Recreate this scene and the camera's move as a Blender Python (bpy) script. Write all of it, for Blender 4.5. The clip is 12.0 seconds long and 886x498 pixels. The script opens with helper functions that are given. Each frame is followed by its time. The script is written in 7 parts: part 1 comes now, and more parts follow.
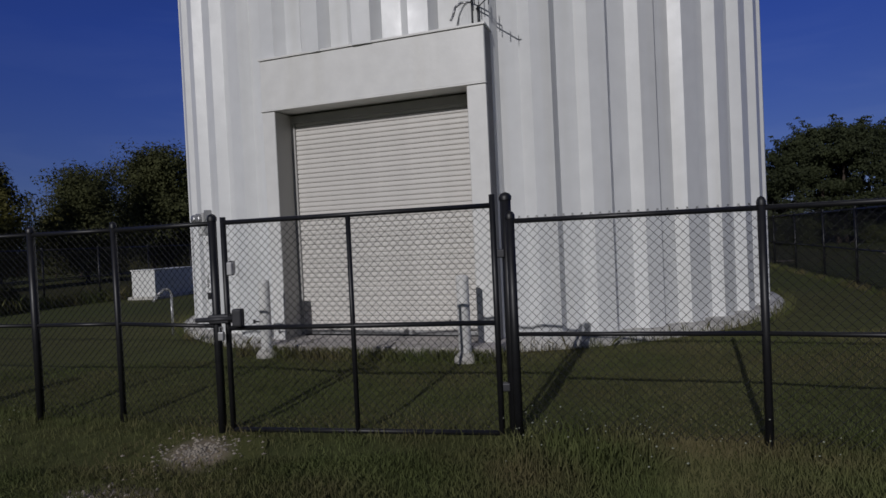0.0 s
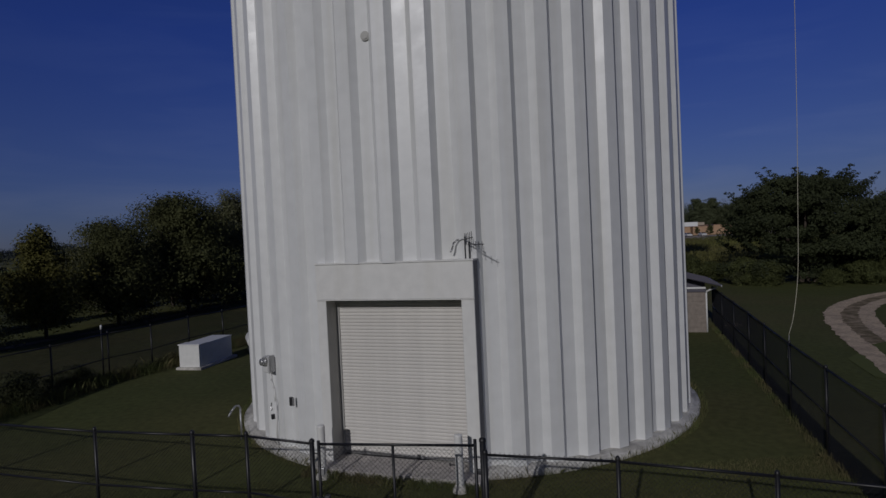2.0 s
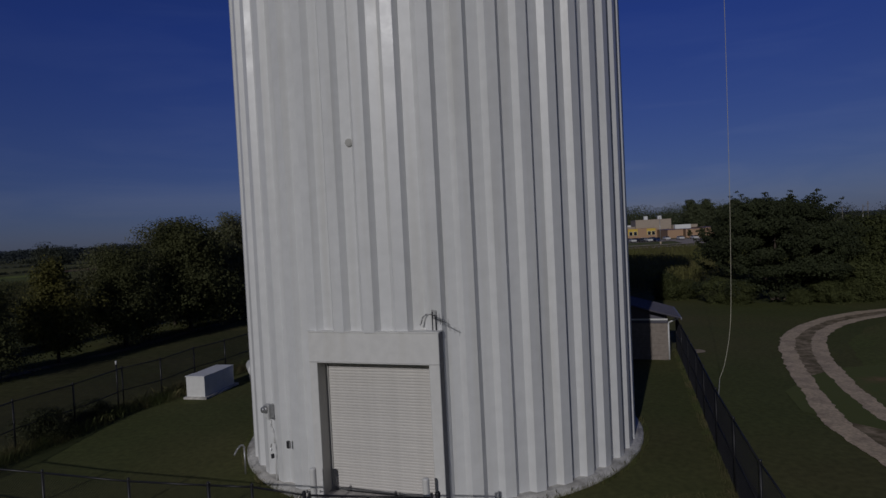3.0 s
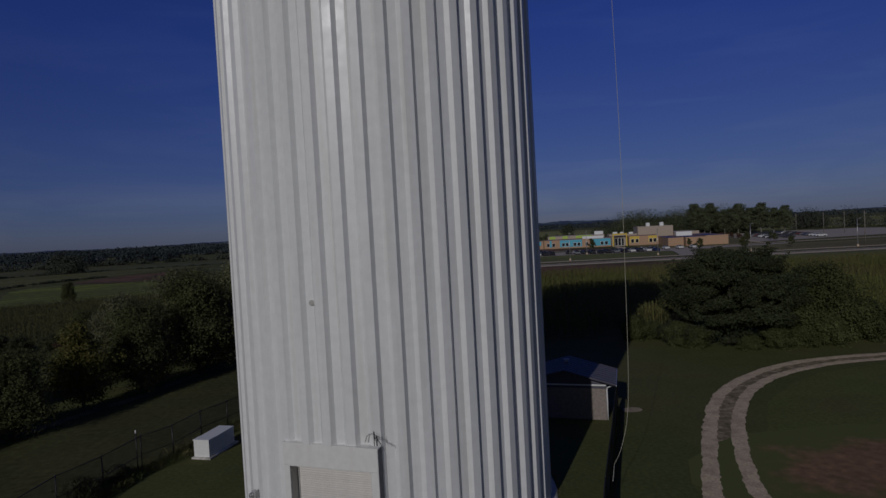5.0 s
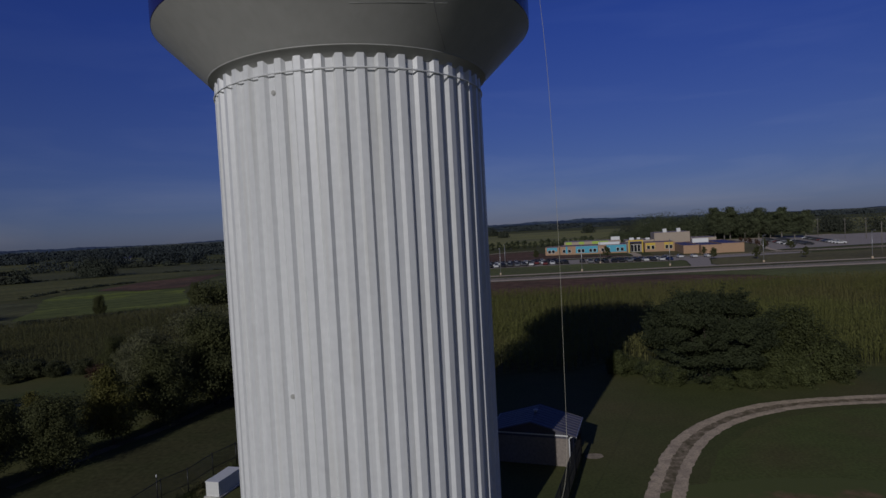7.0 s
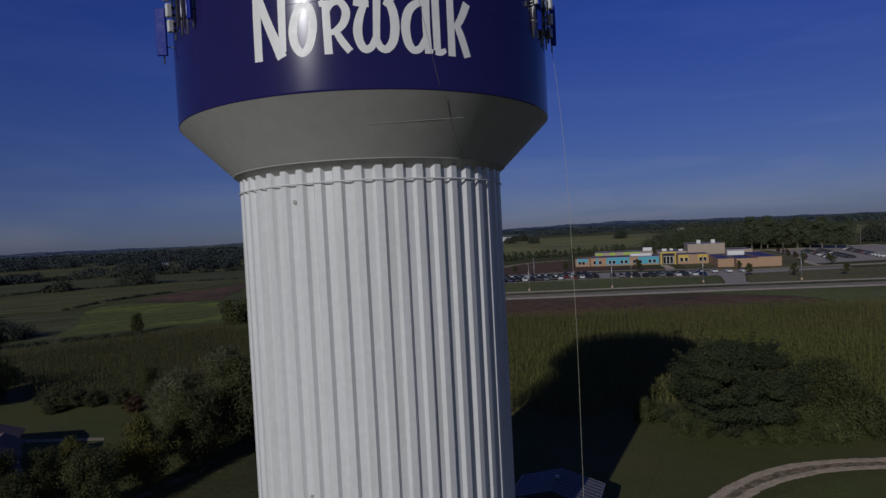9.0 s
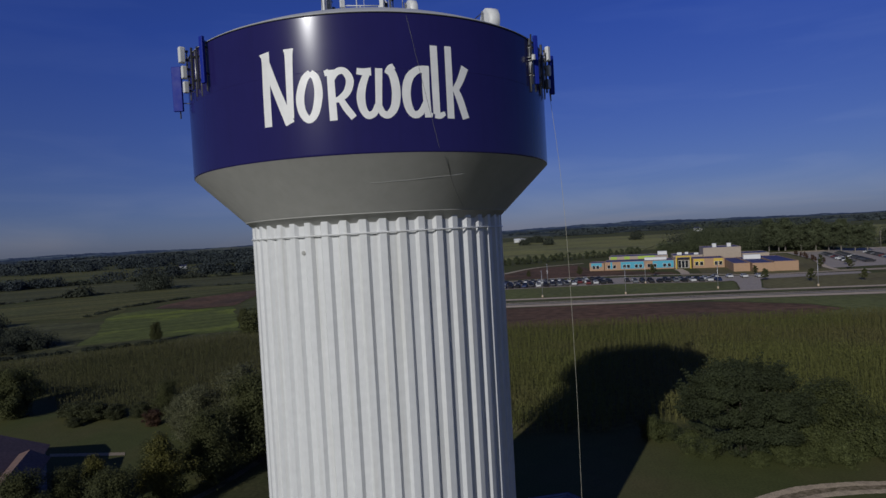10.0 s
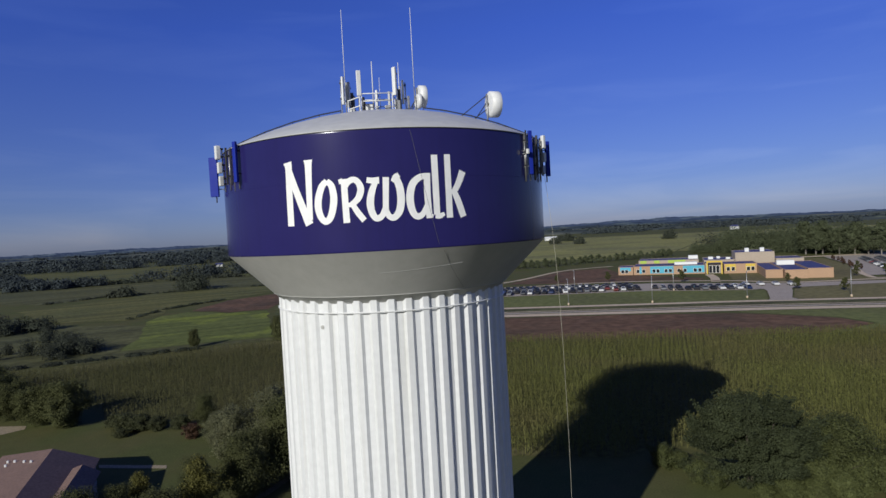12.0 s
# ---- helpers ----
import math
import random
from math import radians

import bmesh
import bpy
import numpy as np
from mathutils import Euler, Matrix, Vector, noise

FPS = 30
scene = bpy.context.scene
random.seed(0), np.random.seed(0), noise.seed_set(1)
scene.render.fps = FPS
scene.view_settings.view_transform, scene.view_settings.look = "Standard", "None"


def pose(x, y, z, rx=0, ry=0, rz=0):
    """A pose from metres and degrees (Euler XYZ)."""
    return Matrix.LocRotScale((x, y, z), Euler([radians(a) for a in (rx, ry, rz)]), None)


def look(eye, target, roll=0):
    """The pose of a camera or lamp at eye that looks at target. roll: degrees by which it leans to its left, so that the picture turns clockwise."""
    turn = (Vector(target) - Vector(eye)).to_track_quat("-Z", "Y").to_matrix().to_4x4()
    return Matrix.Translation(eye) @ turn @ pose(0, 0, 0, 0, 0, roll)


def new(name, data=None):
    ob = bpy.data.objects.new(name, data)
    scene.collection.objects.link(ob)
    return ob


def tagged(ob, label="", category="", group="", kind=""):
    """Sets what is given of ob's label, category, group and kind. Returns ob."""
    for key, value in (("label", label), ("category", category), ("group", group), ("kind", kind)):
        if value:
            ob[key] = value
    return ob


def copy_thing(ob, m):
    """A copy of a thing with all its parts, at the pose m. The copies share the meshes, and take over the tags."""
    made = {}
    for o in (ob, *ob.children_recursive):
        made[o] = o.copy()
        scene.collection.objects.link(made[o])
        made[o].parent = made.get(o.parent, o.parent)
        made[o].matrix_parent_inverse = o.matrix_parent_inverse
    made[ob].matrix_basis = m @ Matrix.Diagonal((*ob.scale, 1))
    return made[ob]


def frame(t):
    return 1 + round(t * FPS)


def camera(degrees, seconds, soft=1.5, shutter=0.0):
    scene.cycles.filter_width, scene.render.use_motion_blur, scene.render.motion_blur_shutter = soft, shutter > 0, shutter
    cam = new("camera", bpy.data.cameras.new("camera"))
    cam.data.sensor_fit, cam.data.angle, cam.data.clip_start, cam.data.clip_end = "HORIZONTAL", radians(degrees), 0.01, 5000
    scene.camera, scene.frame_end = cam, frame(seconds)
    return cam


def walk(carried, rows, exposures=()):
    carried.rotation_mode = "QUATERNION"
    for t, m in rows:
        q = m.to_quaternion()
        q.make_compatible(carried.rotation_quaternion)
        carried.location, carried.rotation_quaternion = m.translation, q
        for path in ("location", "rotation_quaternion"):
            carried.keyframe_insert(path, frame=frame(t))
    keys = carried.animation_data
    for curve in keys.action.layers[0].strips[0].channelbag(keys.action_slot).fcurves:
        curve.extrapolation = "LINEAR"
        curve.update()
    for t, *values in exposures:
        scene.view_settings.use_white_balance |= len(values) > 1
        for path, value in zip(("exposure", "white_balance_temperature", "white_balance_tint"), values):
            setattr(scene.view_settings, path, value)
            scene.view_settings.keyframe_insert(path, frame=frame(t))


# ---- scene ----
cam = camera(74.2, 12.0)
METRES, EYE, TILT, LEAN, TURN = 34.0, 1.6, -0.99, 2.7, 0.0
ROWS = [
    (0.0, 0.0, 0.0, 0.0, 0.0, 0.0, -0.0),
    (0.5, -0.0032, -0.0233, 0.0223, -0.19, -0.13, -0.02),
    (1.0, -0.006, -0.0477, 0.0455, -0.29, -0.16, -0.07),
    (1.5, -0.0066, -0.0767, 0.0706, -0.38, -0.3, -0.06),
    (2.0, -0.004, -0.1111, 0.0981, -0.44, -0.41, -0.04),
    (2.5, 0.0031, -0.1464, 0.1245, -0.61, -0.47, 0.02),
    (3.0, 0.0146, -0.1818, 0.1526, -0.7, -0.56, 0.13),
    (5.0, 0.0815, -0.3215, 0.2865, 0.18, -0.75, 0.4),
    (5.5, 0.1025, -0.3573, 0.3183, 0.63, -0.78, 0.5),
    (6.0, 0.1242, -0.3941, 0.3516, 1.16, -0.83, 0.55),
    (6.5, 0.146, -0.4263, 0.3838, 1.73, -0.92, 0.53),
    (7.0, 0.1624, -0.4467, 0.4182, 2.35, -1.07, 0.32),
    (9.0, 0.1798, -0.4532, 0.5455, 5.31, -0.87, 0.16),
    (9.5, 0.1887, -0.466, 0.5767, 6.02, -0.85, 0.31),
    (10.0, 0.2002, -0.4833, 0.6072, 6.76, -0.82, 0.42),
    (10.5, 0.2132, -0.5038, 0.6375, 7.56, -0.86, 0.5),
    (11.0, 0.2279, -0.5273, 0.6677, 8.31, -0.91, 0.56),
    (11.5, 0.2421, -0.551, 0.6965, 9.02, -1.05, 0.56),
    (12.0, 0.2527, -0.5671, 0.7245, 9.8, -1.23, 0.31),
]
EXPOSURES = [(0.0, -0.97, 6250, 12.5), (0.8, -1.12, 6250, 12.5), (2.0, -1.48, 6250, 12.5), (3.0, -1.57, 6280, 12.5), (5.0, -1.51, 6280, 12.5), (7.0, -1.14, 6230, 12), (9.0, -1.01, 6200, 11), (9.5, -0.89, 6220, 10), (10.5, -0.41, 6330, 8.5), (11.0, -0.22, 6370, 8), (12.0, 0.12, 6450, 7)]
walk(cam, [(t, pose(0, 0, EYE, TILT, LEAN, TURN) @ pose(METRES * x, METRES * y, METRES * z, 90 + pitch, roll, yaw)) for t, x, y, z, yaw, pitch, roll in ROWS], EXPOSURES)

# ---- light ----
SUN_TO = Vector((-0.895, -2.13, 1.0)).normalized()
ELEVATION = math.asin(SUN_TO.z)
AZIMUTH = math.atan2(SUN_TO.x, SUN_TO.y)
world = bpy.data.worlds.new("world")
scene.world = world
world.use_nodes = True
wn = world.node_tree.nodes
sky = wn.new("ShaderNodeTexSky")
sky.sky_type, sky.sun_disc = "NISHITA", False
sky.sun_elevation, sky.sun_rotation = ELEVATION, AZIMUTH
sky.air_density, sky.dust_density, sky.ozone_density, sky.altitude = 0.8, 0.6, 4.0, 250.0
wn["Background"].inputs["Strength"].default_value = 0.093
tone = wn.new("ShaderNodeMix")
tone.data_type, tone.blend_type = "RGBA", "MULTIPLY"
tone.inputs["Factor"].default_value = 1.0
# clear deep blue overhead, greyer haze towards the horizon
place, split, rise, hue = wn.new("ShaderNodeTexCoord"), wn.new("ShaderNodeSeparateXYZ"), wn.new("ShaderNodeMapRange"), wn.new("ShaderNodeMix")
rise.inputs["From Min"].default_value, rise.inputs["From Max"].default_value = 0.0, 0.32
hue.data_type = "RGBA"
hue.inputs["A"].default_value, hue.inputs["B"].default_value = (0.69, 0.735, 1.12, 1.0), (0.42, 0.605, 1.70, 1.0)
# whiter sky round the sun, behind the camera
facing, glow, warm = wn.new("ShaderNodeVectorMath"), wn.new("ShaderNodeMapRange"), wn.new("ShaderNodeMix")
facing.operation = "DOT_PRODUCT"
facing.inputs[1].default_value = SUN_TO
glow.inputs["From Min"].default_value, glow.inputs["From Max"].default_value = 0.0, 0.85
warm.data_type = "RGBA"
warm.inputs["B"].default_value = (0.48, 0.47, 0.50, 1.0)
for a, b in ((place.outputs["Generated"], split.inputs[0]), (split.outputs["Z"], rise.inputs["Value"]), (rise.outputs["Result"], hue.inputs["Factor"]), (hue.outputs["Result"], warm.inputs["A"]),
             (place.outputs["Generated"], facing.inputs[0]), (facing.outputs["Value"], glow.inputs["Value"]), (glow.outputs["Result"], warm.inputs["Factor"]), (warm.outputs["Result"], tone.inputs["B"])):
    world.node_tree.links.new(a, b)
soften = wn.new("ShaderNodeGamma")
soften.inputs["Gamma"].default_value = 0.74
world.node_tree.links.new(sky.outputs[0], soften.inputs["Color"])
world.node_tree.links.new(soften.outputs[0], tone.inputs["A"])
# deepest blue at right angles to the sun
away, deep = wn.new("ShaderNodeMapRange"), wn.new("ShaderNodeMix")
away.inputs["From Min"].default_value, away.inputs["From Max"].default_value = -0.9, -0.3
away.inputs["To Min"].default_value, away.inputs["To Max"].default_value = 1.03, 0.94
deep.data_type, deep.blend_type = "RGBA", "MULTIPLY"
deep.inputs["Factor"].default_value = 1.0
for a, b in ((facing.outputs["Value"], away.inputs["Value"]), (away.outputs["Result"], deep.inputs["B"]), (tone.outputs["Result"], deep.inputs["A"])):
    world.node_tree.links.new(a, b)
# thin high cirrus, drawn out along the horizon
spread, wisp, thin, veil = wn.new("ShaderNodeMapping"), wn.new("ShaderNodeTexNoise"), wn.new("ShaderNodeMapRange"), wn.new("ShaderNodeMix")
spread.inputs["Location"].default_value, spread.inputs["Scale"].default_value = (0.7, 0.2, 0.0), (1.6, 1.6, 11.0)
wisp.inputs["Scale"].default_value, wisp.inputs["Detail"].default_value, wisp.inputs["Distortion"].default_value = 1.9, 7.0, 0.6
thin.inputs["From Min"].default_value, thin.inputs["From Max"].default_value, thin.inputs["To Max"].default_value = 0.48, 0.80, 0.5
veil.data_type, veil.blend_type = "RGBA", "MULTIPLY"
veil.inputs["B"].default_value = (1.75, 1.42, 1.12, 1.0)
for a, b in ((place.outputs["Generated"], spread.inputs["Vector"]), (spread.outputs[0], wisp.inputs["Vector"]), (wisp.outputs["Fac"], thin.inputs["Value"]), (thin.outputs["Result"], veil.inputs["Factor"]),
             (deep.outputs["Result"], veil.inputs["A"]), (veil.outputs["Result"], wn["Background"].inputs["Color"])):
    world.node_tree.links.new(a, b)
sun = new("sun", bpy.data.lights.new("sun", "SUN"))
sun.data.energy, sun.data.angle, sun.data.color = 3.55, radians(0.5), (1.0, 0.972, 0.945)
sun.matrix_world = look((0, 0, 60), Vector((0, 0, 60)) - SUN_TO)

from mathutils.geometry import tessellate_polygon

# ---- materials ----
def material(name, base, rough=0.6, metal=0.0, vary=0.25, grain=6.0, patch=0.6, bump=0.0, bump_scale=40.0, second=None, mix_lo=0.45, mix_hi=0.65, rand=0.0, specular=0.5, streak=0.0, translucent=0.0, strips=None, uneven=1.0):
    """A surface with variation at two scales, an optional second colour in patches, fine relief and vertical streaks."""
    m = bpy.data.materials.new(name)
    m.use_nodes = True
    n, l = m.node_tree.nodes, m.node_tree.links
    b = n["Principled BSDF"]
    b.inputs["Roughness"].default_value, b.inputs["Metallic"].default_value = rough, metal
    b.inputs["Specular IOR Level"].default_value = specular
    co = n.new("ShaderNodeTexCoord")

    def noise_of(scale, detail=4.0, stretch=None):
        t = n.new("ShaderNodeTexNoise")
        t.inputs["Scale"].default_value, t.inputs["Detail"].default_value = scale, detail
        if stretch:
            mp = n.new("ShaderNodeMapping")
            mp.inputs["Scale"].default_value = stretch
            l.new(co.outputs["Object"], mp.inputs["Vector"])
            l.new(mp.outputs[0], t.inputs["Vector"])
        else:
            l.new(co.outputs["Object"], t.inputs["Vector"])
        return t.outputs["Fac"]

    def blend(fac, a, bb, kind="MIX"):
        x = n.new("ShaderNodeMix")
        x.data_type, x.blend_type = "RGBA", kind
        for socket, v in ((x.inputs["Factor"], fac), (x.inputs["A"], a), (x.inputs["B"], bb)):
            if isinstance(v, (int, float)):
                socket.default_value = v
            elif isinstance(v, tuple):
                socket.default_value = (*v, 1.0)
            else:
                l.new(v, socket)
        return x.outputs["Result"]

    def span(value, lo, hi, to_lo=0.0, to_hi=1.0):
        r = n.new("ShaderNodeMapRange")
        l.new(value, r.inputs["Value"])
        for k, v in (("From Min", lo), ("From Max", hi), ("To Min", to_lo), ("To Max", to_hi)):
            r.inputs[k].default_value = v
        return r.outputs["Result"]

    colour = base
    if second:
        colour = blend(span(noise_of(patch, 5.0), mix_lo, mix_hi), base, second)
    low = tuple(c * (1 - vary) for c in (1, 1, 1))
    high = tuple(1 + vary * 0.6 for c in (1, 1, 1))
    shade = blend(span(noise_of(grain), 0.3, 0.7), low, high)
    colour = blend(1.0, colour, shade, "MULTIPLY")
    shade = blend(span(noise_of(grain * 0.12, 3.0), 0.3, 0.7), tuple(1 - vary * 0.5 for c in (1, 1, 1)), (1, 1, 1))
    colour = blend(1.0, colour, shade, "MULTIPLY")
    if strips:
        turn, long, wide, amount = strips
        mp, t = n.new("ShaderNodeMapping"), n.new("ShaderNodeTexNoise")
        mp.vector_type = "TEXTURE"
        mp.inputs["Rotation"].default_value, mp.inputs["Scale"].default_value = (0, 0, radians(turn)), (long, wide, 1)
        t.inputs["Scale"].default_value, t.inputs["Detail"].default_value = 1.0, 5.0
        l.new(co.outputs["Object"], mp.inputs["Vector"])
        l.new(mp.outputs[0], t.inputs["Vector"])
        s = blend(span(t.outputs["Fac"], 0.38, 0.62), tuple(1 - amount for c in (1, 1, 1)), (1 + amount * 0.5, 1 + amount * 0.4, 1 + amount * 0.2))
        colour = blend(1.0, colour, s, "MULTIPLY")
    if streak:
        s = blend(span(noise_of(1.0, 5.0, (3.2, 3.2, 0.12)), 0.5, 0.75), (1, 1, 1), tuple(1 - streak * k for k in (0.8, 0.9, 1.2)))
        colour = blend(1.0, colour, s, "MULTIPLY")
    if rand:
        info = n.new("ShaderNodeObjectInfo")
        s = blend(info.outputs["Random"], tuple(1 - rand for c in (1, 1, 1)), tuple(1 + rand * 0.5 for c in (1, 1, 1)))
        colour = blend(1.0, colour, s, "MULTIPLY")
        geo = n.new("ShaderNodeNewGeometry")
        s = blend(geo.outputs["Random Per Island"], tuple(1 - rand for c in (1, 1, 1)), (1 + rand * 0.9, 1 + rand * 0.7, 1 + rand * 0.2))
        colour = blend(1.0, colour, s, "MULTIPLY")
    if isinstance(colour, tuple):
        b.inputs["Base Color"].default_value = (*colour, 1)
    else:
        l.new(colour, b.inputs["Base Color"])
    l.new(span(noise_of(grain * 0.7), 0.2, 0.8, max(0.02, rough - 0.08 * uneven), min(1.0, rough + 0.1 * uneven)), b.inputs["Roughness"])
    if bump:
        bp = n.new("ShaderNodeBump")
        bp.inputs["Strength"].default_value, bp.inputs["Distance"].default_value = bump, 0.02
        l.new(noise_of(bump_scale, 6.0), bp.inputs["Height"])
        l.new(bp.outputs[0], b.inputs["Normal"])
    if translucent:
        tr, mx = n.new("ShaderNodeBsdfTranslucent"), n.new("ShaderNodeMixShader")
        l.new(colour, tr.inputs["Color"])
        mx.inputs[0].default_value = translucent
        l.new(b.outputs[0], mx.inputs[1])
        l.new(tr.outputs[0], mx.inputs[2])
        l.new(mx.outputs[0], n["Material Output"].inputs["Surface"])
    return m


WHITE = material("white_paint", (0.725, 0.732, 0.728), 0.38, vary=0.05, grain=3.0, bump=0.12, bump_scale=9.0, streak=0.10)
TRIM_WHITE = material("portal_paint", (0.74, 0.735, 0.71), 0.45, vary=0.06, grain=4.0, bump=0.1, bump_scale=14.0, streak=0.06)
DOOR_WHITE = material("door_paint", (0.665, 0.645, 0.615), 0.45, vary=0.05, grain=5.0, rand=0.04)
GREY_PAINT = material("warm_grey_paint", (0.425, 0.42, 0.395), 0.45, vary=0.06, grain=1.5, bump=0.08, bump_scale=6.0, streak=0.05)
NAVY = material("navy_paint", (0.021, 0.018, 0.105), 0.19, vary=0.05, grain=0.8, streak=0.06, specular=0.3, uneven=0.12)
LETTER = material("letter_paint", (0.86, 0.855, 0.83), 0.4, vary=0.05, grain=3.0)
CABLE_GREY = material("cable_sheath", (0.13, 0.13, 0.15), 0.6, vary=0.1, grain=8.0)
ROOF_GREY = material("roof_paint", (0.50, 0.50, 0.49), 0.42, vary=0.08, grain=2.0, bump=0.08, bump_scale=5.0)
BLUE_PANEL = material("antenna_blue", (0.014, 0.030, 0.30), 0.5, vary=0.06, grain=4.0, specular=0.15)
ANT_WHITE = material("antenna_white", (0.72, 0.72, 0.70), 0.45, vary=0.06, grain=5.0)
STEEL = material("galvanised_steel", (0.45, 0.45, 0.45), 0.42, metal=0.7, vary=0.15, grain=12.0)
DARK_STEEL = material("dark_fittings", (0.05, 0.05, 0.055), 0.5, metal=0.3, vary=0.2, grain=10.0)
BLACK_VINYL = material("black_vinyl", (0.012, 0.012, 0.014), 0.45, vary=0.2, grain=12.0)
CONCRETE = material("concrete", (0.66, 0.64, 0.59), 0.85, vary=0.25, grain=5.0, bump=0.4, bump_scale=30.0, second=(0.43, 0.41, 0.37), patch=1.5)
SLAB = material("apron_concrete", (0.54, 0.505, 0.475), 0.85, vary=0.25, grain=7.0, bump=0.4, bump_scale=30.0)
LAWN = material("lawn", (0.090, 0.101, 0.036), 0.95, vary=0.22, grain=5.0, second=(0.118, 0.105, 0.046), patch=0.09, mix_lo=0.4, mix_hi=0.72, bump=0.15, bump_scale=16.0, specular=0.08)
LUSH = material("lush_lawn", (0.106, 0.124, 0.040), 0.95, vary=0.25, grain=5.0, second=(0.118, 0.108, 0.044), patch=0.14, mix_lo=0.45, mix_hi=0.7, bump=0.15, bump_scale=16.0, specular=0.08)
BLADES = material("grass_blades", (0.134, 0.160, 0.058), 0.8, vary=0.25, grain=1.2, second=(0.192, 0.170, 0.084), patch=0.7, mix_lo=0.42, mix_hi=0.62, rand=0.10, specular=0.2, translucent=0.25)
WEED_FLOWER = material("weed_flower", (0.30, 0.32, 0.24), 0.8, vary=0.1)
CORN = material("corn_leaf", (0.166, 0.172, 0.052), 0.75, vary=0.2, grain=0.5, second=(0.184, 0.168, 0.064), patch=0.05, rand=0.06, specular=0.15, translucent=0.3)
CORN_SOIL = material("corn_ground", (0.125, 0.122, 0.045), 0.95, vary=0.4, grain=1.2, second=(0.15, 0.135, 0.06), patch=0.03, bump=1.0, bump_scale=1.5, specular=0.1)
LEAF_DARK = material("leaf_dark", (0.104, 0.112, 0.050), 0.65, vary=0.2, grain=0.9, rand=0.10, specular=0.05, translucent=0.32)
LEAF_GREY = material("leaf_silver", (0.170, 0.176, 0.098), 0.55, vary=0.25, grain=0.9, rand=0.18, specular=0.15, translucent=0.2)
LEAF_YELLOW = material("leaf_yellow", (0.142, 0.138, 0.042), 0.6, vary=0.25, grain=0.9, rand=0.22, specular=0.15, translucent=0.25)
LEAF_LIGHT = material("leaf_light", (0.104, 0.120, 0.046), 0.6, vary=0.35, grain=0.6, rand=0.2, specular=0.15, translucent=0.25)
LEAF_RUST = material("leaf_rust", (0.105, 0.062, 0.040), 0.6, vary=0.3, grain=0.7, rand=0.2, specular=0.15, translucent=0.2)
LEAF_MID = material("leaf_mid", (0.112, 0.130, 0.072), 0.6, vary=0.3, grain=0.2, rand=0.06, specular=0.08, translucent=0.2)
LEAF_BROAD = material("leaf_broad", (0.054, 0.066, 0.033), 0.6, vary=0.35, grain=0.5, rand=0.2, specular=0.12, translucent=0.2)
LEAF_BUSH = material("leaf_bush", (0.080, 0.088, 0.044), 0.6, vary=0.3, grain=0.5, rand=0.14, specular=0.1, translucent=0.2)
FAR_WOOD = material("far_woods", (0.054, 0.062, 0.047), 0.9, vary=0.2, grain=0.05, second=(0.062, 0.068, 0.052), patch=0.02, rand=0.05, specular=0.03)
# distance haze is put into these two base colours as a blue-grey tint
HAZED_LAND = material("far_land", (0.10, 0.118, 0.115), 0.95, vary=0.3, grain=0.01, second=(0.20, 0.205, 0.16), patch=0.006, mix_lo=0.5, mix_hi=0.6, specular=0.0)
HAZED_BELT = material("far_belts", (0.054, 0.066, 0.070), 0.9, vary=0.2, grain=0.05, rand=0.1, specular=0.05)
BARK = material("bark", (0.085, 0.065, 0.05), 0.9, vary=0.4, grain=6.0, bump=0.8, bump_scale=12.0)
BARK_PALE = material("bark_pale", (0.22, 0.20, 0.17), 0.9, vary=0.3, grain=4.0)
GRAVEL = material("gravel", (0.62, 0.485, 0.32), 0.95, vary=0.3, grain=9.0, second=(0.46, 0.355, 0.24), patch=1.2, bump=1.0, bump_scale=25.0)


def worn_turf(name, earth, turf, reach):
    """Bare earth that thins out into grass towards its ragged border."""
    m = material(name, earth, 0.95, vary=0.35, grain=2.0, bump=0.6, bump_scale=8.0, specular=0.1)
    n, l = m.node_tree.nodes, m.node_tree.links
    b = n["Principled BSDF"]
    old = b.inputs["Base Color"].links[0].from_socket
    co, grad, ns, mp = n.new("ShaderNodeTexCoord"), n.new("ShaderNodeTexGradient"), n.new("ShaderNodeTexNoise"), n.new("ShaderNodeMapping")
    grad.gradient_type = "SPHERICAL"
    mp.inputs["Scale"].default_value = reach
    ns.inputs["Scale"].default_value, ns.inputs["Detail"].default_value = 0.5, 6.0
    l.new(co.outputs["Object"], mp.inputs["Vector"])
    l.new(mp.outputs[0], grad.inputs["Vector"])
    l.new(co.outputs["Object"], ns.inputs["Vector"])
    add, r, x = n.new("ShaderNodeMath"), n.new("ShaderNodeMapRange"), n.new("ShaderNodeMix")
    l.new(grad.outputs["Fac"], add.inputs[0])
    l.new(ns.outputs["Fac"], add.inputs[1])
    l.new(add.outputs[0], r.inputs["Value"])
    r.inputs["From Min"].default_value, r.inputs["From Max"].default_value = 0.72, 1.05
    x.data_type = "RGBA"
    x.inputs["A"].default_value = (*turf, 1)
    l.new(old, x.inputs["B"])
    l.new(r.outputs["Result"], x.inputs["Factor"])
    l.new(x.outputs["Result"], b.inputs["Base Color"])
    return m


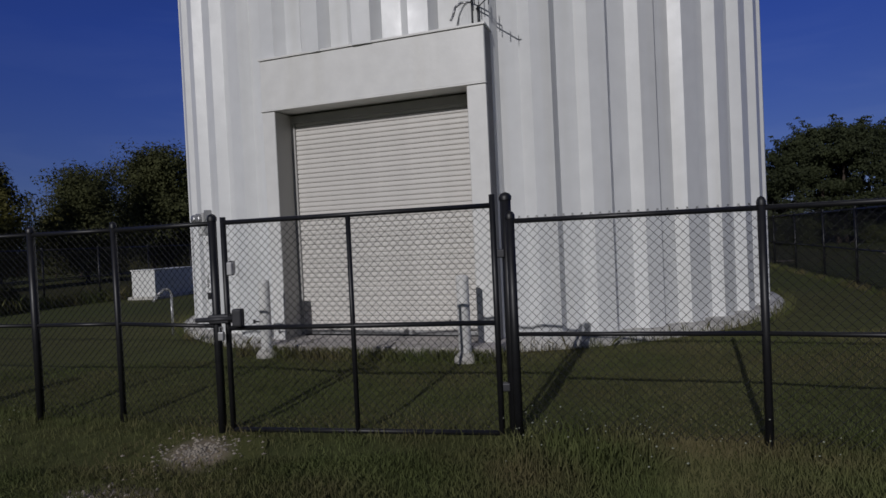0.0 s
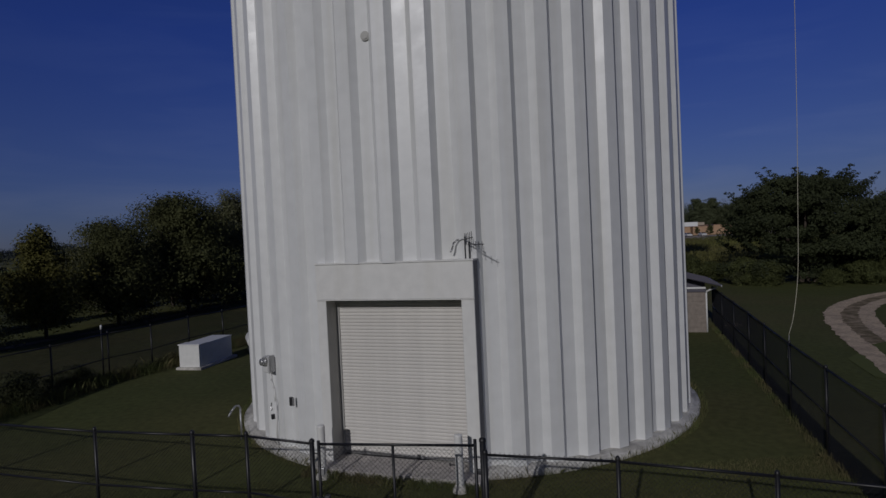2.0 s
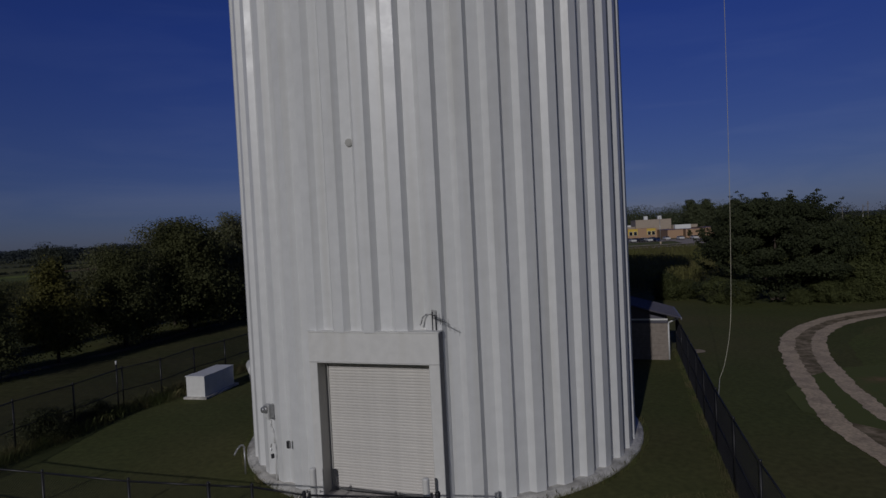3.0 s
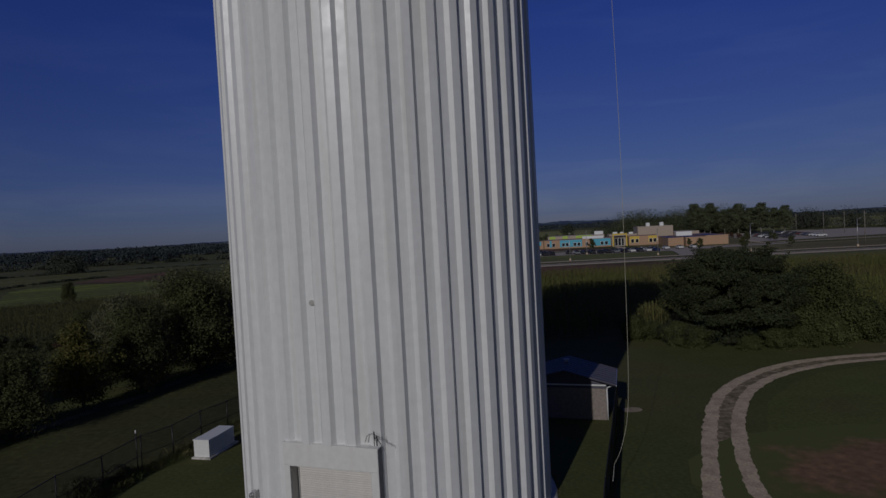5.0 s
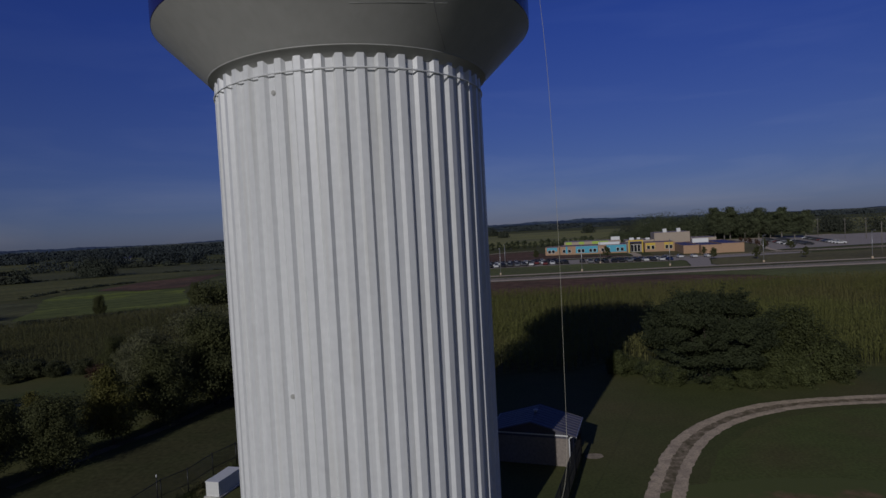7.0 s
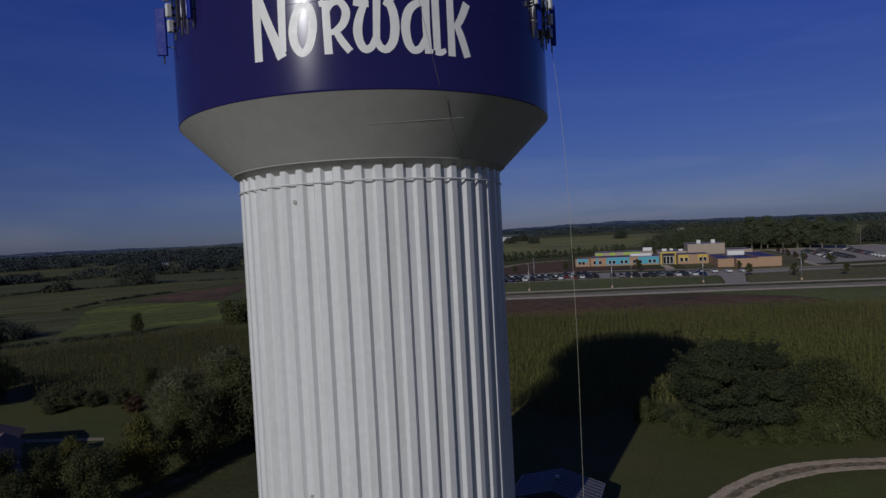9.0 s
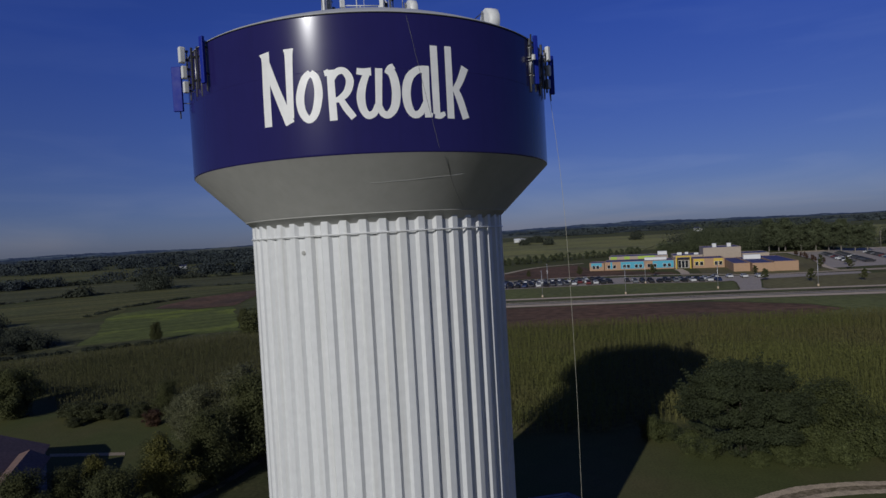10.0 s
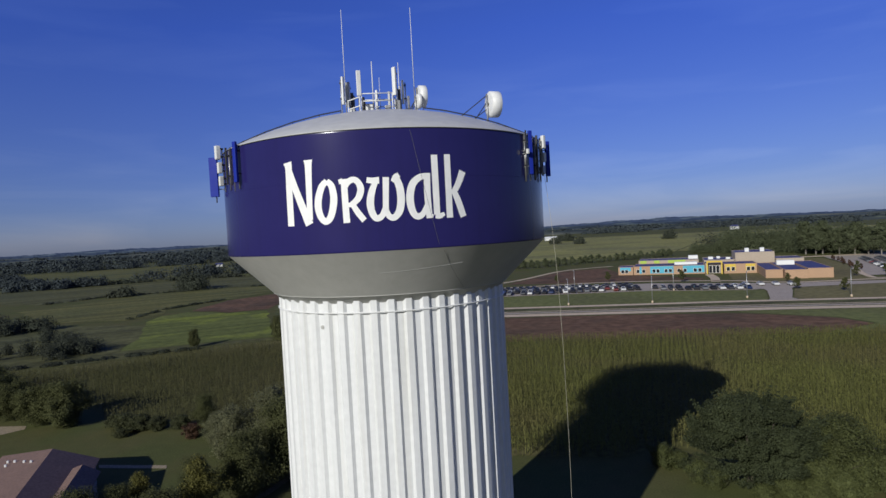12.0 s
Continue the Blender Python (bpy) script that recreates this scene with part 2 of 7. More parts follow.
WORN = worn_turf("worn_turf", (0.235, 0.140, 0.082), (0.104, 0.118, 0.040), (0.11, 0.19, 1.0))
PEBBLE = material("pale_pebbles", (0.36, 0.315, 0.25), 0.9, vary=0.3, grain=9.0)
WORN_GRAVEL = worn_turf("worn_gravel", (0.34, 0.28, 0.195), (0.100, 0.106, 0.036), (2.6, 1.6, 1.0))
SANDY = material("sandy_lane", (0.33, 0.265, 0.175), 0.95, vary=0.3, grain=3.0, bump=0.3, bump_scale=10.0)
TRACK_MIDDLE = material("track_middle", (0.175, 0.142, 0.082), 0.95, vary=0.3, grain=6.0, second=(0.42, 0.33, 0.22), patch=1.8, mix_lo=0.40, mix_hi=0.68, bump=0.5, bump_scale=12.0, specular=0.1)
DRY_PATH = material("dry_path", (0.20, 0.175, 0.115), 0.95, vary=0.3, grain=3.0, second=(0.11, 0.105, 0.05), patch=0.5, bump=0.2, bump_scale=9.0, specular=0.1)
ROUGH = material("rough_grass", (0.082, 0.080, 0.036), 0.95, vary=0.3, grain=2.5, second=(0.072, 0.078, 0.032), patch=0.2, bump=0.2, bump_scale=9.0, specular=0.08)
PLOUGHED = material("ploughed_field", (0.175, 0.105, 0.066), 0.95, vary=0.4, grain=0.4, second=(0.11, 0.076, 0.05), patch=0.05, bump=0.8, bump_scale=3.0, specular=0.1)
FIELD_GRASS = material("field_grass", (0.165, 0.180, 0.064), 0.95, vary=0.3, grain=0.5, second=(0.14, 0.145, 0.058), patch=0.03, specular=0.1)
FIELD_DRY = material("field_dry", (0.195, 0.175, 0.082), 0.95, vary=0.3, grain=0.5, second=(0.15, 0.13, 0.066), patch=0.03, specular=0.1)
CORN_GREEN = material("corn_green", (0.098, 0.099, 0.042), 0.75, vary=0.2, grain=0.5, second=(0.128, 0.120, 0.052), patch=0.05, rand=0.05, specular=0.12, translucent=0.3)
ROAD = material("road_concrete", (0.60, 0.475, 0.335), 0.85, vary=0.2, grain=0.8, bump=0.2, bump_scale=10.0)
ASPHALT = material("asphalt", (0.40, 0.34, 0.28), 0.85, vary=0.25, grain=1.5, bump=0.2, bump_scale=15.0)


# ---- building blocks ----
def part(name, bm, mat, parent=None, label="", smooth=False):
    """One mesh object made from a bmesh, under its thing."""
    mesh = bpy.data.meshes.new(name)
    if smooth:
        for f in bm.faces:
            f.smooth = True
    bm.to_mesh(mesh)
    bm.free()
    mesh.materials.append(mat)
    ob = new(name, mesh)
    ob.parent = parent
    if label:
        ob["label"] = label
    return ob


def share(ob, m, parent=None):
    """Another object on the same mesh."""
    o = new(ob.name.split(".")[0], ob.data)
    o.parent = parent if parent else ob.parent
    o.matrix_basis = m
    return o


def thing(name, label, category, m=None, group=""):
    ob = new(name)
    ob.empty_display_size = 0.3
    if m is not None:
        ob.matrix_basis = m
    return tagged(ob, label, category, group)


def box(bm, x0, x1, y0, y1, z0, z1, m=None, bevel=0.0):
    v = [bm.verts.new(p) for p in ((x0, y0, z0), (x1, y0, z0), (x1, y1, z0), (x0, y1, z0), (x0, y0, z1), (x1, y0, z1), (x1, y1, z1), (x0, y1, z1))]
    fs = [bm.faces.new([v[i] for i in q]) for q in ((3, 2, 1, 0), (4, 5, 6, 7), (0, 1, 5, 4), (1, 2, 6, 5), (2, 3, 7, 6), (3, 0, 4, 7))]
    if bevel:
        es = list({e for f in fs for e in f.edges})
        out = bmesh.ops.bevel(bm, geom=es, offset=bevel, segments=2, affect="EDGES", profile=0.5)
        v = list({x for f in out["faces"] for x in f.verts} | {x for x in v if x.is_valid})
    if m is not None:
        for x in v:
            x.co = m @ x.co
    return bm


def tube(bm, p, q, r, n=8, r2=None, caps=True):
    p, q = Vector(p), Vector(q)
    r2 = r if r2 is None else r2
    d = (q - p).normalized()
    a = d.orthogonal().normalized()
    b = d.cross(a)
    rings = []
    for c, rr in ((p, r), (q, r2)):
        rings.append([bm.verts.new(c + (a * math.cos(t) + b * math.sin(t)) * rr) for t in (2 * math.pi * k / n for k in range(n))])
    for k in range(n):
        f = bm.faces.new((rings[0][k], rings[0][(k + 1) % n], rings[1][(k + 1) % n], rings[1][k]))
        f.smooth = n >= 8
    if caps:
        bm.faces.new(rings[0][::-1])
        bm.faces.new(rings[1])
    return bm


def pipe(bm, points, r, n=8):
    for p, q in zip(points, points[1:]):
        tube(bm, p, q, r, n)
    return bm


def revolve(bm, profile, n, centre=(0, 0), smooth=True):
    """A surface of revolution about the vertical through centre; profile: (radius, z) from below to above."""
    rings = []
    for r, z in profile:
        if r < 1e-4:
            rings.append([bm.verts.new((centre[0], centre[1], z))] * n)
        else:
            rings.append([bm.verts.new((centre[0] + r * math.sin(t), centre[1] - r * math.cos(t), z)) for t in (2 * math.pi * k / n for k in range(n))])
    for a, b in zip(rings, rings[1:]):
        for k in range(n):
            q = []
            for v in (a[k], a[(k + 1) % n], b[(k + 1) % n], b[k]):
                if v not in q:
                    q.append(v)
            if len(q) > 2:
                bm.faces.new(q).smooth = smooth
    return bm


def ribbon(bm, points, width, z):
    """A flat strip of ground along a line of plan points."""
    pts = [Vector((x, y, 0)) for x, y in points]
    row = []
    for i, p in enumerate(pts):
        d = (pts[min(i + 1, len(pts) - 1)] - pts[max(i - 1, 0)]).normalized()
        s = Vector((d.y, -d.x, 0)) * width * 0.5
        row.append((bm.verts.new((p.x - s.x, p.y - s.y, z)), bm.verts.new((p.x + s.x, p.y + s.y, z))))
    for (a, b), (c, d) in zip(row, row[1:]):
        bm.faces.new((a, b, d, c))
    return bm


def smooth_line(points, steps=8):
    """A Catmull-Rom curve through plan points."""
    out = []
    p = [Vector((*q, 0)) if len(q) == 2 else Vector(q) for q in points]
    p = [p[0] * 2 - p[1]] + p + [p[-1] * 2 - p[-2]]
    for i in range(1, len(p) - 2):
        for k in range(steps):
            t = k / steps
            out.append(0.5 * (2 * p[i] + (p[i + 1] - p[i - 1]) * t + (2 * p[i - 1] - 5 * p[i] + 4 * p[i + 1] - p[i + 2]) * t * t + (3 * p[i] - p[i - 1] - 3 * p[i + 1] + p[i + 2]) * t ** 3))
    out.append(p[-2])
    return out if len(points[0]) == 3 else [(v.x, v.y) for v in out]

FIELD_OLIVE = material("field_olive", (0.150, 0.149, 0.056), 0.95, vary=0.35, grain=0.6, second=(0.115, 0.128, 0.055), patch=0.015, specular=0.1, strips=(33, 140, 7, 0.28))
FIELD_GREEN = material("field_green", (0.142, 0.165, 0.050), 0.95, vary=0.3, grain=0.5, second=(0.255, 0.305, 0.05), patch=0.03, mix_lo=0.5, mix_hi=0.62, specular=0.1, strips=(33, 60, 4, 0.25))
FIELD_DULL = material("field_dull", (0.122, 0.124, 0.056), 0.95, vary=0.35, grain=0.4, second=(0.10, 0.11, 0.06), patch=0.012, specular=0.1, strips=(33, 120, 8, 0.3))
FIELD_FAR = material("field_far", (0.275, 0.268, 0.098), 0.95, vary=0.3, grain=0.2, second=(0.195, 0.195, 0.09), patch=0.01, specular=0.1, strips=(8, 260, 25, 0.2))
BRICK = material("tan_brick", (0.42, 0.27, 0.17), 0.85, vary=0.12, grain=3.0, bump=0.2, bump_scale=12.0)
TAN = material("tan_block", (0.40, 0.33, 0.26), 0.85, vary=0.12, grain=2.0)
CYAN = material("cyan_panel", (0.07, 0.38, 0.52), 0.5, vary=0.1, grain=2.0)
YELLOW = material("yellow_panel", (0.60, 0.42, 0.05), 0.5, vary=0.1, grain=2.0)
LIME = material("lime_panel", (0.35, 0.48, 0.06), 0.5, vary=0.1, grain=2.0)
SCHOOL_ROOF = material("dark_blue_roofing", (0.055, 0.06, 0.17), 0.7, vary=0.2, grain=0.5)
GLASS = material("dark_window_glass", (0.02, 0.022, 0.027), 0.15, vary=0.1, grain=3.0, specular=0.3)
SHED_BRICK = material("shed_siding", (0.265, 0.225, 0.19), 0.85, vary=0.2, grain=6.0, bump=0.3, bump_scale=14.0)
SHED_ROOF = material("blue_grey_roof_metal", (0.085, 0.080, 0.100), 0.5, vary=0.12, grain=3.0)
SHINGLE = material("brown_shingle", (0.215, 0.135, 0.108), 0.9, vary=0.25, grain=4.0, rand=0.12, bump=0.4, bump_scale=10.0)
SIDING = material("grey_siding", (0.24, 0.23, 0.23), 0.8, vary=0.12, grain=3.0)
TYRE = material("tyre_rubber", (0.015, 0.015, 0.015), 0.85, vary=0.2, grain=5.0)
CAR_PAINTS = [material("car_paint", c, 0.5, vary=0.04, grain=2.0, specular=0.25) for c in ((0.02, 0.02, 0.024), (0.05, 0.052, 0.06), (0.55, 0.55, 0.55), (0.16, 0.165, 0.175), (0.13, 0.02, 0.02), (0.02, 0.035, 0.10))]

# ---- ground and fields ----
def sheet(name, points, z, mat, label, category, ragged=0.0, kind="structure"):
    """A flat piece of ground with a plan outline, its edge roughened a little."""
    bm = bmesh.new()
    out = []
    for (x0, y0), (x1, y1) in zip(points, points[1:] + points[:1]):
        n = max(1, int(math.hypot(x1 - x0, y1 - y0) / (ragged * 2.5))) if ragged else 1
        for k in range(n):
            x, y = x0 + (x1 - x0) * k / n, y0 + (y1 - y0) * k / n
            if ragged:
                x += ragged * noise.noise((x * 0.7 / ragged, y * 0.7 / ragged, 3.1))
                y += ragged * noise.noise((x * 0.7 / ragged, y * 0.7 / ragged, 9.7))
            out.append(bm.verts.new((x, y, z)))
    for tri in tessellate_polygon([[v.co for v in out]]):
        bm.faces.new([out[i] for i in tri])
    bmesh.ops.recalc_face_normals(bm, faces=bm.faces[:])
    for f in bm.faces:
        if f.normal.z < 0:
            f.normal_flip()
    return tagged(part(name, bm, mat), label, category, kind=kind)


def ellipse(cx, cy, rx, ry, turn=0, n=14):
    c, s = math.cos(radians(turn)), math.sin(radians(turn))
    return [(cx + rx * math.cos(t) * c - ry * math.sin(t) * s, cy + rx * math.cos(t) * s + ry * math.sin(t) * c) for t in (2 * math.pi * k / n for k in range(n))]


def ease(v):
    v = np.clip(v, 0.0, 1.0)
    return v * v * (3 - 2 * v)


def lie(x, y):
    """Height of the ground: it falls a little towards the gate."""
    return -0.09 * ease((7.3 - y) / 1.5) * ease((9.5 - abs(x)) / 2.5) * ease((y + 7.0) / 4.0)


bm = bmesh.new()
RINGS = [0, 8, 11, 12, 12.7, 13.4, 14, 14.6, 15.2, 16, 17, 19, 22, 26, 30, 60, 120, 250, 500, 1000, 1500, 2200, 3200, 4600]
rows = []
for r in RINGS:
    if r == 0:
        rows.append([bm.verts.new((0, 20, 0))] * 120)
        continue
    row = []
    for k in range(120):
        t = 2 * math.pi * k / 120
        x, y = r * math.sin(t), 20 + r * math.cos(t)
        swell = max(0.0, min(1.0, (r - 1300) / 1500))
        row.append(bm.verts.new((x, y, swell * (6 + 10 * noise.noise((x * 0.0011, y * 0.0011, 0.5))) + float(lie(x, y)))))
    rows.append(row)
for a, b in zip(rows, rows[1:]):
    for k in range(120):
        q = []
        for v in (a[k], b[k], b[(k + 1) % 120], a[(k + 1) % 120]):
            if v not in q:
                q.append(v)
        bm.faces.new(q)
bmesh.ops.recalc_face_normals(bm, faces=bm.faces[:])
# ground past 1500 m takes the colour with haze painted in
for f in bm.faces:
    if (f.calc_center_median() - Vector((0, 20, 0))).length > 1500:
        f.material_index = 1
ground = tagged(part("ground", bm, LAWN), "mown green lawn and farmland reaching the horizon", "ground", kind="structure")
ground.data.materials.append(HAZED_LAND)

CORN_A = [(-2, 47.5), (17, 47.5), (20.5, 50.5), (26, 50), (38, 47), (44, 44.5), (70, 38), (230, 20), (260, 98), (82, 116.5), (50, 116), (-2, 113.5)]
CORN_B = [(-2, 51), (-20, 54), (-36, 57.5), (-41, 57.8), (-49, 56.2), (-57.3, 59), (-64, 66), (-80, 67), (-102, 73), (-125, 84), (-111.4, 92), (-96, 97.5), (-87.3, 104.8), (-78.2, 115.1), (-62, 122.5), (-2, 113.5)]
sheet("field_corn", CORN_A, 0.02, CORN_SOIL, "ripening corn field with close rows", "field", 1.0)
CORN_B_STAND = CORN_B[:8] + [(-100, 71), (-118, 77), (-106, 86), (-91, 91.5), (-82, 98.5), (-73, 108), (-60, 115), (-2, 113.5)]
sheet("field_corn", CORN_B, 0.022, CORN_SOIL, "ripening corn field beyond the trees", "field", 1.0)
sheet("field_ploughed", [(-50, 124), (-2, 114.5), (50, 117), (68, 117.5), (82, 127), (79, 136), (60, 147.6), (30, 150.2), (0, 150.6), (-50, 152)], 0.03, PLOUGHED, "strip of bare brown earth beside the road", "field", 1.5)
FIELD_Z = 0.03
for pts, mat, label in (
    ([(-112, 94), (-96, 99.5), (-87.5, 106.5), (-78, 117.5), (-62, 125), (-64, 128), (-81.3, 122), (-97.5, 113.5), (-106, 130), (-122, 156), (-145, 160), (-175, 150), (-160, 118)], FIELD_DULL, "dull rough grass strip above the ditch"),
    ([(-97.5, 114), (-81.3, 122.4), (-64, 128.4), (-94, 186), (-108, 181), (-119, 186), (-129, 188), (-133, 178), (-128, 164), (-106.3, 130)], FIELD_GREEN, "bright green hay field"),
    ([(-62, 130), (-30, 150), (-60, 240), (-110, 266), (-94, 190)], FIELD_OLIVE, "olive field behind the tower"),
    ([(-129, 191), (-133.5, 225), (-112, 264), (-96, 190), (-108, 183), (-119, 188)], PLOUGHED, "bare reddish brown field"),
    ([(-226, 208), (-216, 232), (-215, 271), (-193, 279), (-173, 293), (-116, 300), (-136, 229), (-142, 214), (-145, 199), (-135, 182), (-141, 170), (-172, 168)], FIELD_OLIVE, "olive crop field in long strips"),
    ([(-355, 320), (-345, 354), (-304, 367), (-260, 379), (-230, 390), (-150, 400), (-110, 310), (-173, 297), (-193, 283), (-215, 275), (-230, 263), (-236, 234), (-277, 244)], FIELD_DULL, "long dull green field on a gentle rise"),
    ([(-656, 601), (-562, 612), (-549, 747), (-511, 766), (-420, 790), (-150, 410), (-230, 394), (-260, 383), (-304, 371), (-356, 326)], FIELD_OLIVE, "distant olive crop field"),
    ([(-40, 400), (65, 425), (110, 470), (345, 1130), (430, 1330), (343, 1428), (228, 1440), (91, 1260), (5, 1060), (-120, 800)], FIELD_FAR, "pale straw-green field on the far rise"),
    ([(114, 476), (205, 425), (262, 372), (420, 300), (900, 560), (980, 820), (700, 1150), (450, 1320), (433, 1328), (348, 1128)], FIELD_FAR, "far straw-green farmland east of the school"),
):
    FIELD_Z += 0.012
    sheet("field", pts, FIELD_Z, mat, label, "field", 2.0)

# the road past the school
def road_line(y0, half=420):
    """Straight past the school's west side; bend towards the corn fits the camera's view."""
    return [(k, y0 - 0.0012 * max(0, min(20, k - 58)) ** 2 - 0.048 * max(0, k - 78)) for k in range(-45, half + 1, 5)]


for name, y0, w, mat, z, label in (("verge", 162.6, 12.4, FIELD_DULL, 0.035, "dull green grass verge between road and path"), ("road", 154.2, 4.4, ROAD, 0.05, "pale concrete lane of the country road"), ("road", 158.6, 2.2, ASPHALT, 0.048, "worn grey shoulder of the country road"), ("kerb", 161.6, 1.0, ROAD, 0.06, "thin pale kerb line along the road"), ("path", 170.4, 3.4, ROAD, 0.05, "pale concrete path along the road")):
    bm = bmesh.new()
    ribbon(bm, road_line(y0), w, z)
    tagged(part(name, bm, mat), label, name, kind="structure")

sheet("parking_lot", [(-60, 200), (48, 206), (53, 203.5), (79, 198), (86, 202.5), (95, 202), (133, 207), (135, 213.5), (97, 216), (52, 232), (-8, 233), (-60, 226)], 0.04, ASPHALT, "grey asphalt car park in front of the school", "car park")
sheet("drive", [(74.6, 170.4), (83.8, 169.6), (83.4, 175.2), (89.9, 191.8), (93, 200.5), (95, 202), (82, 202.4), (83.6, 199), (82.9, 194.2), (76.8, 174.1)], 0.055, ASPHALT, "grey entrance drive to the car park", "drive")
sheet("lawn", [(-60, 172.4), (60, 172.4), (74.4, 171.2), (76.2, 174.3), (82.3, 194.2), (82.5, 197.6), (79, 197.8), (53, 203.2), (48, 205.8), (-60, 199.7)], 0.03, FIELD_GRASS, "mown grass between car park and road", "lawn")
sheet("lawn", [(84.4, 171.8), (96, 171.4), (230, 164.5), (230, 208), (133, 206.5), (96, 201.5), (93.6, 199.5), (90.4, 191.8), (84, 175.2)], 0.03, FIELD_DRY, "dry mown grass beside the entrance drive", "lawn")
sheet("lawn", [(69, 118.5), (260, 100), (260, 142), (90, 150.5), (61, 151.3), (61, 149), (80, 137), (83, 127.5)], 0.028, FIELD_GRASS, "rough grass between corn and road", "lawn", 1.2)
sheet("lawn", [(84, 234), (100, 219.5), (131, 220.5), (130, 232), (148, 279), (160, 335), (100, 345), (90, 262)], 0.025, FIELD_DRY, "dry grass round the school", "lawn")
sheet("parking_lot", [(164, 343), (190, 348), (250, 345), (260, 250), (140, 234), (133, 233), (149, 279)], 0.045, ASPHALT, "grey asphalt car park beside the school", "car park")
for pts, w, label in (([(-60, 228), (-7.5, 235), (38, 243), (80, 232), (100, 218), (133, 219), (220, 214)], 2.6, "pale pavement along the car park"), ([(-60, 215), (-10.7, 258), (18.7, 316.6), (48, 337)], 2.5, "pale path curving to the school"), ([(76, 229), (80, 246), (82, 262)], 3.5, "pale path to the school entrance"),
                      ([(149, 279), (132, 232), (139, 222), (200, 226)], 2.2, "pale pavement round the side car park"), ([(110, 352), (164, 348), (230, 352)], 8.0, "grey drive behind the school")):
    bm = bmesh.new()
    ribbon(bm, smooth_line(pts, 6), w, 0.06)
    tagged(part("pavement", bm, ROAD), label, "pavement", kind="structure")
sheet("bare_ground", [(-9, 250), (18, 312), (43, 326), (46, 285), (60, 262), (74, 250), (76, 240), (41, 245.5), (16, 245)], 0.03, PLOUGHED, "bare brown earth round the new school", "ground", 1.5)

# gravel drive near the tower: two wheel tracks
def track(points, width, seed, label):
    line = smooth_line(points, 48)
    bm = bmesh.new()
    pts = [Vector((x, y, 0)) for x, y in line]
    row = []
    for i, p in enumerate(pts):
        d = (pts[min(i + 1, len(pts) - 1)] - pts[max(i - 1, 0)]).normalized()
        s = Vector((d.y, -d.x, 0))
        wl = width * 0.5 * (1 + 0.22 * noise.noise((p.x * 0.7, p.y * 0.7, seed)) + 0.24 * noise.noise((p.x * 2.6, p.y * 2.6, seed)) + 0.07 * noise.noise((p.x * 7, p.y * 7, seed)))
        wr = width * 0.5 * (1 + 0.22 * noise.noise((p.x * 0.7, p.y * 0.7, seed + 5)) + 0.24 * noise.noise((p.x * 2.6, p.y * 2.6, seed + 5)) + 0.07 * noise.noise((p.x * 7, p.y * 7, seed + 5)))
        row.append((bm.verts.new((p.x - s.x * wl, p.y - s.y * wl, 0.022)), bm.verts.new((p.x, p.y, 0.03)), bm.verts.new((p.x + s.x * wr, p.y + s.y * wr, 0.022))))
    for a, b in zip(row, row[1:]):
        bm.faces.new((a[0], a[1], b[1], b[0]))
        bm.faces.new((a[1], a[2], b[2], b[1]))
    bmesh.ops.recalc_face_normals(bm, faces=bm.faces[:])
    for f in bm.faces:
        if f.normal.z < 0:
            f.normal_flip()
    return tagged(part("track", bm, GRAVEL), label, "drive", kind="structure")


track([(17, -60), (14.6, -25), (13.2, -3), (12.6, 5), (13.3, 11.8), (14.6, 15.3), (16.6, 19.8), (19.6, 25.5), (23.0, 29.4), (27.0, 32.4), (31.5, 34.1), (38.5, 34.7), (47, 34.2), (70, 31)], 0.76, 1.0, "pale gravel wheel track curving through the grass")
track([(19, -60), (16.6, -25), (15.2, -3), (14.7, 5), (15.2, 11.6), (16.7, 16.5), (19.1, 21.8), (22.2, 26.6), (25.2, 29.5), (28.6, 31.5), (32.5, 32.8), (38.5, 33.2), (47, 32.7), (70, 29.4)], 0.70, 4.0, "pale gravel wheel track on the inner bend")
bm = bmesh.new()
ribbon(bm, smooth_line([(18, -60), (15.6, -25), (14.2, -3), (13.6, 5), (14.2, 11.7), (15.6, 15.9), (17.8, 20.8), (20.9, 26.0), (24.1, 29.4), (27.8, 31.9), (32.0, 33.4), (38.5, 33.9), (47, 33.4), (70, 30.2)], 24), 1.5, 0.014)
tagged(part("track", bm, TRACK_MIDDLE), "worn grass and gravel strip between the wheel tracks", "drive", kind="structure")
sheet("lawn", [(16.6, 2), (16.2, 8), (16.6, 12.5), (18, 16.5), (20.4, 21.5), (23.4, 25.8), (26.2, 28.4), (29.4, 30.3), (33, 31.6), (38.5, 32.0), (47, 31.5), (70, 28.2), (70, -5), (30, -12)], 0.008, LUSH, "greener mown lawn inside the gravel loop", "lawn", 0.3)
patch = sheet("bare_patch", ellipse(0, 0, 9.8, 5.6, 0), 0.016, WORN, "bare reddish earth patch in the grass", "ground", 0.8)
patch.matrix_basis = pose(23.2, 14.5, 0, 0, 0, 4)
sheet("gravel_patch", ellipse(13.95, 24.3, 0.6, 0.45, 10), 0.02, SANDY, "small pale gravel patch in the lawn", "ground", 0.12)
patch = sheet("gravel_patch", ellipse(0, 0, 0.55, 0.85, 0), 0.012, WORN_GRAVEL, "stony bare patch before the gate", "ground", 0.12)
patch.matrix_basis = pose(-2.12, 4.86, -0.088, 0, 0, 20)
patch = sheet("gravel_patch", ellipse(0, 0, 0.8, 0.9, 0), 0.010, WORN_GRAVEL, "stony bare patch in the grass", "ground", 0.1)
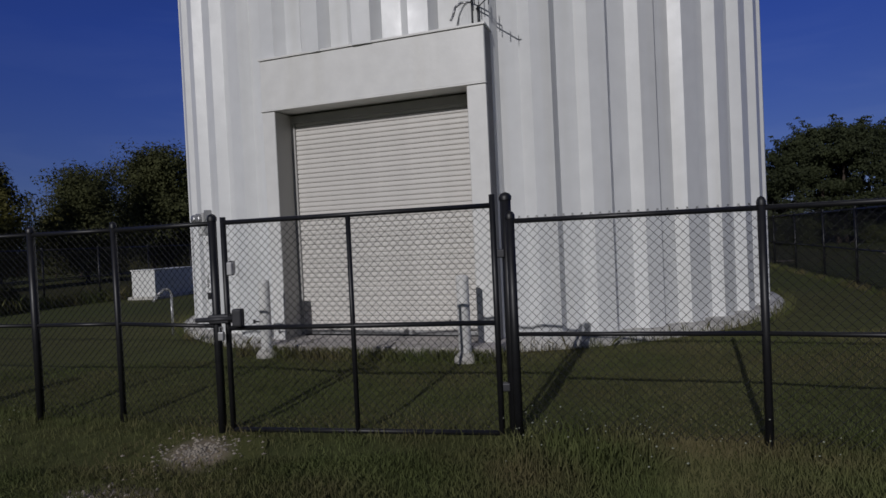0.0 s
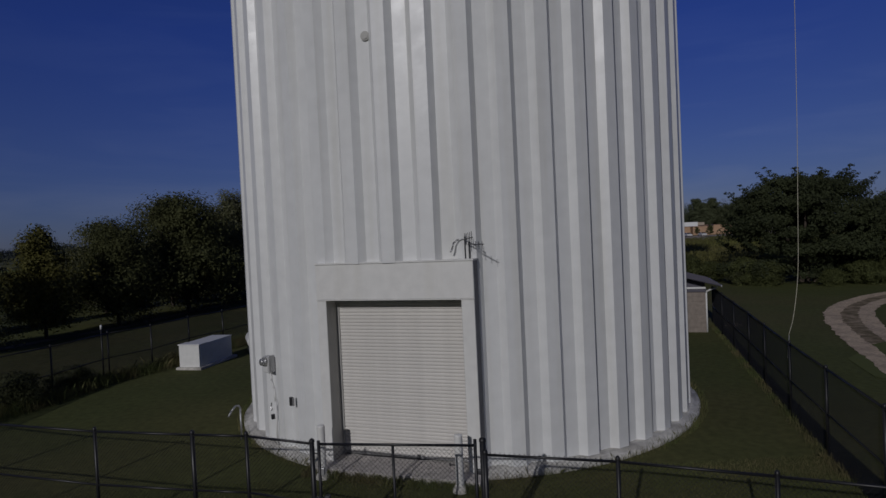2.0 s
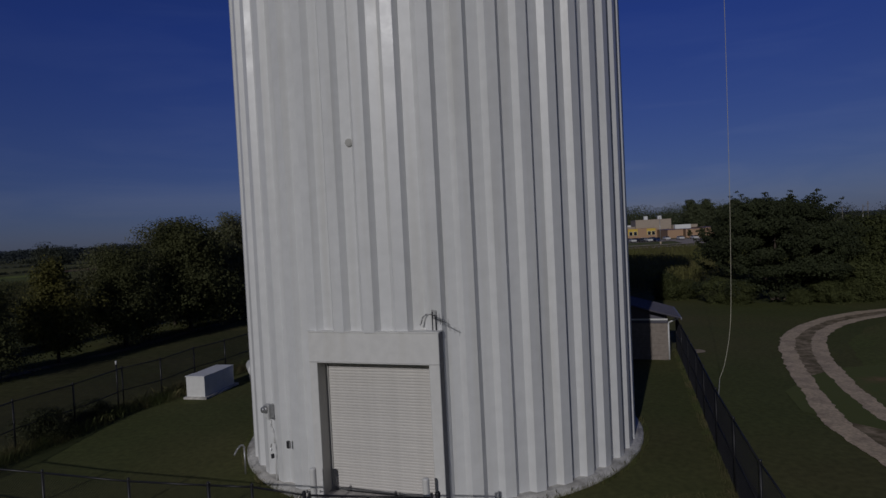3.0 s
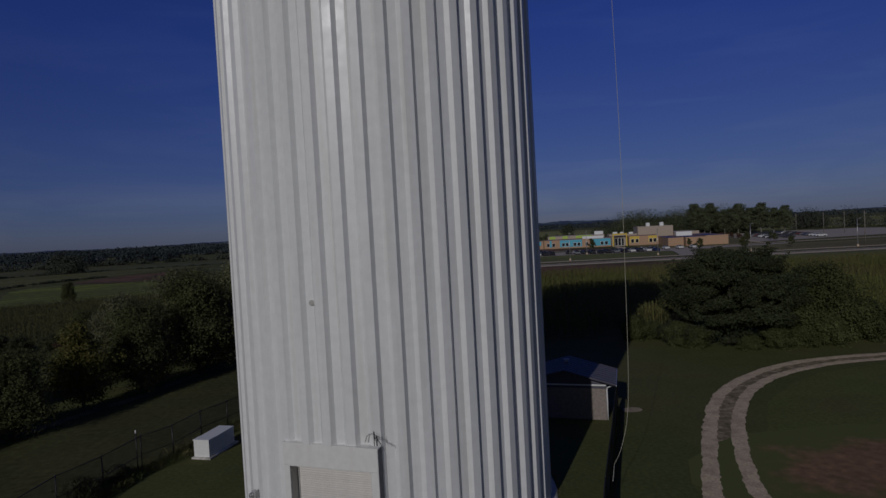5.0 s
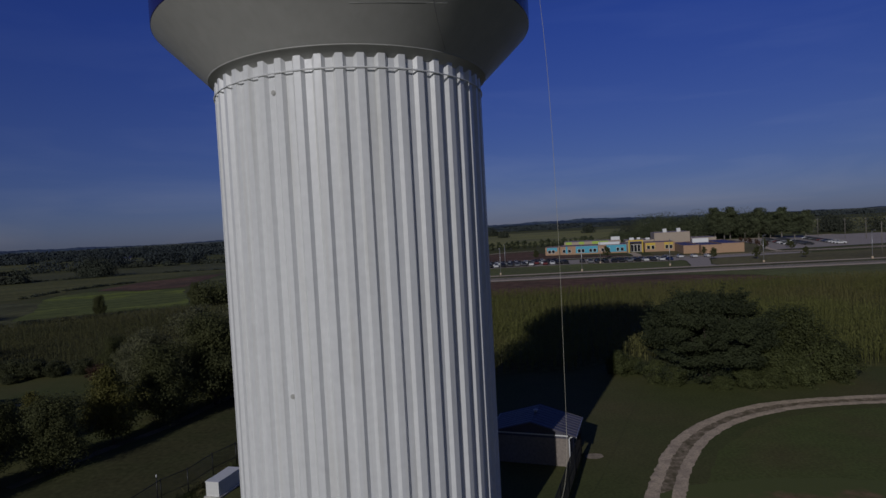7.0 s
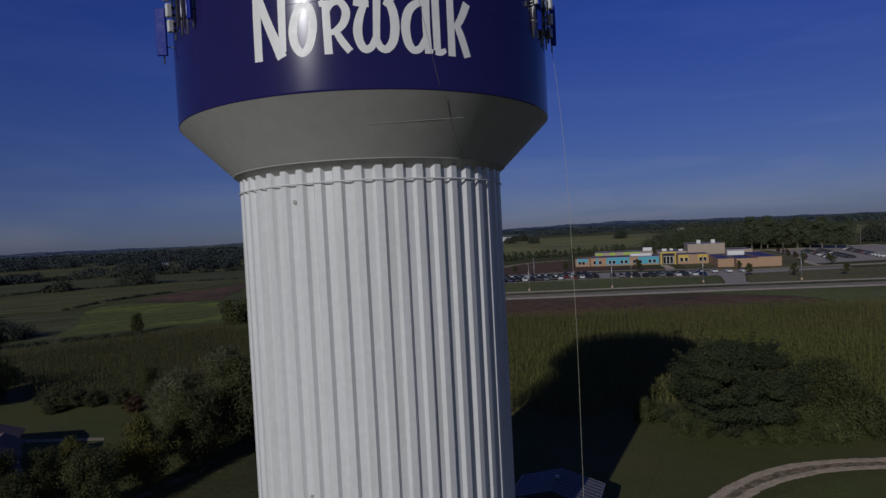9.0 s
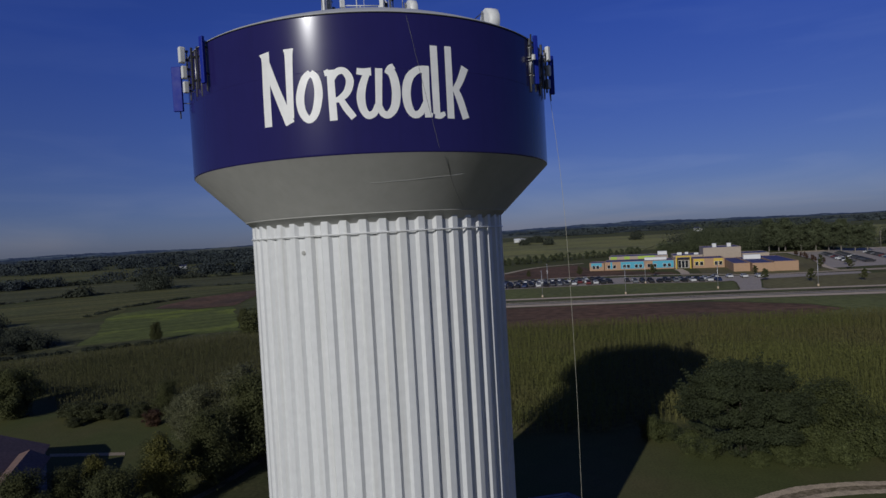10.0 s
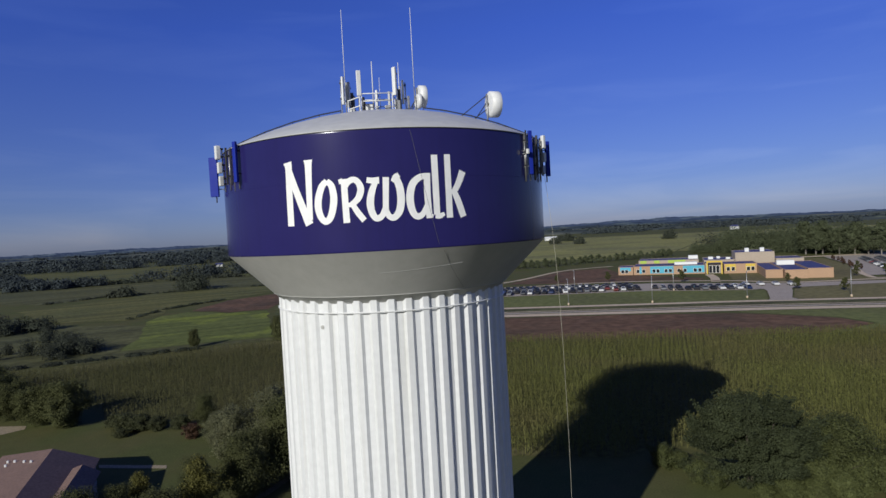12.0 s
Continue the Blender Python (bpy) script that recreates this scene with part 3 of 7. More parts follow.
patch.matrix_basis = pose(-2.45, 4.0, -0.088, 0, 0, 70)
bm = bmesh.new()
ribbon(bm, smooth_line([(-25.4, 22.5), (-24.2, 25.5), (-22.7, 29.4), (-20.6, 34.0), (-19.4, 39.5), (-18.0, 45.0), (-16.0, 52.0)], 10), 0.9, 0.02)
tagged(part("footpath", bm, DRY_PATH), "narrow pale path under the row of trees", "path", kind="structure")
sheet("rough_grass", [(-15, 7.2), (-14.5, 11.5), (-14.3, 14), (-13.6, 16.2), (-13.1, 18.7), (-12.2, 20.3), (-11.7, 22.6), (-10.9, 24.5), (-10.2, 27), (-9.4, 31), (-14, 40), (-17, 40), (-18.6, 34.0), (-20.8, 29.4), (-22.4, 25.5), (-24, 21), (-27, 12), (-27, 5)], 0.012, ROUGH, "dry brownish rough grass outside the fence", "grass", 0.5)

# ---- the water tower ----
AX, AY = 0.74, 14.73
FLUTES, R_CREST, R_VALLEY = 48, 6.5, 6.355
PORTAL = pose(-2.706, 9.088, 0, 0, 0, -18.81)
tower = thing("water_tower", "white fluted-column water tower with a navy lettered tank", "water tower", pose(AX, AY, 0))


def flute_profile():
    """Angles (degrees, 0 towards the gate) and radii round the column."""
    out = []
    pitch = 360 / FLUTES
    for k in range(FLUTES):
        a = -180 + k * pitch - 0.9
        for da, r in ((-0.17, R_CREST), (0.17, R_CREST), (0.325, R_VALLEY), (0.675, R_VALLEY)):
            out.append((a + da * pitch, r))
    return out


def cone_z(r):
    return 22.99 + (r - R_CREST) * 0.9745


bm = bmesh.new()
prof = flute_profile()
n = len(prof)
levels = [0.11, 4.46, 22.3]
cols = []
for a, r in prof:
    t = radians(a)
    zs = levels + [cone_z(r) + 0.02]
    cols.append([bm.verts.new((r * math.sin(t), -r * math.cos(t), z)) for z in zs])
for k in range(n):
    a0, a1 = prof[k][0], prof[(k + 1) % n][0]
    for j in range(3):
        if j == 0 and -31.0 < a0 and a1 < -0.3 and a1 > a0:
            continue
        bm.faces.new((cols[k][j], cols[(k + 1) % n][j], cols[(k + 1) % n][j + 1], cols[k][j + 1]))
part("column", bm, WHITE, tower, "white painted fluted steel column")

bm = bmesh.new()
revolve(bm, [(6.0, -0.05), (6.74, -0.05), (6.745, 0.07), (6.70, 0.10), (6.60, 0.105), (6.595, 0.135), (6.54, 0.14), (6.0, 0.14)], 120)
part("footing", bm, CONCRETE, tower, "weathered concrete footing ring", smooth=False)

bm = bmesh.new()
prev = None
for k in range(160):
    a, b = 2 * math.pi * k / 160, 2 * math.pi * (k + 1) / 160
    tube(bm, (6.53 * math.sin(a), -6.53 * math.cos(a), 22.40), (6.53 * math.sin(b), -6.53 * math.cos(b), 22.40), 0.035, 6, caps=False)
part("ring_bar", bm, WHITE, tower, "thin white steel ring round the column top")

bm = bmesh.new()
revolve(bm, [(6.1, cone_z(6.1)), (6.72, cone_z(6.72)), (6.74, cone_z(6.72) + 0.0), (6.755, cone_z(6.74)), (8.93, 25.358), (8.975, 25.41)], 144)
part("cone", bm, GREY_PAINT, tower, "grey-green painted cone under the tank")
bm = bmesh.new()
revolve(bm, [(6.74, cone_z(6.74) - 0.025), (6.775, cone_z(6.74) - 0.01), (6.775, cone_z(6.74) + 0.02), (6.74, cone_z(6.74) + 0.03)], 144)
part("weld_bead", bm, GREY_PAINT, tower)

bm = bmesh.new()
revolve(bm, [(8.975, 25.405), (8.995, 25.425), (9.0, 25.46), (9.0, 25.5), (9.0, 25.7), (9.0, 28.2), (9.0, 30.6), (9.0, 30.68), (9.0, 30.72), (8.995, 30.735)], 180)
shell = part("tank_shell", bm, NAVY, tower, "glossy navy blue painted tank shell")
bm = bmesh.new()
RC, APEX = 18.0, 33.07
revolve(bm, [(8.9, 30.745), (9.02, 30.765), (9.03, 30.785), (8.94, 30.83)] + [(r, APEX - r * r / (2 * RC)) for r in (8.88, 8, 7, 6, 5, 4, 3, 2, 1, 0)], 120)
roof = part("roof", bm, ROOF_GREY, tower, "pale grey shallow domed tank roof")


def roof_z(x, y):
    return APEX - (x * x + y * y) / (2 * RC)


# the portal round the door, in its own frame: x along the face, y into the tower
portal = new("portal")
portal.parent = tower
portal.matrix_basis = pose(-AX, -AY, 0) @ PORTAL
W0, W1, LEFT, RIGHT, LINTEL, TOP = 0.0, 3.576, 0.22, 3.30, 3.70, 4.46
bm = bmesh.new()
box(bm, W0, W1, 0.0, 0.95, LINTEL, TOP, bevel=0.012)
part("hood", bm, TRIM_WHITE, portal)
bm = bmesh.new()
box(bm, W0 - 0.01, W1 + 0.02, -0.025, 0.6, TOP + 0.002, TOP + 0.03)
part("drip_edge", bm, TRIM_WHITE, portal)
bm = bmesh.new()
box(bm, W0 - 0.01, W1 + 0.004, -0.015, 0.06, LINTEL - 0.02, LINTEL - 0.002)
part("lintel_edge", bm, TRIM_WHITE, portal)
bm = bmesh.new()
box(bm, W0 + 0.0, LEFT, 0.01, 0.85, 0.0, LINTEL - 0.022, bevel=0.008)
part("jamb", bm, TRIM_WHITE, portal)
bm = bmesh.new()
box(bm, RIGHT, W1 - 0.004, 0.01, 1.1, 0.0, LINTEL - 0.022, bevel=0.008)
part("jamb", bm, TRIM_WHITE, portal)

# grey liners put shade into the colour of the inner jamb faces
for x in (LEFT + 0.0005, RIGHT - 0.0045):
    bm = bmesh.new()
    box(bm, x, x + 0.004, 0.02, 0.44, 0.165, LINTEL - 0.024)
    part("reveal", bm, GREY_PAINT, portal, "grey liner darkening the shaded door reveal")
# dark strip added for the shade on the portal's sunless right side
bm = bmesh.new()
box(bm, W1 + 0.0005, W1 + 0.006, 0.035, 1.0, 0.0, TOP - 0.01)
part("side_flashing", bm, CABLE_GREY, portal, "dark grey strip painting the shade on the portal's side")

door = new("door")
door.parent = tower
door.matrix_basis = pose(-AX, -AY, 0) @ PORTAL
door["label"] = "closed white roll-up slatted steel door"
PITCH, DEEP = 0.0762, 0.50
bm = bmesh.new()
pr = ((0.0, 0.0), (0.012, 0.006), (0.017, 0.02), (0.017, 0.052), (0.010, 0.066), (0.0, 0.0735))
vs = [[bm.verts.new((x, -dy, dz)) for x in (LEFT + 0.05, RIGHT - 0.05)] for dy, dz in pr] + [[bm.verts.new((x, 0.012, dz)) for x in (LEFT + 0.05, RIGHT - 0.05)] for dz in (0.0735, 0.0)]
for k in range(len(vs)):
    a, b = vs[k], vs[(k + 1) % len(vs)]
    bm.faces.new((a[0], a[1], b[1], b[0]))
bmesh.ops.recalc_face_normals(bm, faces=bm.faces[:])
slat = part("slat", bm, DOOR_WHITE, door)
slat.matrix_basis = pose(0, DEEP, 0.23)
for k in range(1, 45):
    share(slat, pose(0, DEEP, 0.23 + PITCH * k))
bm = bmesh.new()
box(bm, LEFT + 0.05, RIGHT - 0.05, DEEP - 0.02, DEEP + 0.025, 0.17, 0.229, bevel=0.006)
part("bottom_bar", bm, STEEL, door)
for x in (LEFT, RIGHT - 0.06):
    bm = bmesh.new()
    box(bm, x, x + 0.06, DEEP - 0.05, DEEP + 0.04, 0.165, LINTEL - 0.022)
    part("guide_rail", bm, GREY_PAINT, door)
bm = bmesh.new()
box(bm, LEFT, RIGHT, DEEP + 0.045, DEEP + 0.25, 0.1, LINTEL)
part("backing", bm, DARK_STEEL, door)
# added grey plate that lengthens the dark shadow band under the lintel
bm = bmesh.new()
box(bm, LEFT + 0.062, RIGHT - 0.062, DEEP - 0.06, DEEP - 0.02, LINTEL - 0.15, LINTEL - 0.024, bevel=0.008)
part("head_seal", bm, GREY_PAINT, door, "grey plate deepening the hood's shadow on the door")

# weld seams
bm = bmesh.new()
revolve(bm, [(8.99, 30.735), (9.024, 30.732), (9.03, 30.745), (9.03, 30.762), (8.99, 30.764)], 180)
part("rim_seam", bm, DARK_STEEL, tower, "dark caulked seam under the roof edge")
for z, r, rad in ((28.62, 9.0, 0.006),):
    bm = bmesh.new()
    revolve(bm, [(r - 0.002, z - 0.012), (r + rad, z - 0.006), (r + rad, z + 0.006), (r - 0.002, z + 0.012)], 144)
    part("weld_seam", bm, NAVY, tower)

# small fittings on the column


def on_column(angle, r, z):
    """Frame on the column: x to the right along the wall, y inwards, at an angle from the gate side (degrees)."""
    t = radians(angle)
    return Matrix.Translation((r * math.sin(t), -r * math.cos(t), z)) @ Matrix.Rotation(t, 4, "Z")


for ang, z in ((-18.9, 9.24), (-19.1, 21.68)):
    bm = bmesh.new()
    m = on_column(ang, R_VALLEY + 0.01, z)
    tube(bm, m @ Vector((0, 0.06, 0)), m @ Vector((0, -0.03, 0)), 0.10, 18)
    tube(bm, m @ Vector((0, -0.03, 0)), m @ Vector((0, -0.045, 0)), 0.072, 18)
    part("vent_cap", bm, GREY_PAINT, tower, "small round grey vent cap")

# lettering: strokes in metres, (across, up), with a width at each point
STROKES = {
    "n": [[(0.20, 0.0, 0.34), (0.21, 1.4, 0.34), (0.24, 2.55, 0.36), (0.20, 2.86, 0.46)], [(0.22, 2.62, 0.30), (0.62, 1.45, 0.34), (1.18, 0.02, 0.40)], [(1.22, 0.22, 0.28), (1.25, 1.6, 0.30), (1.28, 2.6, 0.34), (1.28, 2.88, 0.44)]],
    "k": [[(7.61, 0.0, 0.31), (7.62, 2.84, 0.29)], [(7.80, 1.05, 0.26), (8.10, 1.50, 0.30), (8.37, 2.07, 0.34)], [(7.86, 1.22, 0.26), (8.06, 0.75, 0.32), (8.30, 0.02, 0.32)]],
    "l": [[(7.00, 2.82, 0.30), (7.0, 1.2, 0.30), (7.0, 0.16, 0.29)], [(6.92, 0.12, 0.24), (7.14, 0.10, 0.24), (7.36, 0.20, 0.16)]],
    "a": [[(6.62, 2.02, 0.30), (6.60, 1.0, 0.30), (6.64, 0.02, 0.28)], [(6.60, 1.88, 0.26), (6.28, 1.84, 0.28), (5.95, 1.55, 0.33), (5.80, 1.0, 0.34), (5.86, 0.42, 0.32), (6.06, 0.13, 0.28), (6.34, 0.22, 0.26), (6.56, 0.62, 0.20)], [(6.56, 0.16, 0.22), (6.82, 0.10, 0.16)]],
    "w": [[(3.93, 1.82, 0.24), (4.18, 1.78, 0.26), (4.48, 1.78, 0.30)], [(4.30, 1.70, 0.24), (4.12, 1.25, 0.30), (4.04, 0.80, 0.33), (4.10, 0.38, 0.30), (4.28, 0.13, 0.28), (4.52, 0.22, 0.26), (4.66, 0.52, 0.22)],
          [(4.78, 1.90, 0.28), (4.73, 1.0, 0.26), (4.70, 0.42, 0.26)], [(4.70, 0.50, 0.24), (4.84, 0.20, 0.26), (5.06, 0.13, 0.28), (5.30, 0.40, 0.32), (5.40, 0.90, 0.34), (5.36, 1.45, 0.33), (5.22, 1.82, 0.30), (5.10, 1.90, 0.20)], [(5.05, 1.70, 0.16), (5.20, 1.88, 0.26), (5.36, 1.98, 0.22)]],
    "r": [[(2.68, 1.80, 0.20), (2.86, 1.84, 0.26)], [(2.92, 1.92, 0.28), (2.93, 1.0, 0.29), (2.95, 0.0, 0.30)], [(2.95, 1.55, 0.22), (3.16, 1.82, 0.26), (3.45, 1.84, 0.26), (3.65, 1.50, 0.30), (3.54, 1.08, 0.29), (3.26, 0.82, 0.24), (3.04, 0.76, 0.18)], [(3.22, 0.86, 0.22), (3.46, 0.44, 0.27), (3.74, 0.06, 0.26)]],
    "o": [[(2.13, 1.89, 0.25), (1.86, 1.62, 0.31), (1.66, 0.98, 0.34), (1.72, 0.42, 0.32), (1.97, 0.11, 0.28), (2.24, 0.34, 0.31), (2.41, 1.02, 0.33), (2.35, 1.62, 0.30), (2.13, 1.89, 0.25)]],
}


def letter(strokes, lift):
    """Flat bent letter: each stroke swept along its line, wrapped round the shell."""
    bm = bmesh.new()
    for i, pts in enumerate(strokes):
        line = smooth_line([(x, y, w) for x, y, w in pts], 10) if len(pts) > 2 else [Vector(pts[0]).lerp(Vector(pts[1]), k / 10) for k in range(11)]
        rows = []
        for k, p in enumerate(line):
            d = line[min(k + 1, len(line) - 1)] - line[max(k - 1, 0)]
            d.z = 0
            d.normalize()
            row = []
            for s in (-0.5, -0.17, 0.17, 0.5):
                # cut the ends of uprights level
                x, y = p.x + d.y * p.z * s, p.y - d.x * p.z * s
                t = radians(-15.3) + x / 9.07
                r = 9.004 + lift + 0.0015 * i
                row.append(bm.verts.new((r * math.sin(t), -r * math.cos(t), 26.72 + y)))
            rows.append(row)
        for a, b in zip(rows, rows[1:]):
            for j in range(3):
                bm.faces.new((a[j], a[j + 1], b[j + 1], b[j]))
    bmesh.ops.recalc_face_normals(bm, faces=bm.faces[:])
    return bm


for k, key in enumerate(STROKES):
    part("letter", letter(STROKES[key], 0.002), LETTER, shell, "white painted letter")

# thin cable down the shell and the cone
CABLE_RUN = [(8.9, 22.2, 30.86), (9.012, 22.4, 30.6), (9.012, 25.6, 28.1), (9.012, 29.0, 25.6), (8.77, 31.4, cone_z(8.74)), (8.1, 35.0, cone_z(8.07)), (7.6, 38.5, cone_z(7.57)), (6.86, 46.0, cone_z(6.83))]
bm = bmesh.new()
line = []
for r, ang, z in CABLE_RUN:
    t = radians(ang)
    line.append((r * math.sin(t), -r * math.cos(t), z))
pipe(bm, line, 0.007, 5)
part("cable", bm, CABLE_GREY, tower, "thin grey cable down the tank")

bm = bmesh.new()
line = []
for k in range(17):
    t, r = radians(11.0 + 28.0 * k / 16), 7.93 + 0.27 * (k / 16) ** 1.6
    line.append((r * math.sin(t), -r * math.cos(t), cone_z(r) - 0.012))
pipe(bm, line, 0.007, 5)
part("weld_line", bm, ROOF_GREY, tower, "pale scratched weld line on the cone")

# ---- the portal's yard: apron, bollards ----
bm = bmesh.new()
box(bm, -0.05, 3.65, -0.42, 0.44, 0.0, 0.16, PORTAL, bevel=0.015)
tagged(part("apron_slab", bm, SLAB), "stained concrete apron in front of the door", "slab", kind="structure")


def bollard(x, y, h, r):
    t = thing("bollard", "white painted steel pipe bollard beside the door", "bollard", PORTAL @ pose(x, y, 0), "door bollards")
    bm = bmesh.new()
    tube(bm, (0, 0, -0.05), (0, 0, h - 0.03), r, 20, caps=False)
    revolve(bm, [(r, h - 0.03), (r * 0.93, h - 0.01), (r * 0.6, h + 0.004), (0, h + 0.01)], 20)
    part("pipe", bm, TRIM_WHITE, t)
    bm = bmesh.new()
    revolve(bm, [(r * 1.9, -0.03), (r * 1.85, 0.05), (r * 1.4, 0.11), (r + 0.001, 0.13)], 20)
    part("collar", bm, CONCRETE, t, "weathered concrete collar")
    bm = bmesh.new()
    tube(bm, (-r - 0.10, -0.02, 0.52), (-r + 0.01, -0.02, 0.52), 0.012, 8)
    tube(bm, (-r - 0.10, -0.02, 0.49), (-r - 0.10, -0.02, 0.55), 0.016, 8)
    part("chain_hook", bm, DARK_STEEL, t)
    return t


bollard(0.25, -0.52, 1.12, 0.082)
bollard(3.27, -0.52, 1.12, 0.082)

# ---- the chain-link fence ----
FENCE_H = 1.86
MESH = 0.0718


def wire_panel(a, b, z0, z1, parent, MESH=MESH, r=0.0023):
    """Crossing wires between two plan points."""
    a, b = Vector((*a, 0)), Vector((*b, 0))
    u = b - a
    length = u.length
    u.normalize()
    nrm = Vector((-u.y, u.x, 0))
    h = z1 - z0
    verts, faces = [], []

    def bar(p, q, off):
        d = (q - p).normalized()
        s = nrm.cross(d)
        i = len(verts)
        for c in (p, q):
            for v in (s * r, -s * r * 0.5 + nrm * r, -s * r * 0.5 - nrm * r):
                verts.append(tuple(c + v + nrm * off))
        for k in range(3):
            faces.append((i + k, i + (k + 1) % 3, i + 3 + (k + 1) % 3, i + 3 + k))

    k = -int(h / MESH) - 1
    while k * MESH < length:
        s0 = k * MESH
        lo, hi = max(0.0, -s0), min(h, length - s0)
        if hi > lo:
            bar(a + u * (s0 + lo) + Vector((0, 0, z0 + lo)), a + u * (s0 + hi) + Vector((0, 0, z0 + hi)), 0.002)
            bar(a + u * (s0 + lo) + Vector((0, 0, z1 - lo)), a + u * (s0 + hi) + Vector((0, 0, z1 - hi)), -0.002)
        k += 1
    mesh = bpy.data.meshes.new("wire_mesh")
    mesh.from_pydata(verts, [], faces)
    mesh.materials.append(BLACK_VINYL)
    ob = new("wire_mesh", mesh)
    ob.parent = parent
    ob["kind"] = "stuff"
    return ob


def post(parent, x, y, h=FENCE_H + 0.03, r=0.03, cap=True):
    bm = bmesh.new()
    tube(bm, (x, y, -0.14), (x, y, h), r, 10)
    if cap:
        revolve(bm, [(r * 1.12, h - 0.03), (r * 1.15, h), (r * 0.8, h + 0.025), (0, h + 0.04)], 10, (x, y))
    return part("post", bm, BLACK_VINYL, parent)


def rail(name, parent, a, b, z, r=0.021):
    bm = bmesh.new()
    tube(bm, (*a, z), (*b, z), r, 8)
    return part(name, bm, BLACK_VINYL, parent)


def fence_run(points, label, end_posts=(True, True), mid=0.90, top=FENCE_H, low=0.05, pitch=MESH, wire=0.0023):
    f = thing("chain_link_fence", label, "fence", group="fence round the tower")
    for i, (x, y) in enumerate(points):
        if (i == 0 and not end_posts[0]) or (i == len(points) - 1 and not end_posts[1]):
            continue
        post(f, x, y, top + 0.03, 0.038 if i in (0, len(points) - 1) else 0.03)
    for p, q in zip(points, points[1:]):
        rail("top_rail", f, p, q, top - 0.02)
        rail("mid_rail", f, p, q, mid, 0.019)
        wire_panel(p, q, low, top + 0.02, f, pitch, wire)
    return f


GATE_A, GATE_B = (-1.99, 5.32), (0.42, 4.88)
fence_run([(0.56, 4.86), (2.38, 4.37), (4.2, 3.65), (6.35, 2.75)], "black vinyl chain-link fence panel run beside the gate", (True, True), 0.78, 1.74, -0.05)
fence_run([(6.35, 2.75), (7.15, 5.70), (7.95, 8.35), (8.75, 10.95), (9.65, 13.7), (10.45, 16.1), (11.35, 18.9), (12.25, 21.7), (13.15, 24.5)], "black chain-link fence running back towards the shed", (False, True), pitch=0.054, wire=0.0027)
fence_run([(-2.10, 5.35), (-3.29, 5.86), (-4.26, 6.06)], "short black chain-link panel next to the gate", low=-0.05)
fence_run([(-4.26, 6.06), (-6.15, 6.5), (-8.5, 7.25), (-11.3, 8.1), (-14.2, 9.2)], "black chain-link fence along the front of the yard", (False, True))
fence_run([(-14.2, 9.2), (-14.1, 11.6), (-13.95, 13.9), (-13.2, 16.0), (-12.75, 18.6), (-11.85, 20.1), (-11.35, 22.5), (-10.5, 24.3), (-9.6, 27.0), (-8.9, 30.0)], "black chain-link fence past the white cabinet", (False, True), pitch=0.058, wire=0.0025)

gate = thing("gate", "closed black chain-link gate leaf with middle brace", "gate")
ga, gb = Vector((*GATE_A, 0)), Vector((*GATE_B, 0))
for k, r in ((0.0, 0.026), (0.485, 0.022), (1.0, 0.026)):
    p = ga.lerp(gb, k)
    bm = bmesh.new()
    tube(bm, (p.x, p.y, -0.05), (p.x, p.y, FENCE_H + (0.03 if k == 0 else 0.09 if k == 1 else -0.02)), r, 10)
    part("stile", bm, BLACK_VINYL, gate)
for name, z0, z1 in (("bottom_rail", -0.045, -0.045), ("mid_rail", 0.88, 0.88), ("top_rail", FENCE_H - 0.02, FENCE_H + 0.0)):
    bm = bmesh.new()
    tube(bm, (ga.x, ga.y, z0), (gb.x, gb.y, z1), 0.022, 8)
    part(name, bm, BLACK_VINYL, gate)
wire_panel(GATE_A, GATE_B, -0.04, FENCE_H - 0.02, gate)
bm = bmesh.new()
box(bm, -0.10, 0.10, -0.05, 0.05, 0.93, 1.01, pose(-2.05, 5.31, 0, 0, 0, -9), bevel=0.015)
tube(bm, (-2.27, 5.30, 0.965), (-1.90, 5.25, 0.975), 0.022, 8)
box(bm, -0.045, 0.045, -0.05, 0.03, 0.90, 1.06, pose(-1.87, 5.26, 0, 0, 0, -9), bevel=0.015)
part("latch", bm, DARK_STEEL, gate, "weathered dark fork latch")
bm = bmesh.new()
box(bm, -0.028, 0.028, -0.02, 0.02, 0.78, 0.86, pose(-2.03, 5.25, 0, 0, 0, -9), bevel=0.01)
pipe(bm, [(-2.045, 5.25, 0.86), (-2.045, 5.25, 0.90), (-2.015, 5.25, 0.90), (-2.015, 5.25, 0.86)], 0.006, 6)
part("padlock", bm, STEEL, gate, "small steel padlock")
bm = bmesh.new()
box(bm, 0.0, 0.055, -0.03, 0.03, 1.36, 1.48, pose(-1.96, 5.30, 0, 0, 0, -9), bevel=0.01)
part("lock_box", bm, STEEL, gate, "small grey lock box")
gp = thing("gate_post", "thick black steel gate post with a domed cap", "post")
post(gp, 0.535, 4.92, 1.93, 0.048)
bm = bmesh.new()
box(bm, -0.07, 0.03, -0.035, 0.035, 1.42, 1.49, pose(0.48, 4.90, 0, 0, 0, -9), bevel=0.01)
part("hinge", bm, DARK_STEEL, gp)
bm = bmesh.new()
box(bm, -0.07, 0.03, -0.035, 0.035, 0.30, 0.37, pose(0.48, 4.90, 0, 0, 0, -9), bevel=0.01)
part("hinge", bm, DARK_STEEL, gp)
stub = thing("bollard", "short black steel post standing in the weeds", "bollard")
bm = bmesh.new()
tube(bm, (-5.42, 6.30, -0.1), (-5.42, 6.30, 0.58), 0.085, 14)
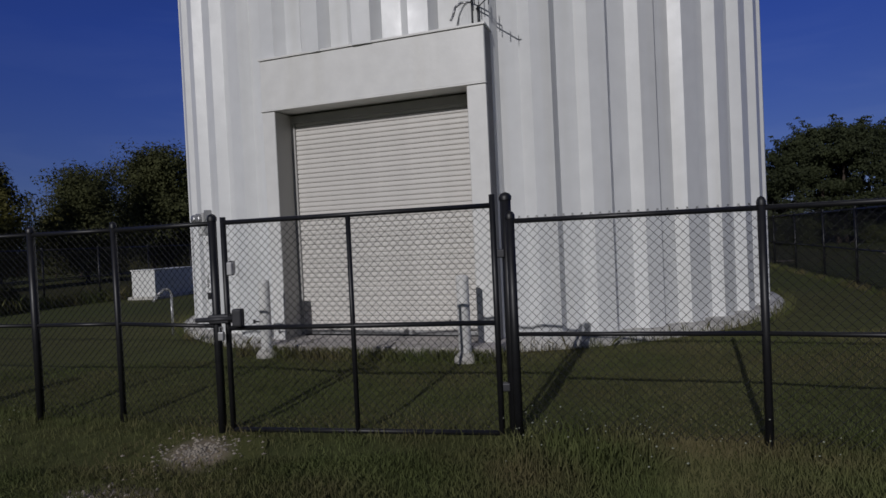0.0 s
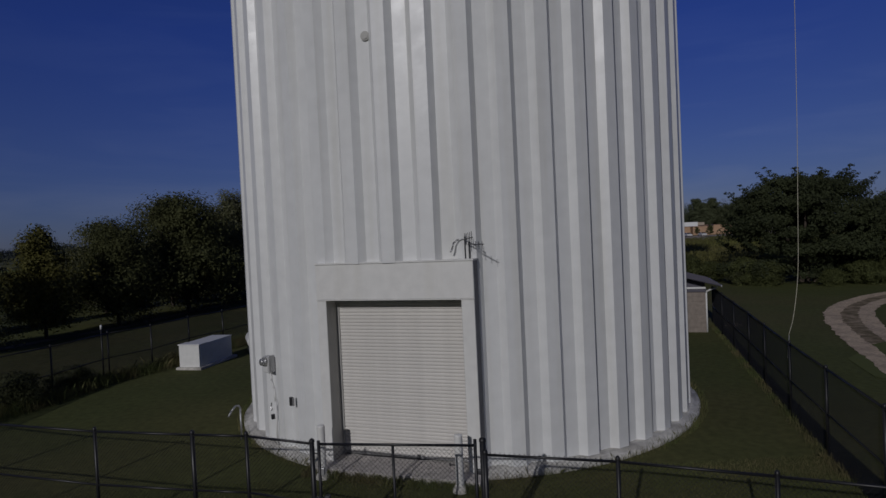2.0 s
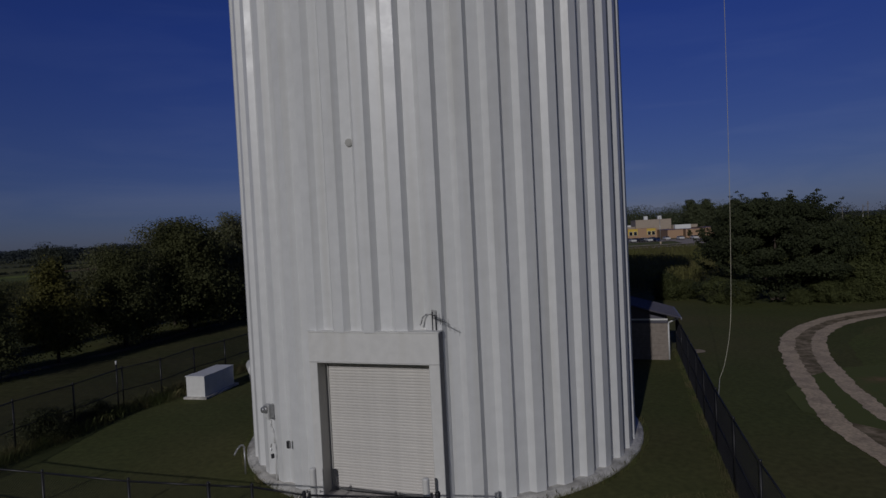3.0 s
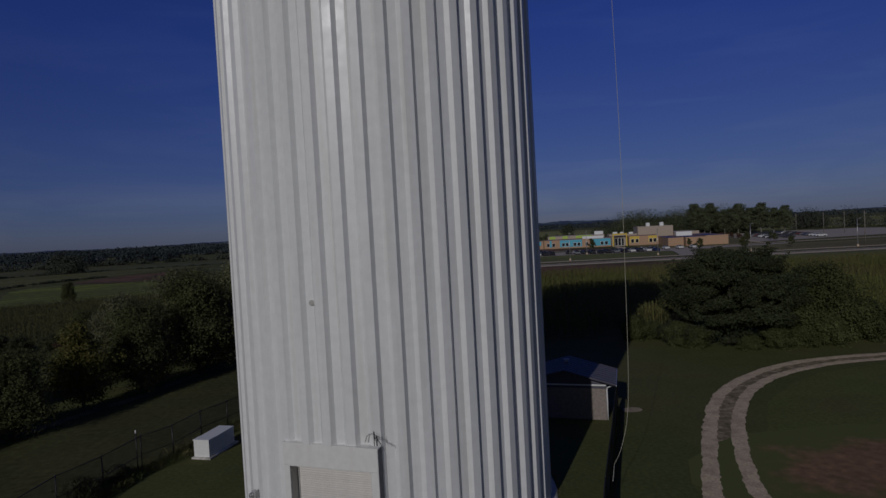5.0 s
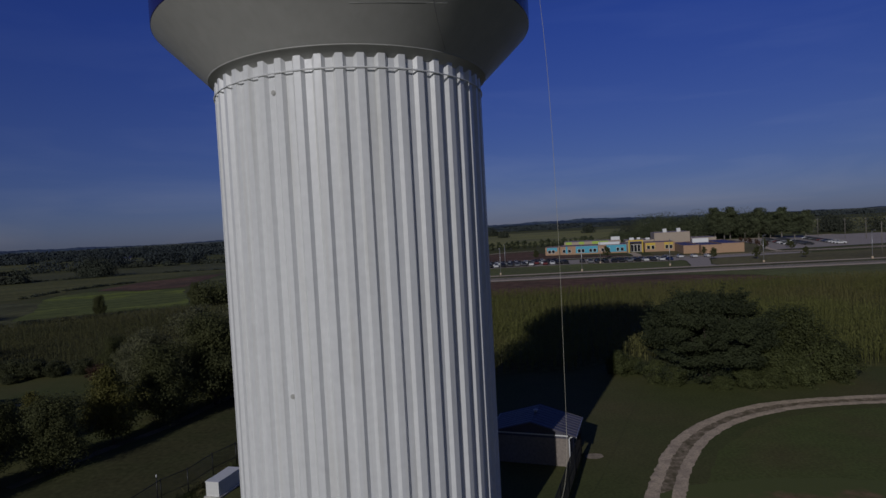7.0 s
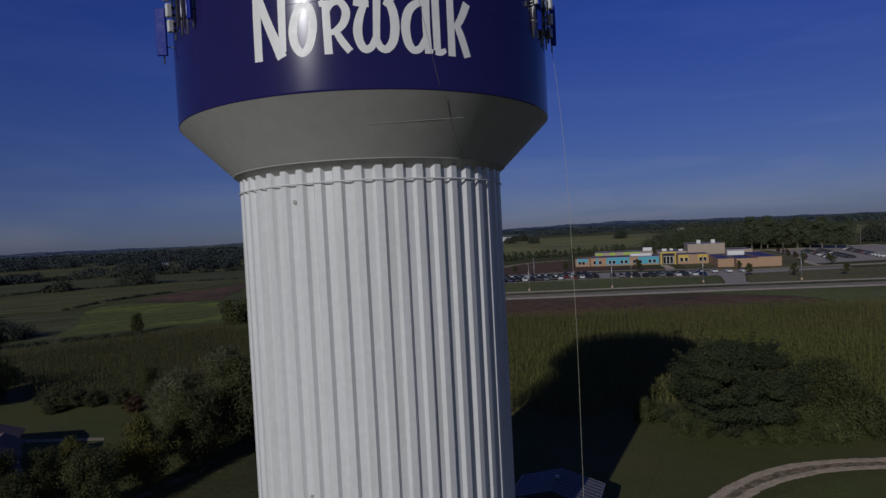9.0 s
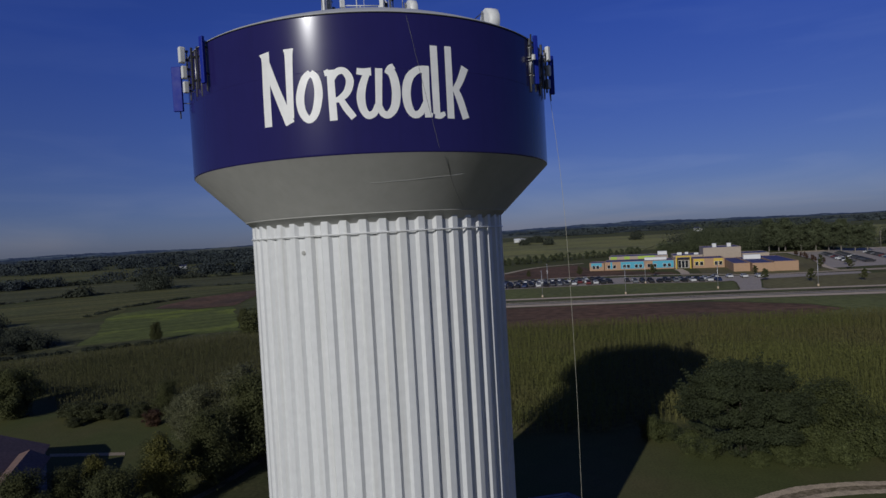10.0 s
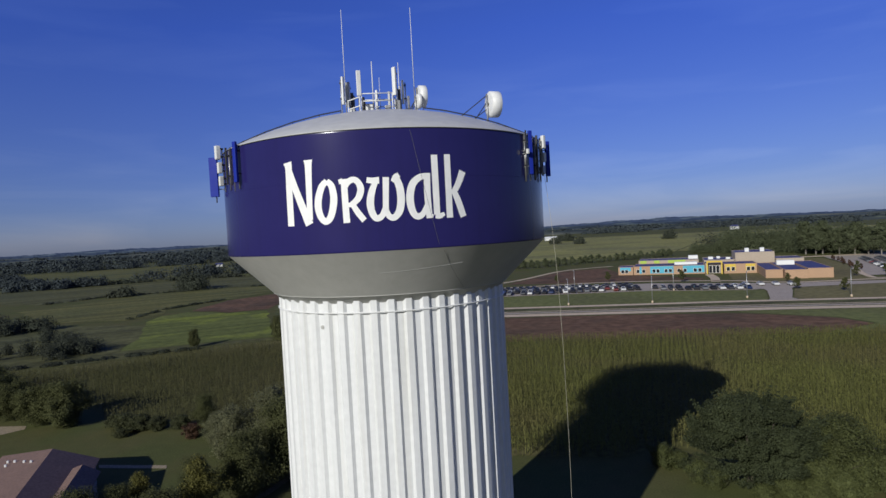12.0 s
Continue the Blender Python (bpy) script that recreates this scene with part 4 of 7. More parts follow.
revolve(bm, [(0.085, 0.58), (0.075, 0.61), (0, 0.62)], 14, (-5.42, 6.30))
part("pipe", bm, BLACK_VINYL, stub)

# ---- the white cabinet ----
cab = thing("utility_cabinet", "long white metal cabinet on a concrete pad", "cabinet", pose(-10.75, 20.1, 0, 0, 0, -13))
bm = bmesh.new()
box(bm, -0.1, 1.05, -0.12, 2.5, 0.0, 0.10, bevel=0.015)
part("pad", bm, CONCRETE, cab)
bm = bmesh.new()
box(bm, 0.0, 0.92, 0.0, 2.3, 0.10, 0.98, bevel=0.012)
part("body", bm, ANT_WHITE, cab)
bm = bmesh.new()
box(bm, -0.03, 0.95, -0.03, 0.52, 0.982, 1.03, bevel=0.01)
box(bm, -0.02, 0.94, 0.53, 2.32, 0.982, 1.01, bevel=0.01)
part("lid", bm, ANT_WHITE, cab)
for y in (0.55, 1.15, 1.75):
    bm = bmesh.new()
    box(bm, 0.921, 0.928, y - 0.27, y + 0.27, 0.2, 0.9)
    part("side_panel", bm, ANT_WHITE, cab)

tag = thing("marker_post", "tall fence marker post with a white top", "post")
bm = bmesh.new()
tube(bm, (-12.98, 18.6, 0), (-12.98, 18.6, 2.0), 0.03, 8)
part("stake", bm, BLACK_VINYL, tag)
bm = bmesh.new()
tube(bm, (-12.98, 18.6, 2.001), (-12.98, 18.6, 2.16), 0.035, 8)
part("cap", bm, ANT_WHITE, tag)

# ---- aerials on the tank ----
RIGHT_OF = Vector((0.9658, 0.2594, 0))
AWAY = Vector((-0.2594, 0.9658, 0))


def at_roof(lat, depth):
    """World place on the roof: lat metres to the right of the axis as seen from the gate side, depth metres beyond it."""
    p = RIGHT_OF * lat + AWAY * depth
    return Vector((AX + p.x, AY + p.y, roof_z(p.x, p.y)))


def panel_aerial(name, place, z0, z1, w, d, turn, mat, label, mast=None, group="aerials on the tank"):
    """A flat sector panel on a mast with two clamps."""
    t = thing(name, label, "antenna", Matrix.Translation((place.x, place.y, 0)) @ Matrix.Rotation(radians(turn), 4, "Z"), group)
    bm = bmesh.new()
    box(bm, -w / 2, w / 2, -d / 2, d / 2, z0, z1, bevel=min(w, d) * 0.18)
    part("panel", bm, mat, t)
    bm = bmesh.new()
    lo = mast if mast is not None else z0 - 0.3
    tube(bm, (0, d / 2 + 0.09, lo), (0, d / 2 + 0.09, z1 - 0.15), 0.035, 8)
    part("mast", bm, STEEL, t)
    for z in (z0 + (z1 - z0) * 0.22, z0 + (z1 - z0) * 0.78):
        bm = bmesh.new()
        box(bm, -0.06, 0.06, d / 2 - 0.01, d / 2 + 0.14, z - 0.04, z + 0.04)
        part("clamp", bm, DARK_STEEL, t)
    return t


def whip(lat, depth, top, r=0.024, label="tall white fibreglass whip aerial"):
    p = at_roof(lat, depth)
    t = thing("whip_antenna", label, "antenna", group="whip aerials")
    bm = bmesh.new()
    mid = p.z + (top - p.z) * 0.28
    tube(bm, (p.x, p.y, p.z - 0.02), (p.x, p.y, mid), r * 1.3, 8)
    part("mast", bm, STEEL, t)
    bm = bmesh.new()
    tube(bm, (p.x, p.y, mid + 0.002), (p.x, p.y, top), r, 8, r * 0.6)
    part("rod", bm, ANT_WHITE, t)
    return t


whip(-2.08, 0.0, 39.3)
whip(1.95, 0.3, 39.45)
whip(-0.5, 0.8, 36.5, 0.04, "short white whip aerial on the railing")
whip(1.08, 0.9, 36.42, 0.03, "short white whip aerial on the railing")
whip(-0.1, 1.0, 35.6, 0.02, "thin short whip aerial")
p = at_roof(-2.2, -0.3)
panel_aerial("panel_antenna", p, 33.75, 35.35, 0.17, 0.12, 70, ANT_WHITE, "slim white panel aerial on a roof mast", p.z)
p = at_roof(-1.95, 0.2)
panel_aerial("panel_antenna", p, 33.7, 35.15, 0.24, 0.16, -20, STEEL, "grey radio unit strapped to a roof mast", p.z)
p = at_roof(-1.27, -0.6)
panel_aerial("panel_antenna", p, 34.15, 35.6, 0.25, 0.14, 30, ANT_WHITE, "white panel aerial on the railing corner", p.z)
p = at_roof(0.77, -0.7)
panel_aerial("panel_antenna", p, 34.1, 35.7, 0.25, 0.14, -30, ANT_WHITE, "white panel aerial on the railing corner", p.z)
p = at_roof(1.26, 0.1)
panel_aerial("panel_antenna", p, 33.75, 35.15, 0.17, 0.12, -70, ANT_WHITE, "slim white panel aerial beside the railing", p.z)

for lat, depth, z0, z1, w, mat, label in ((1.02, -0.2, 33.3, 34.55, 0.16, DARK_STEEL, "dark radio unit behind the white panel"), (1.1, 0.5, 33.4, 34.9, 0.12, STEEL, "grey radio unit on a roof mast"), (0.45, 0.9, 33.5, 34.7, 0.14, STEEL, "grey radio unit on a roof mast"),
                                          (-1.1, 0.4, 33.4, 34.3, 0.16, DARK_STEEL, "dark radio unit behind the railing"), (-1.75, 0.5, 33.3, 34.6, 0.18, DARK_STEEL, "dark cable cluster on a roof mast"), (-0.3, 1.3, 33.5, 34.9, 0.13, ANT_WHITE, "small white radio unit beyond the railing"), (1.6, 0.9, 33.4, 34.4, 0.14, STEEL, "grey bracket unit beside the dishes")):
    p = at_roof(lat, depth)
    panel_aerial("radio_unit", p, z0, z1, w, 0.14, 20 * lat, mat, label, p.z)
side_rail = thing("roof_railing", "short white guard rail towards the roof mast", "railing")
a, b = at_roof(-1.95, -0.2), at_roof(-1.25, -0.75)
for h in (0.5, 1.0):
    bm = bmesh.new()
    tube(bm, a + Vector((0, 0, h)), b + Vector((0, 0, h + 0.05)), 0.035, 6)
    part("rail", bm, ANT_WHITE, side_rail)
for q in (a, b):
    bm = bmesh.new()
    tube(bm, q - Vector((0, 0, 0.03)), q + Vector((0, 0, 1.05)), 0.035, 6)
    part("post", bm, ANT_WHITE, side_rail)

# railing round the roof hatch
railing = thing("roof_railing", "white steel guard rail round the roof hatch", "railing")
corners = [at_roof(-1.15, -0.55), at_roof(0.62, -0.55), at_roof(0.8, 1.1), at_roof(-1.2, 1.1)]
for c in corners + [corners[0].lerp(corners[1], 0.45)]:
    bm = bmesh.new()
    tube(bm, (c.x, c.y, roof_z(c.x - AX, c.y - AY) - 0.02), (c.x, c.y, 34.3), 0.035, 8)
    part("post", bm, ANT_WHITE, railing)
for z in (33.85, 34.28):
    for a, b in zip(corners, corners[1:] + corners[:1]):
        bm = bmesh.new()
        tube(bm, (a.x, a.y, z), (b.x, b.y, z), 0.03, 8)
        part("rail", bm, ANT_WHITE, railing)
for lat, depth, h, w in ((-0.75, 0.1, 0.75, 0.5), (-0.1, 0.35, 0.45, 0.55), (0.35, 0.2, 0.65, 0.35), (0.98, -0.15, 0.9, 0.35), (-1.75, 0.25, 0.6, 0.3)):
    c = at_roof(lat, depth)
    t = thing("equipment_box", "small grey steel radio cabinet on the roof", "cabinet", Matrix.Translation((c.x, c.y, c.z)) @ Matrix.Rotation(radians(15), 4, "Z"), "roof cabinets")
    bm = bmesh.new()
    box(bm, -w / 2, w / 2, -0.16, 0.16, -0.03, h, bevel=0.015)
    part("body", bm, DARK_STEEL if h > 0.7 else STEEL, t)
    bm = bmesh.new()
    box(bm, -w / 2 + 0.04, w / 2 - 0.04, -0.172, -0.162, 0.06, h - 0.05)
    part("cover", bm, ANT_WHITE if lat < -0.5 else STEEL, t)


def dish(place, r, depth, turn, label, legs):
    """A drum-shaped microwave dish with a shroud, on a pole."""
    t = thing("microwave_dish", label, "antenna", Matrix.Translation(place) @ Matrix.Rotation(radians(turn), 4, "Z") @ Matrix.Rotation(radians(90), 4, "X"), "microwave dishes")
    bm = bmesh.new()
    revolve(bm, [(r * 0.15, -depth * 0.5), (r * 0.8, -depth * 0.46), (r, -depth * 0.40), (r, depth * 0.5), (r * 0.985, depth * 0.52)], 40)
    part("shroud", bm, ANT_WHITE, t)
    bm = bmesh.new()
    revolve(bm, [(r * 0.985, depth * 0.52), (r * 0.9, depth * 0.535), (r * 0.5, depth * 0.55), (0, depth * 0.56)], 40)
    part("radome", bm, ANT_WHITE, t)
    s = thing("dish_stand", "galvanised pole stand with bracing for a dish", "stand", group="dish stands")
    inv = t.matrix_basis
    back = inv @ Vector((0, 0, -depth * 0.5 - 0.08))
    bm = bmesh.new()
    base_z = roof_z(back.x - AX, back.y - AY)
    tube(bm, (back.x, back.y, base_z - 0.05), (back.x, back.y, place[2] + r * 0.8), 0.05, 8)
    part("pole", bm, STEEL, s)
    for q, top in legs:
        bm = bmesh.new()
        tube(bm, (q.x, q.y, q.z + 0.0), (back.x, back.y, top), 0.028, 6)
        part("brace", bm, DARK_STEEL, s)
    return t


c = at_roof(6.55, -0.2)
dish((c.x, c.y, 33.47), 0.76, 0.6, 116, "white drum-shaped microwave dish at the roof edge", [(at_roof(4.2, 0.2), 34.0), (at_roof(5.2, 1.2), 33.6), (at_roof(5.0, -0.8), 33.2)])
c = at_roof(2.35, 0.1)
dish((c.x, c.y, 34.15), 0.64, 0.42, 116, "white microwave dish seen edge-on beside the railing", [(at_roof(1.55, -0.3), 34.2), (at_roof(1.5, 0.6), 33.9)])
c = at_roof(2.12, -0.45)
dish((c.x, c.y, 33.75), 0.42, 0.22, 118, "smaller white dish low on the roof", [(at_roof(1.4, -0.7), 33.8)])

# cable trays from the roof centre to the side aerials
for side in (-1, 1):
    bm = bmesh.new()
    line = [at_roof(side * k, -1.6) + Vector((0, 0, 0.28)) for k in (2.3, 3.5, 5.0, 6.5, 7.8, 8.5)]
    pipe(bm, line, 0.035, 6)
    for q in line[:-1]:
        tube(bm, q, q - Vector((0, 0, 0.32)), 0.02, 6)
    t = thing("cable_tray", "dark bundled cables crossing the tank roof", "cable")
    part("cables", bm, DARK_STEEL, t)


def shell_at(angle, r):
    """World place beside the shell at an angle from the gate side (degrees)."""
    t = radians(angle)
    return Vector((AX + r * math.sin(t), AY - r * math.cos(t), 0))


for angle, r, z0, z1, w, d, face, mat, label in (
    (-60.5, 9.46, 28.62, 30.72, 0.46, 0.14, 5, BLUE_PANEL, "navy blue sector panel aerial beside the tank rim"),
    (-35.5, 9.24, 29.0, 30.95, 0.22, 0.14, -25, BLUE_PANEL, "navy blue sector panel aerial on the tank shell"),
    (-48.5, 9.38, 30.35, 31.05, 0.26, 0.26, -40, ANT_WHITE, "white radio head on the tank rim"),
    (-48.0, 9.34, 29.65, 30.2, 0.22, 0.22, -40, ANT_WHITE, "white radio head on the tank rim"),
    (-47.5, 9.32, 29.0, 29.5, 0.2, 0.22, -40, ANT_WHITE, "white radio head on the tank rim"),
    (-44.0, 9.16, 29.05, 30.85, 0.10, 0.10, -50, DARK_STEEL, "dark cable bundle on the tank rim"),
    (-40.5, 9.12, 28.95, 30.75, 0.07, 0.07, -50, DARK_STEEL, "dark cable bundle on the tank rim"),
    (67.5, 9.22, 28.75, 30.95, 0.2, 0.12, 25, BLUE_PANEL, "navy blue sector panel aerial on the tank shell"),
    (65.5, 9.14, 28.7, 30.95, 0.06, 0.06, 40, DARK_STEEL, "slim dark cable run on the shell"),
    (65.0, 9.26, 29.75, 30.0, 0.12, 0.14, 40, ANT_WHITE, "small white junction box on the shell"),
    (84.0, 9.42, 28.8, 30.7, 0.26, 0.12, 30, BLUE_PANEL, "navy blue sector panel aerial beside the tank rim"),
    (78.5, 9.36, 30.2, 30.9, 0.2, 0.2, 50, ANT_WHITE, "white radio head on the tank rim"),
    (78.5, 9.36, 29.5, 30.0, 0.2, 0.2, 50, ANT_WHITE, "white radio head on the tank rim"),
    (77.5, 9.32, 28.85, 29.3, 0.22, 0.22, 50, STEEL, "grey radio head on the tank rim"),
    (74.5, 9.16, 28.85, 30.85, 0.10, 0.10, 60, DARK_STEEL, "dark cable bundle on the tank rim"),
    (81.0, 9.20, 28.8, 30.8, 0.08, 0.08, 60, DARK_STEEL, "dark cable bundle on the tank rim"),
):
    place = shell_at(angle, r)
    t = panel_aerial("panel_antenna" if mat is BLUE_PANEL else "radio_unit", place, z0, z1, w, d, face, mat, label)
    inner = t.matrix_basis.inverted() @ shell_at(angle, 8.97)
    for z in (z0 + (z1 - z0) * 0.2, z0 + (z1 - z0) * 0.75):
        z = min(z, 30.55)
        bm = bmesh.new()
        tube(bm, (0, d / 2, z), (inner.x, inner.y, z - 0.02), 0.025, 6)
        part("bracket", bm, STEEL, t)

# ---- fittings by the door ----
yagi = thing("yagi_antenna", "thin grey yagi aerial on a short mast over the door", "antenna")
M = PORTAL @ pose(3.36, 0.25, TOP + 0.02)
bm = bmesh.new()
pipe(bm, [M @ Vector(v) for v in ((0, 0, 0), (0, 0, 0.46))], 0.018, 8)
part("mast", bm, DARK_STEEL, yagi)
bm = bmesh.new()
pipe(bm, [M @ Vector(v) for v in ((0.09, 0, 0), (0.09, -0.01, 0.34))], 0.018, 8)
part("mast", bm, DARK_STEEL, yagi)
bm = bmesh.new()
pipe(bm, [M @ Vector(v) for v in ((-0.02, 0, 0.40), (0.30, -0.5, 0.44))], 0.010, 6)
part("boom", bm, DARK_STEEL, yagi)
bm = bmesh.new()
pipe(bm, [M @ Vector(v) for v in ((0.06, 0, 0.30), (0.55, -0.62, 0.30))], 0.010, 6)
part("boom", bm, DARK_STEEL, yagi)
for k in range(5):
    f = (k + 0.6) / 5
    for a, b in (((-0.02, 0, 0.40), (0.30, -0.5, 0.44)), ((0.06, 0, 0.30), (0.55, -0.62, 0.30))):
        if k == 1 and b[0] > 0.4:
            continue
        c = Vector(a).lerp(Vector(b), f)
        bm = bmesh.new()
        tube(bm, M @ (c + Vector((0, 0, -0.10))), M @ (c + Vector((0, 0, 0.12 if b[0] < 0.4 else 0.06))), 0.006, 5)
        part("element", bm, DARK_STEEL, yagi)
bm = bmesh.new()
pipe(bm, [M @ Vector(v) for v in ((-0.01, 0, 0.40), (-0.14, -0.05, 0.40), (-0.22, -0.08, 0.34), (-0.25, -0.1, 0.22), (-0.28, -0.12, 0.15))], 0.018, 8)
part("conduit_bend", bm, STEEL, yagi)

PLACE = Matrix.Translation((AX, AY, 0))
meter = thing("electric_meter", "grey electric meter box with conduit on the column", "meter", PLACE @ on_column(-48.8, R_CREST + 0.005, 0))
bm = bmesh.new()
box(bm, -0.18, 0.10, -0.14, 0.0, 1.86, 2.26, bevel=0.015)
part("box", bm, ROOF_GREY, meter, "pale grey enamelled meter box")
bm = bmesh.new()
box(bm, -0.15, 0.07, -0.15, -0.141, 1.88, 2.02, bevel=0.004)
part("cover_plate", bm, ANT_WHITE, meter)
bm = bmesh.new()
tube(bm, (-0.04, -0.14, 2.14), (-0.04, -0.20, 2.14), 0.105, 20)
part("socket_ring", bm, STEEL, meter, "bright steel ring of the meter")
bm = bmesh.new()
revolve(bm, [(0.085, 0.0), (0.085, 0.05), (0.07, 0.075), (0, 0.08)], 20)
bmesh.ops.transform(bm, matrix=pose(-0.04, -0.201, 2.14, 90), verts=bm.verts[:])
part("dial", bm, STEEL, meter, "domed shiny face of the meter")
bm = bmesh.new()
box(bm, 0.11, 0.17, -0.12, 0.0, 1.90, 2.30, bevel=0.01)
part("side_box", bm, STEEL, meter)
bm = bmesh.new()
pipe(bm, [(0.02, -0.05, 1.82), (0.04, -0.05, 1.66), (0.16, -0.05, 1.5), (0.20, -0.05, 1.2), (0.20, -0.05, 0.1)], 0.026, 8)
part("conduit", bm, ANT_WHITE, meter)
bm = bmesh.new()
pipe(bm, [(-0.02, -0.05, 1.12), (-0.05, -0.06, 1.02), (-0.02, -0.07, 0.94), (0.02, -0.06, 0.98)], 0.015, 6)
part("cable_loop", bm, STEEL, meter)
bm = bmesh.new()
box(bm, -0.04, 0.03, -0.08, 0.0, 0.72, 0.84, bevel=0.01)
part("outlet", bm, DARK_STEEL, meter)
ctl = thing("control_box", "small two-tone keypad box on the column", "box", PLACE @ on_column(-41.0, R_CREST + 0.005, 0))
bm = bmesh.new()
box(bm, -0.06, 0.03, -0.07, 0.0, 1.20, 1.40, bevel=0.012)
part("cover", bm, DARK_STEEL, ctl)
bm = bmesh.new()
box(bm, 0.031, 0.055, -0.05, 0.0, 1.20, 1.39, bevel=0.008)
part("flap", bm, STEEL, ctl)

gas = thing("gas_tank", "small white round-ended gas tank behind the column", "tank", pose(-8.78, 23.4, 0, 0, 0, 22))
bm = bmesh.new()
rows = []
for k in range(21):
    f = -math.pi / 2 + math.pi * k / 20
    r, y = 0.31 * math.cos(f) + 0.0005, (0.65 if f > 0 else -0.65) + 0.24 * math.sin(f)
    rows.append([bm.verts.new((r * math.cos(a), y, 0.56 + r * math.sin(a))) for a in (2 * math.pi * j / 28 for j in range(28))])
for a, b in zip(rows, rows[1:]):
    for k in range(28):
        bm.faces.new((a[k], a[(k + 1) % 28], b[(k + 1) % 28], b[k]))
bmesh.ops.recalc_face_normals(bm, faces=bm.faces[:])
part("vessel", bm, ANT_WHITE, gas, smooth=True)
for y in (-0.45, 0.45):
    bm = bmesh.new()
    box(bm, -0.24, 0.24, y - 0.05, y + 0.05, -0.02, 0.34, bevel=0.01)
    part("foot", bm, STEEL, gas)
bm = bmesh.new()
tube(bm, (0, 0, 0.85), (0, 0, 0.97), 0.09, 14)
part("valve_cap", bm, ANT_WHITE, gas)

vent = thing("vent_pipe", "grey bent vent pipe by the column base", "pipe")
bm = bmesh.new()
pipe(bm, [(-5.25, 11.2, -0.05), (-5.25, 11.2, 0.80), (-5.27, 11.16, 0.88), (-5.32, 11.08, 0.90), (-5.40, 10.98, 0.80), (-5.45, 10.9, 0.68)], 0.024, 8)
part("pipe", bm, STEEL, vent)
rope = thing("rope", "thin pale rope hanging from the tank to the fence", "rope")
bm = bmesh.new()
line = smooth_line([(9.72, 13.0, 30.75), (10.3, 13.05, 24.0), (10.5, 13.1, 16.0), (10.5, 13.15, 9.0), (10.46, 13.2, 5.2), (10.28, 13.0, 3.4), (9.85, 12.55, 2.3), (9.40, 12.05, 1.85)], 6)
pipe(bm, line, 0.008, 5)
part("cord", bm, material("rope_fibre", (0.50, 0.47, 0.36), 0.8, vary=0.15, grain=20.0), rope)
bm = bmesh.new()
tube(bm, (9.40, 12.04, 1.84), (9.30, 11.95, 1.30), 0.011, 5)
tube(bm, (9.30, 11.95, 1.31), (9.29, 11.94, 1.24), 0.016, 6)
part("knot", bm, STEEL, rope)

# ---- trees ----
def leaves(mesh_name, clumps, count, size, seed, mat, whole=0.0, scatter=0.75):
    """Crown mesh: small bent leaf sprays in soft clumps (x, y, z and the spread each way), facing outwards. whole: pull towards facing away from the crown's heart."""
    rnd = np.random.default_rng(seed)
    clumps = np.array(clumps, float)
    w = (clumps[:, 3] * clumps[:, 4] * clumps[:, 5]) ** 0.67
    pick = rnd.choice(len(clumps), count, p=w / w.sum())
    d = rnd.normal(size=(count, 3))
    far = np.linalg.norm(d, axis=1)[:, None]
    d = d / far * np.minimum(far, 2.1)
    c = clumps[pick, :3] + d * clumps[pick, 3:]
    c[:, 2] = np.maximum(c[:, 2], 0.05)
    out = d * 0.55 + rnd.normal(size=(count, 3)) * scatter + (0, 0, 0.35)
    if whole:
        heart = c - clumps[:, :3].mean(0)
        out += whole * heart / (np.linalg.norm(heart, axis=1)[:, None] + 1e-9)
    nrm = out / (np.linalg.norm(out, axis=1)[:, None] + 1e-9)
    a = np.cross(nrm, rnd.normal(size=(count, 3)))
    a /= np.linalg.norm(a, axis=1)[:, None] + 1e-9
    b = np.cross(nrm, a)
    s = size * (0.55 + 0.9 * rnd.random(count))[:, None]
    v = np.stack([c - a * s, c + b * s * 0.5 + nrm * s * 0.12, c + a * s, c - b * s * 0.5 + nrm * s * 0.12], 1).reshape(-1, 3)
    f = np.arange(count * 4).reshape(-1, 4)
    mesh = bpy.data.meshes.new(mesh_name)
    mesh.from_pydata(v.tolist(), [], f.tolist())
    mesh.materials.append(mat)
    return mesh


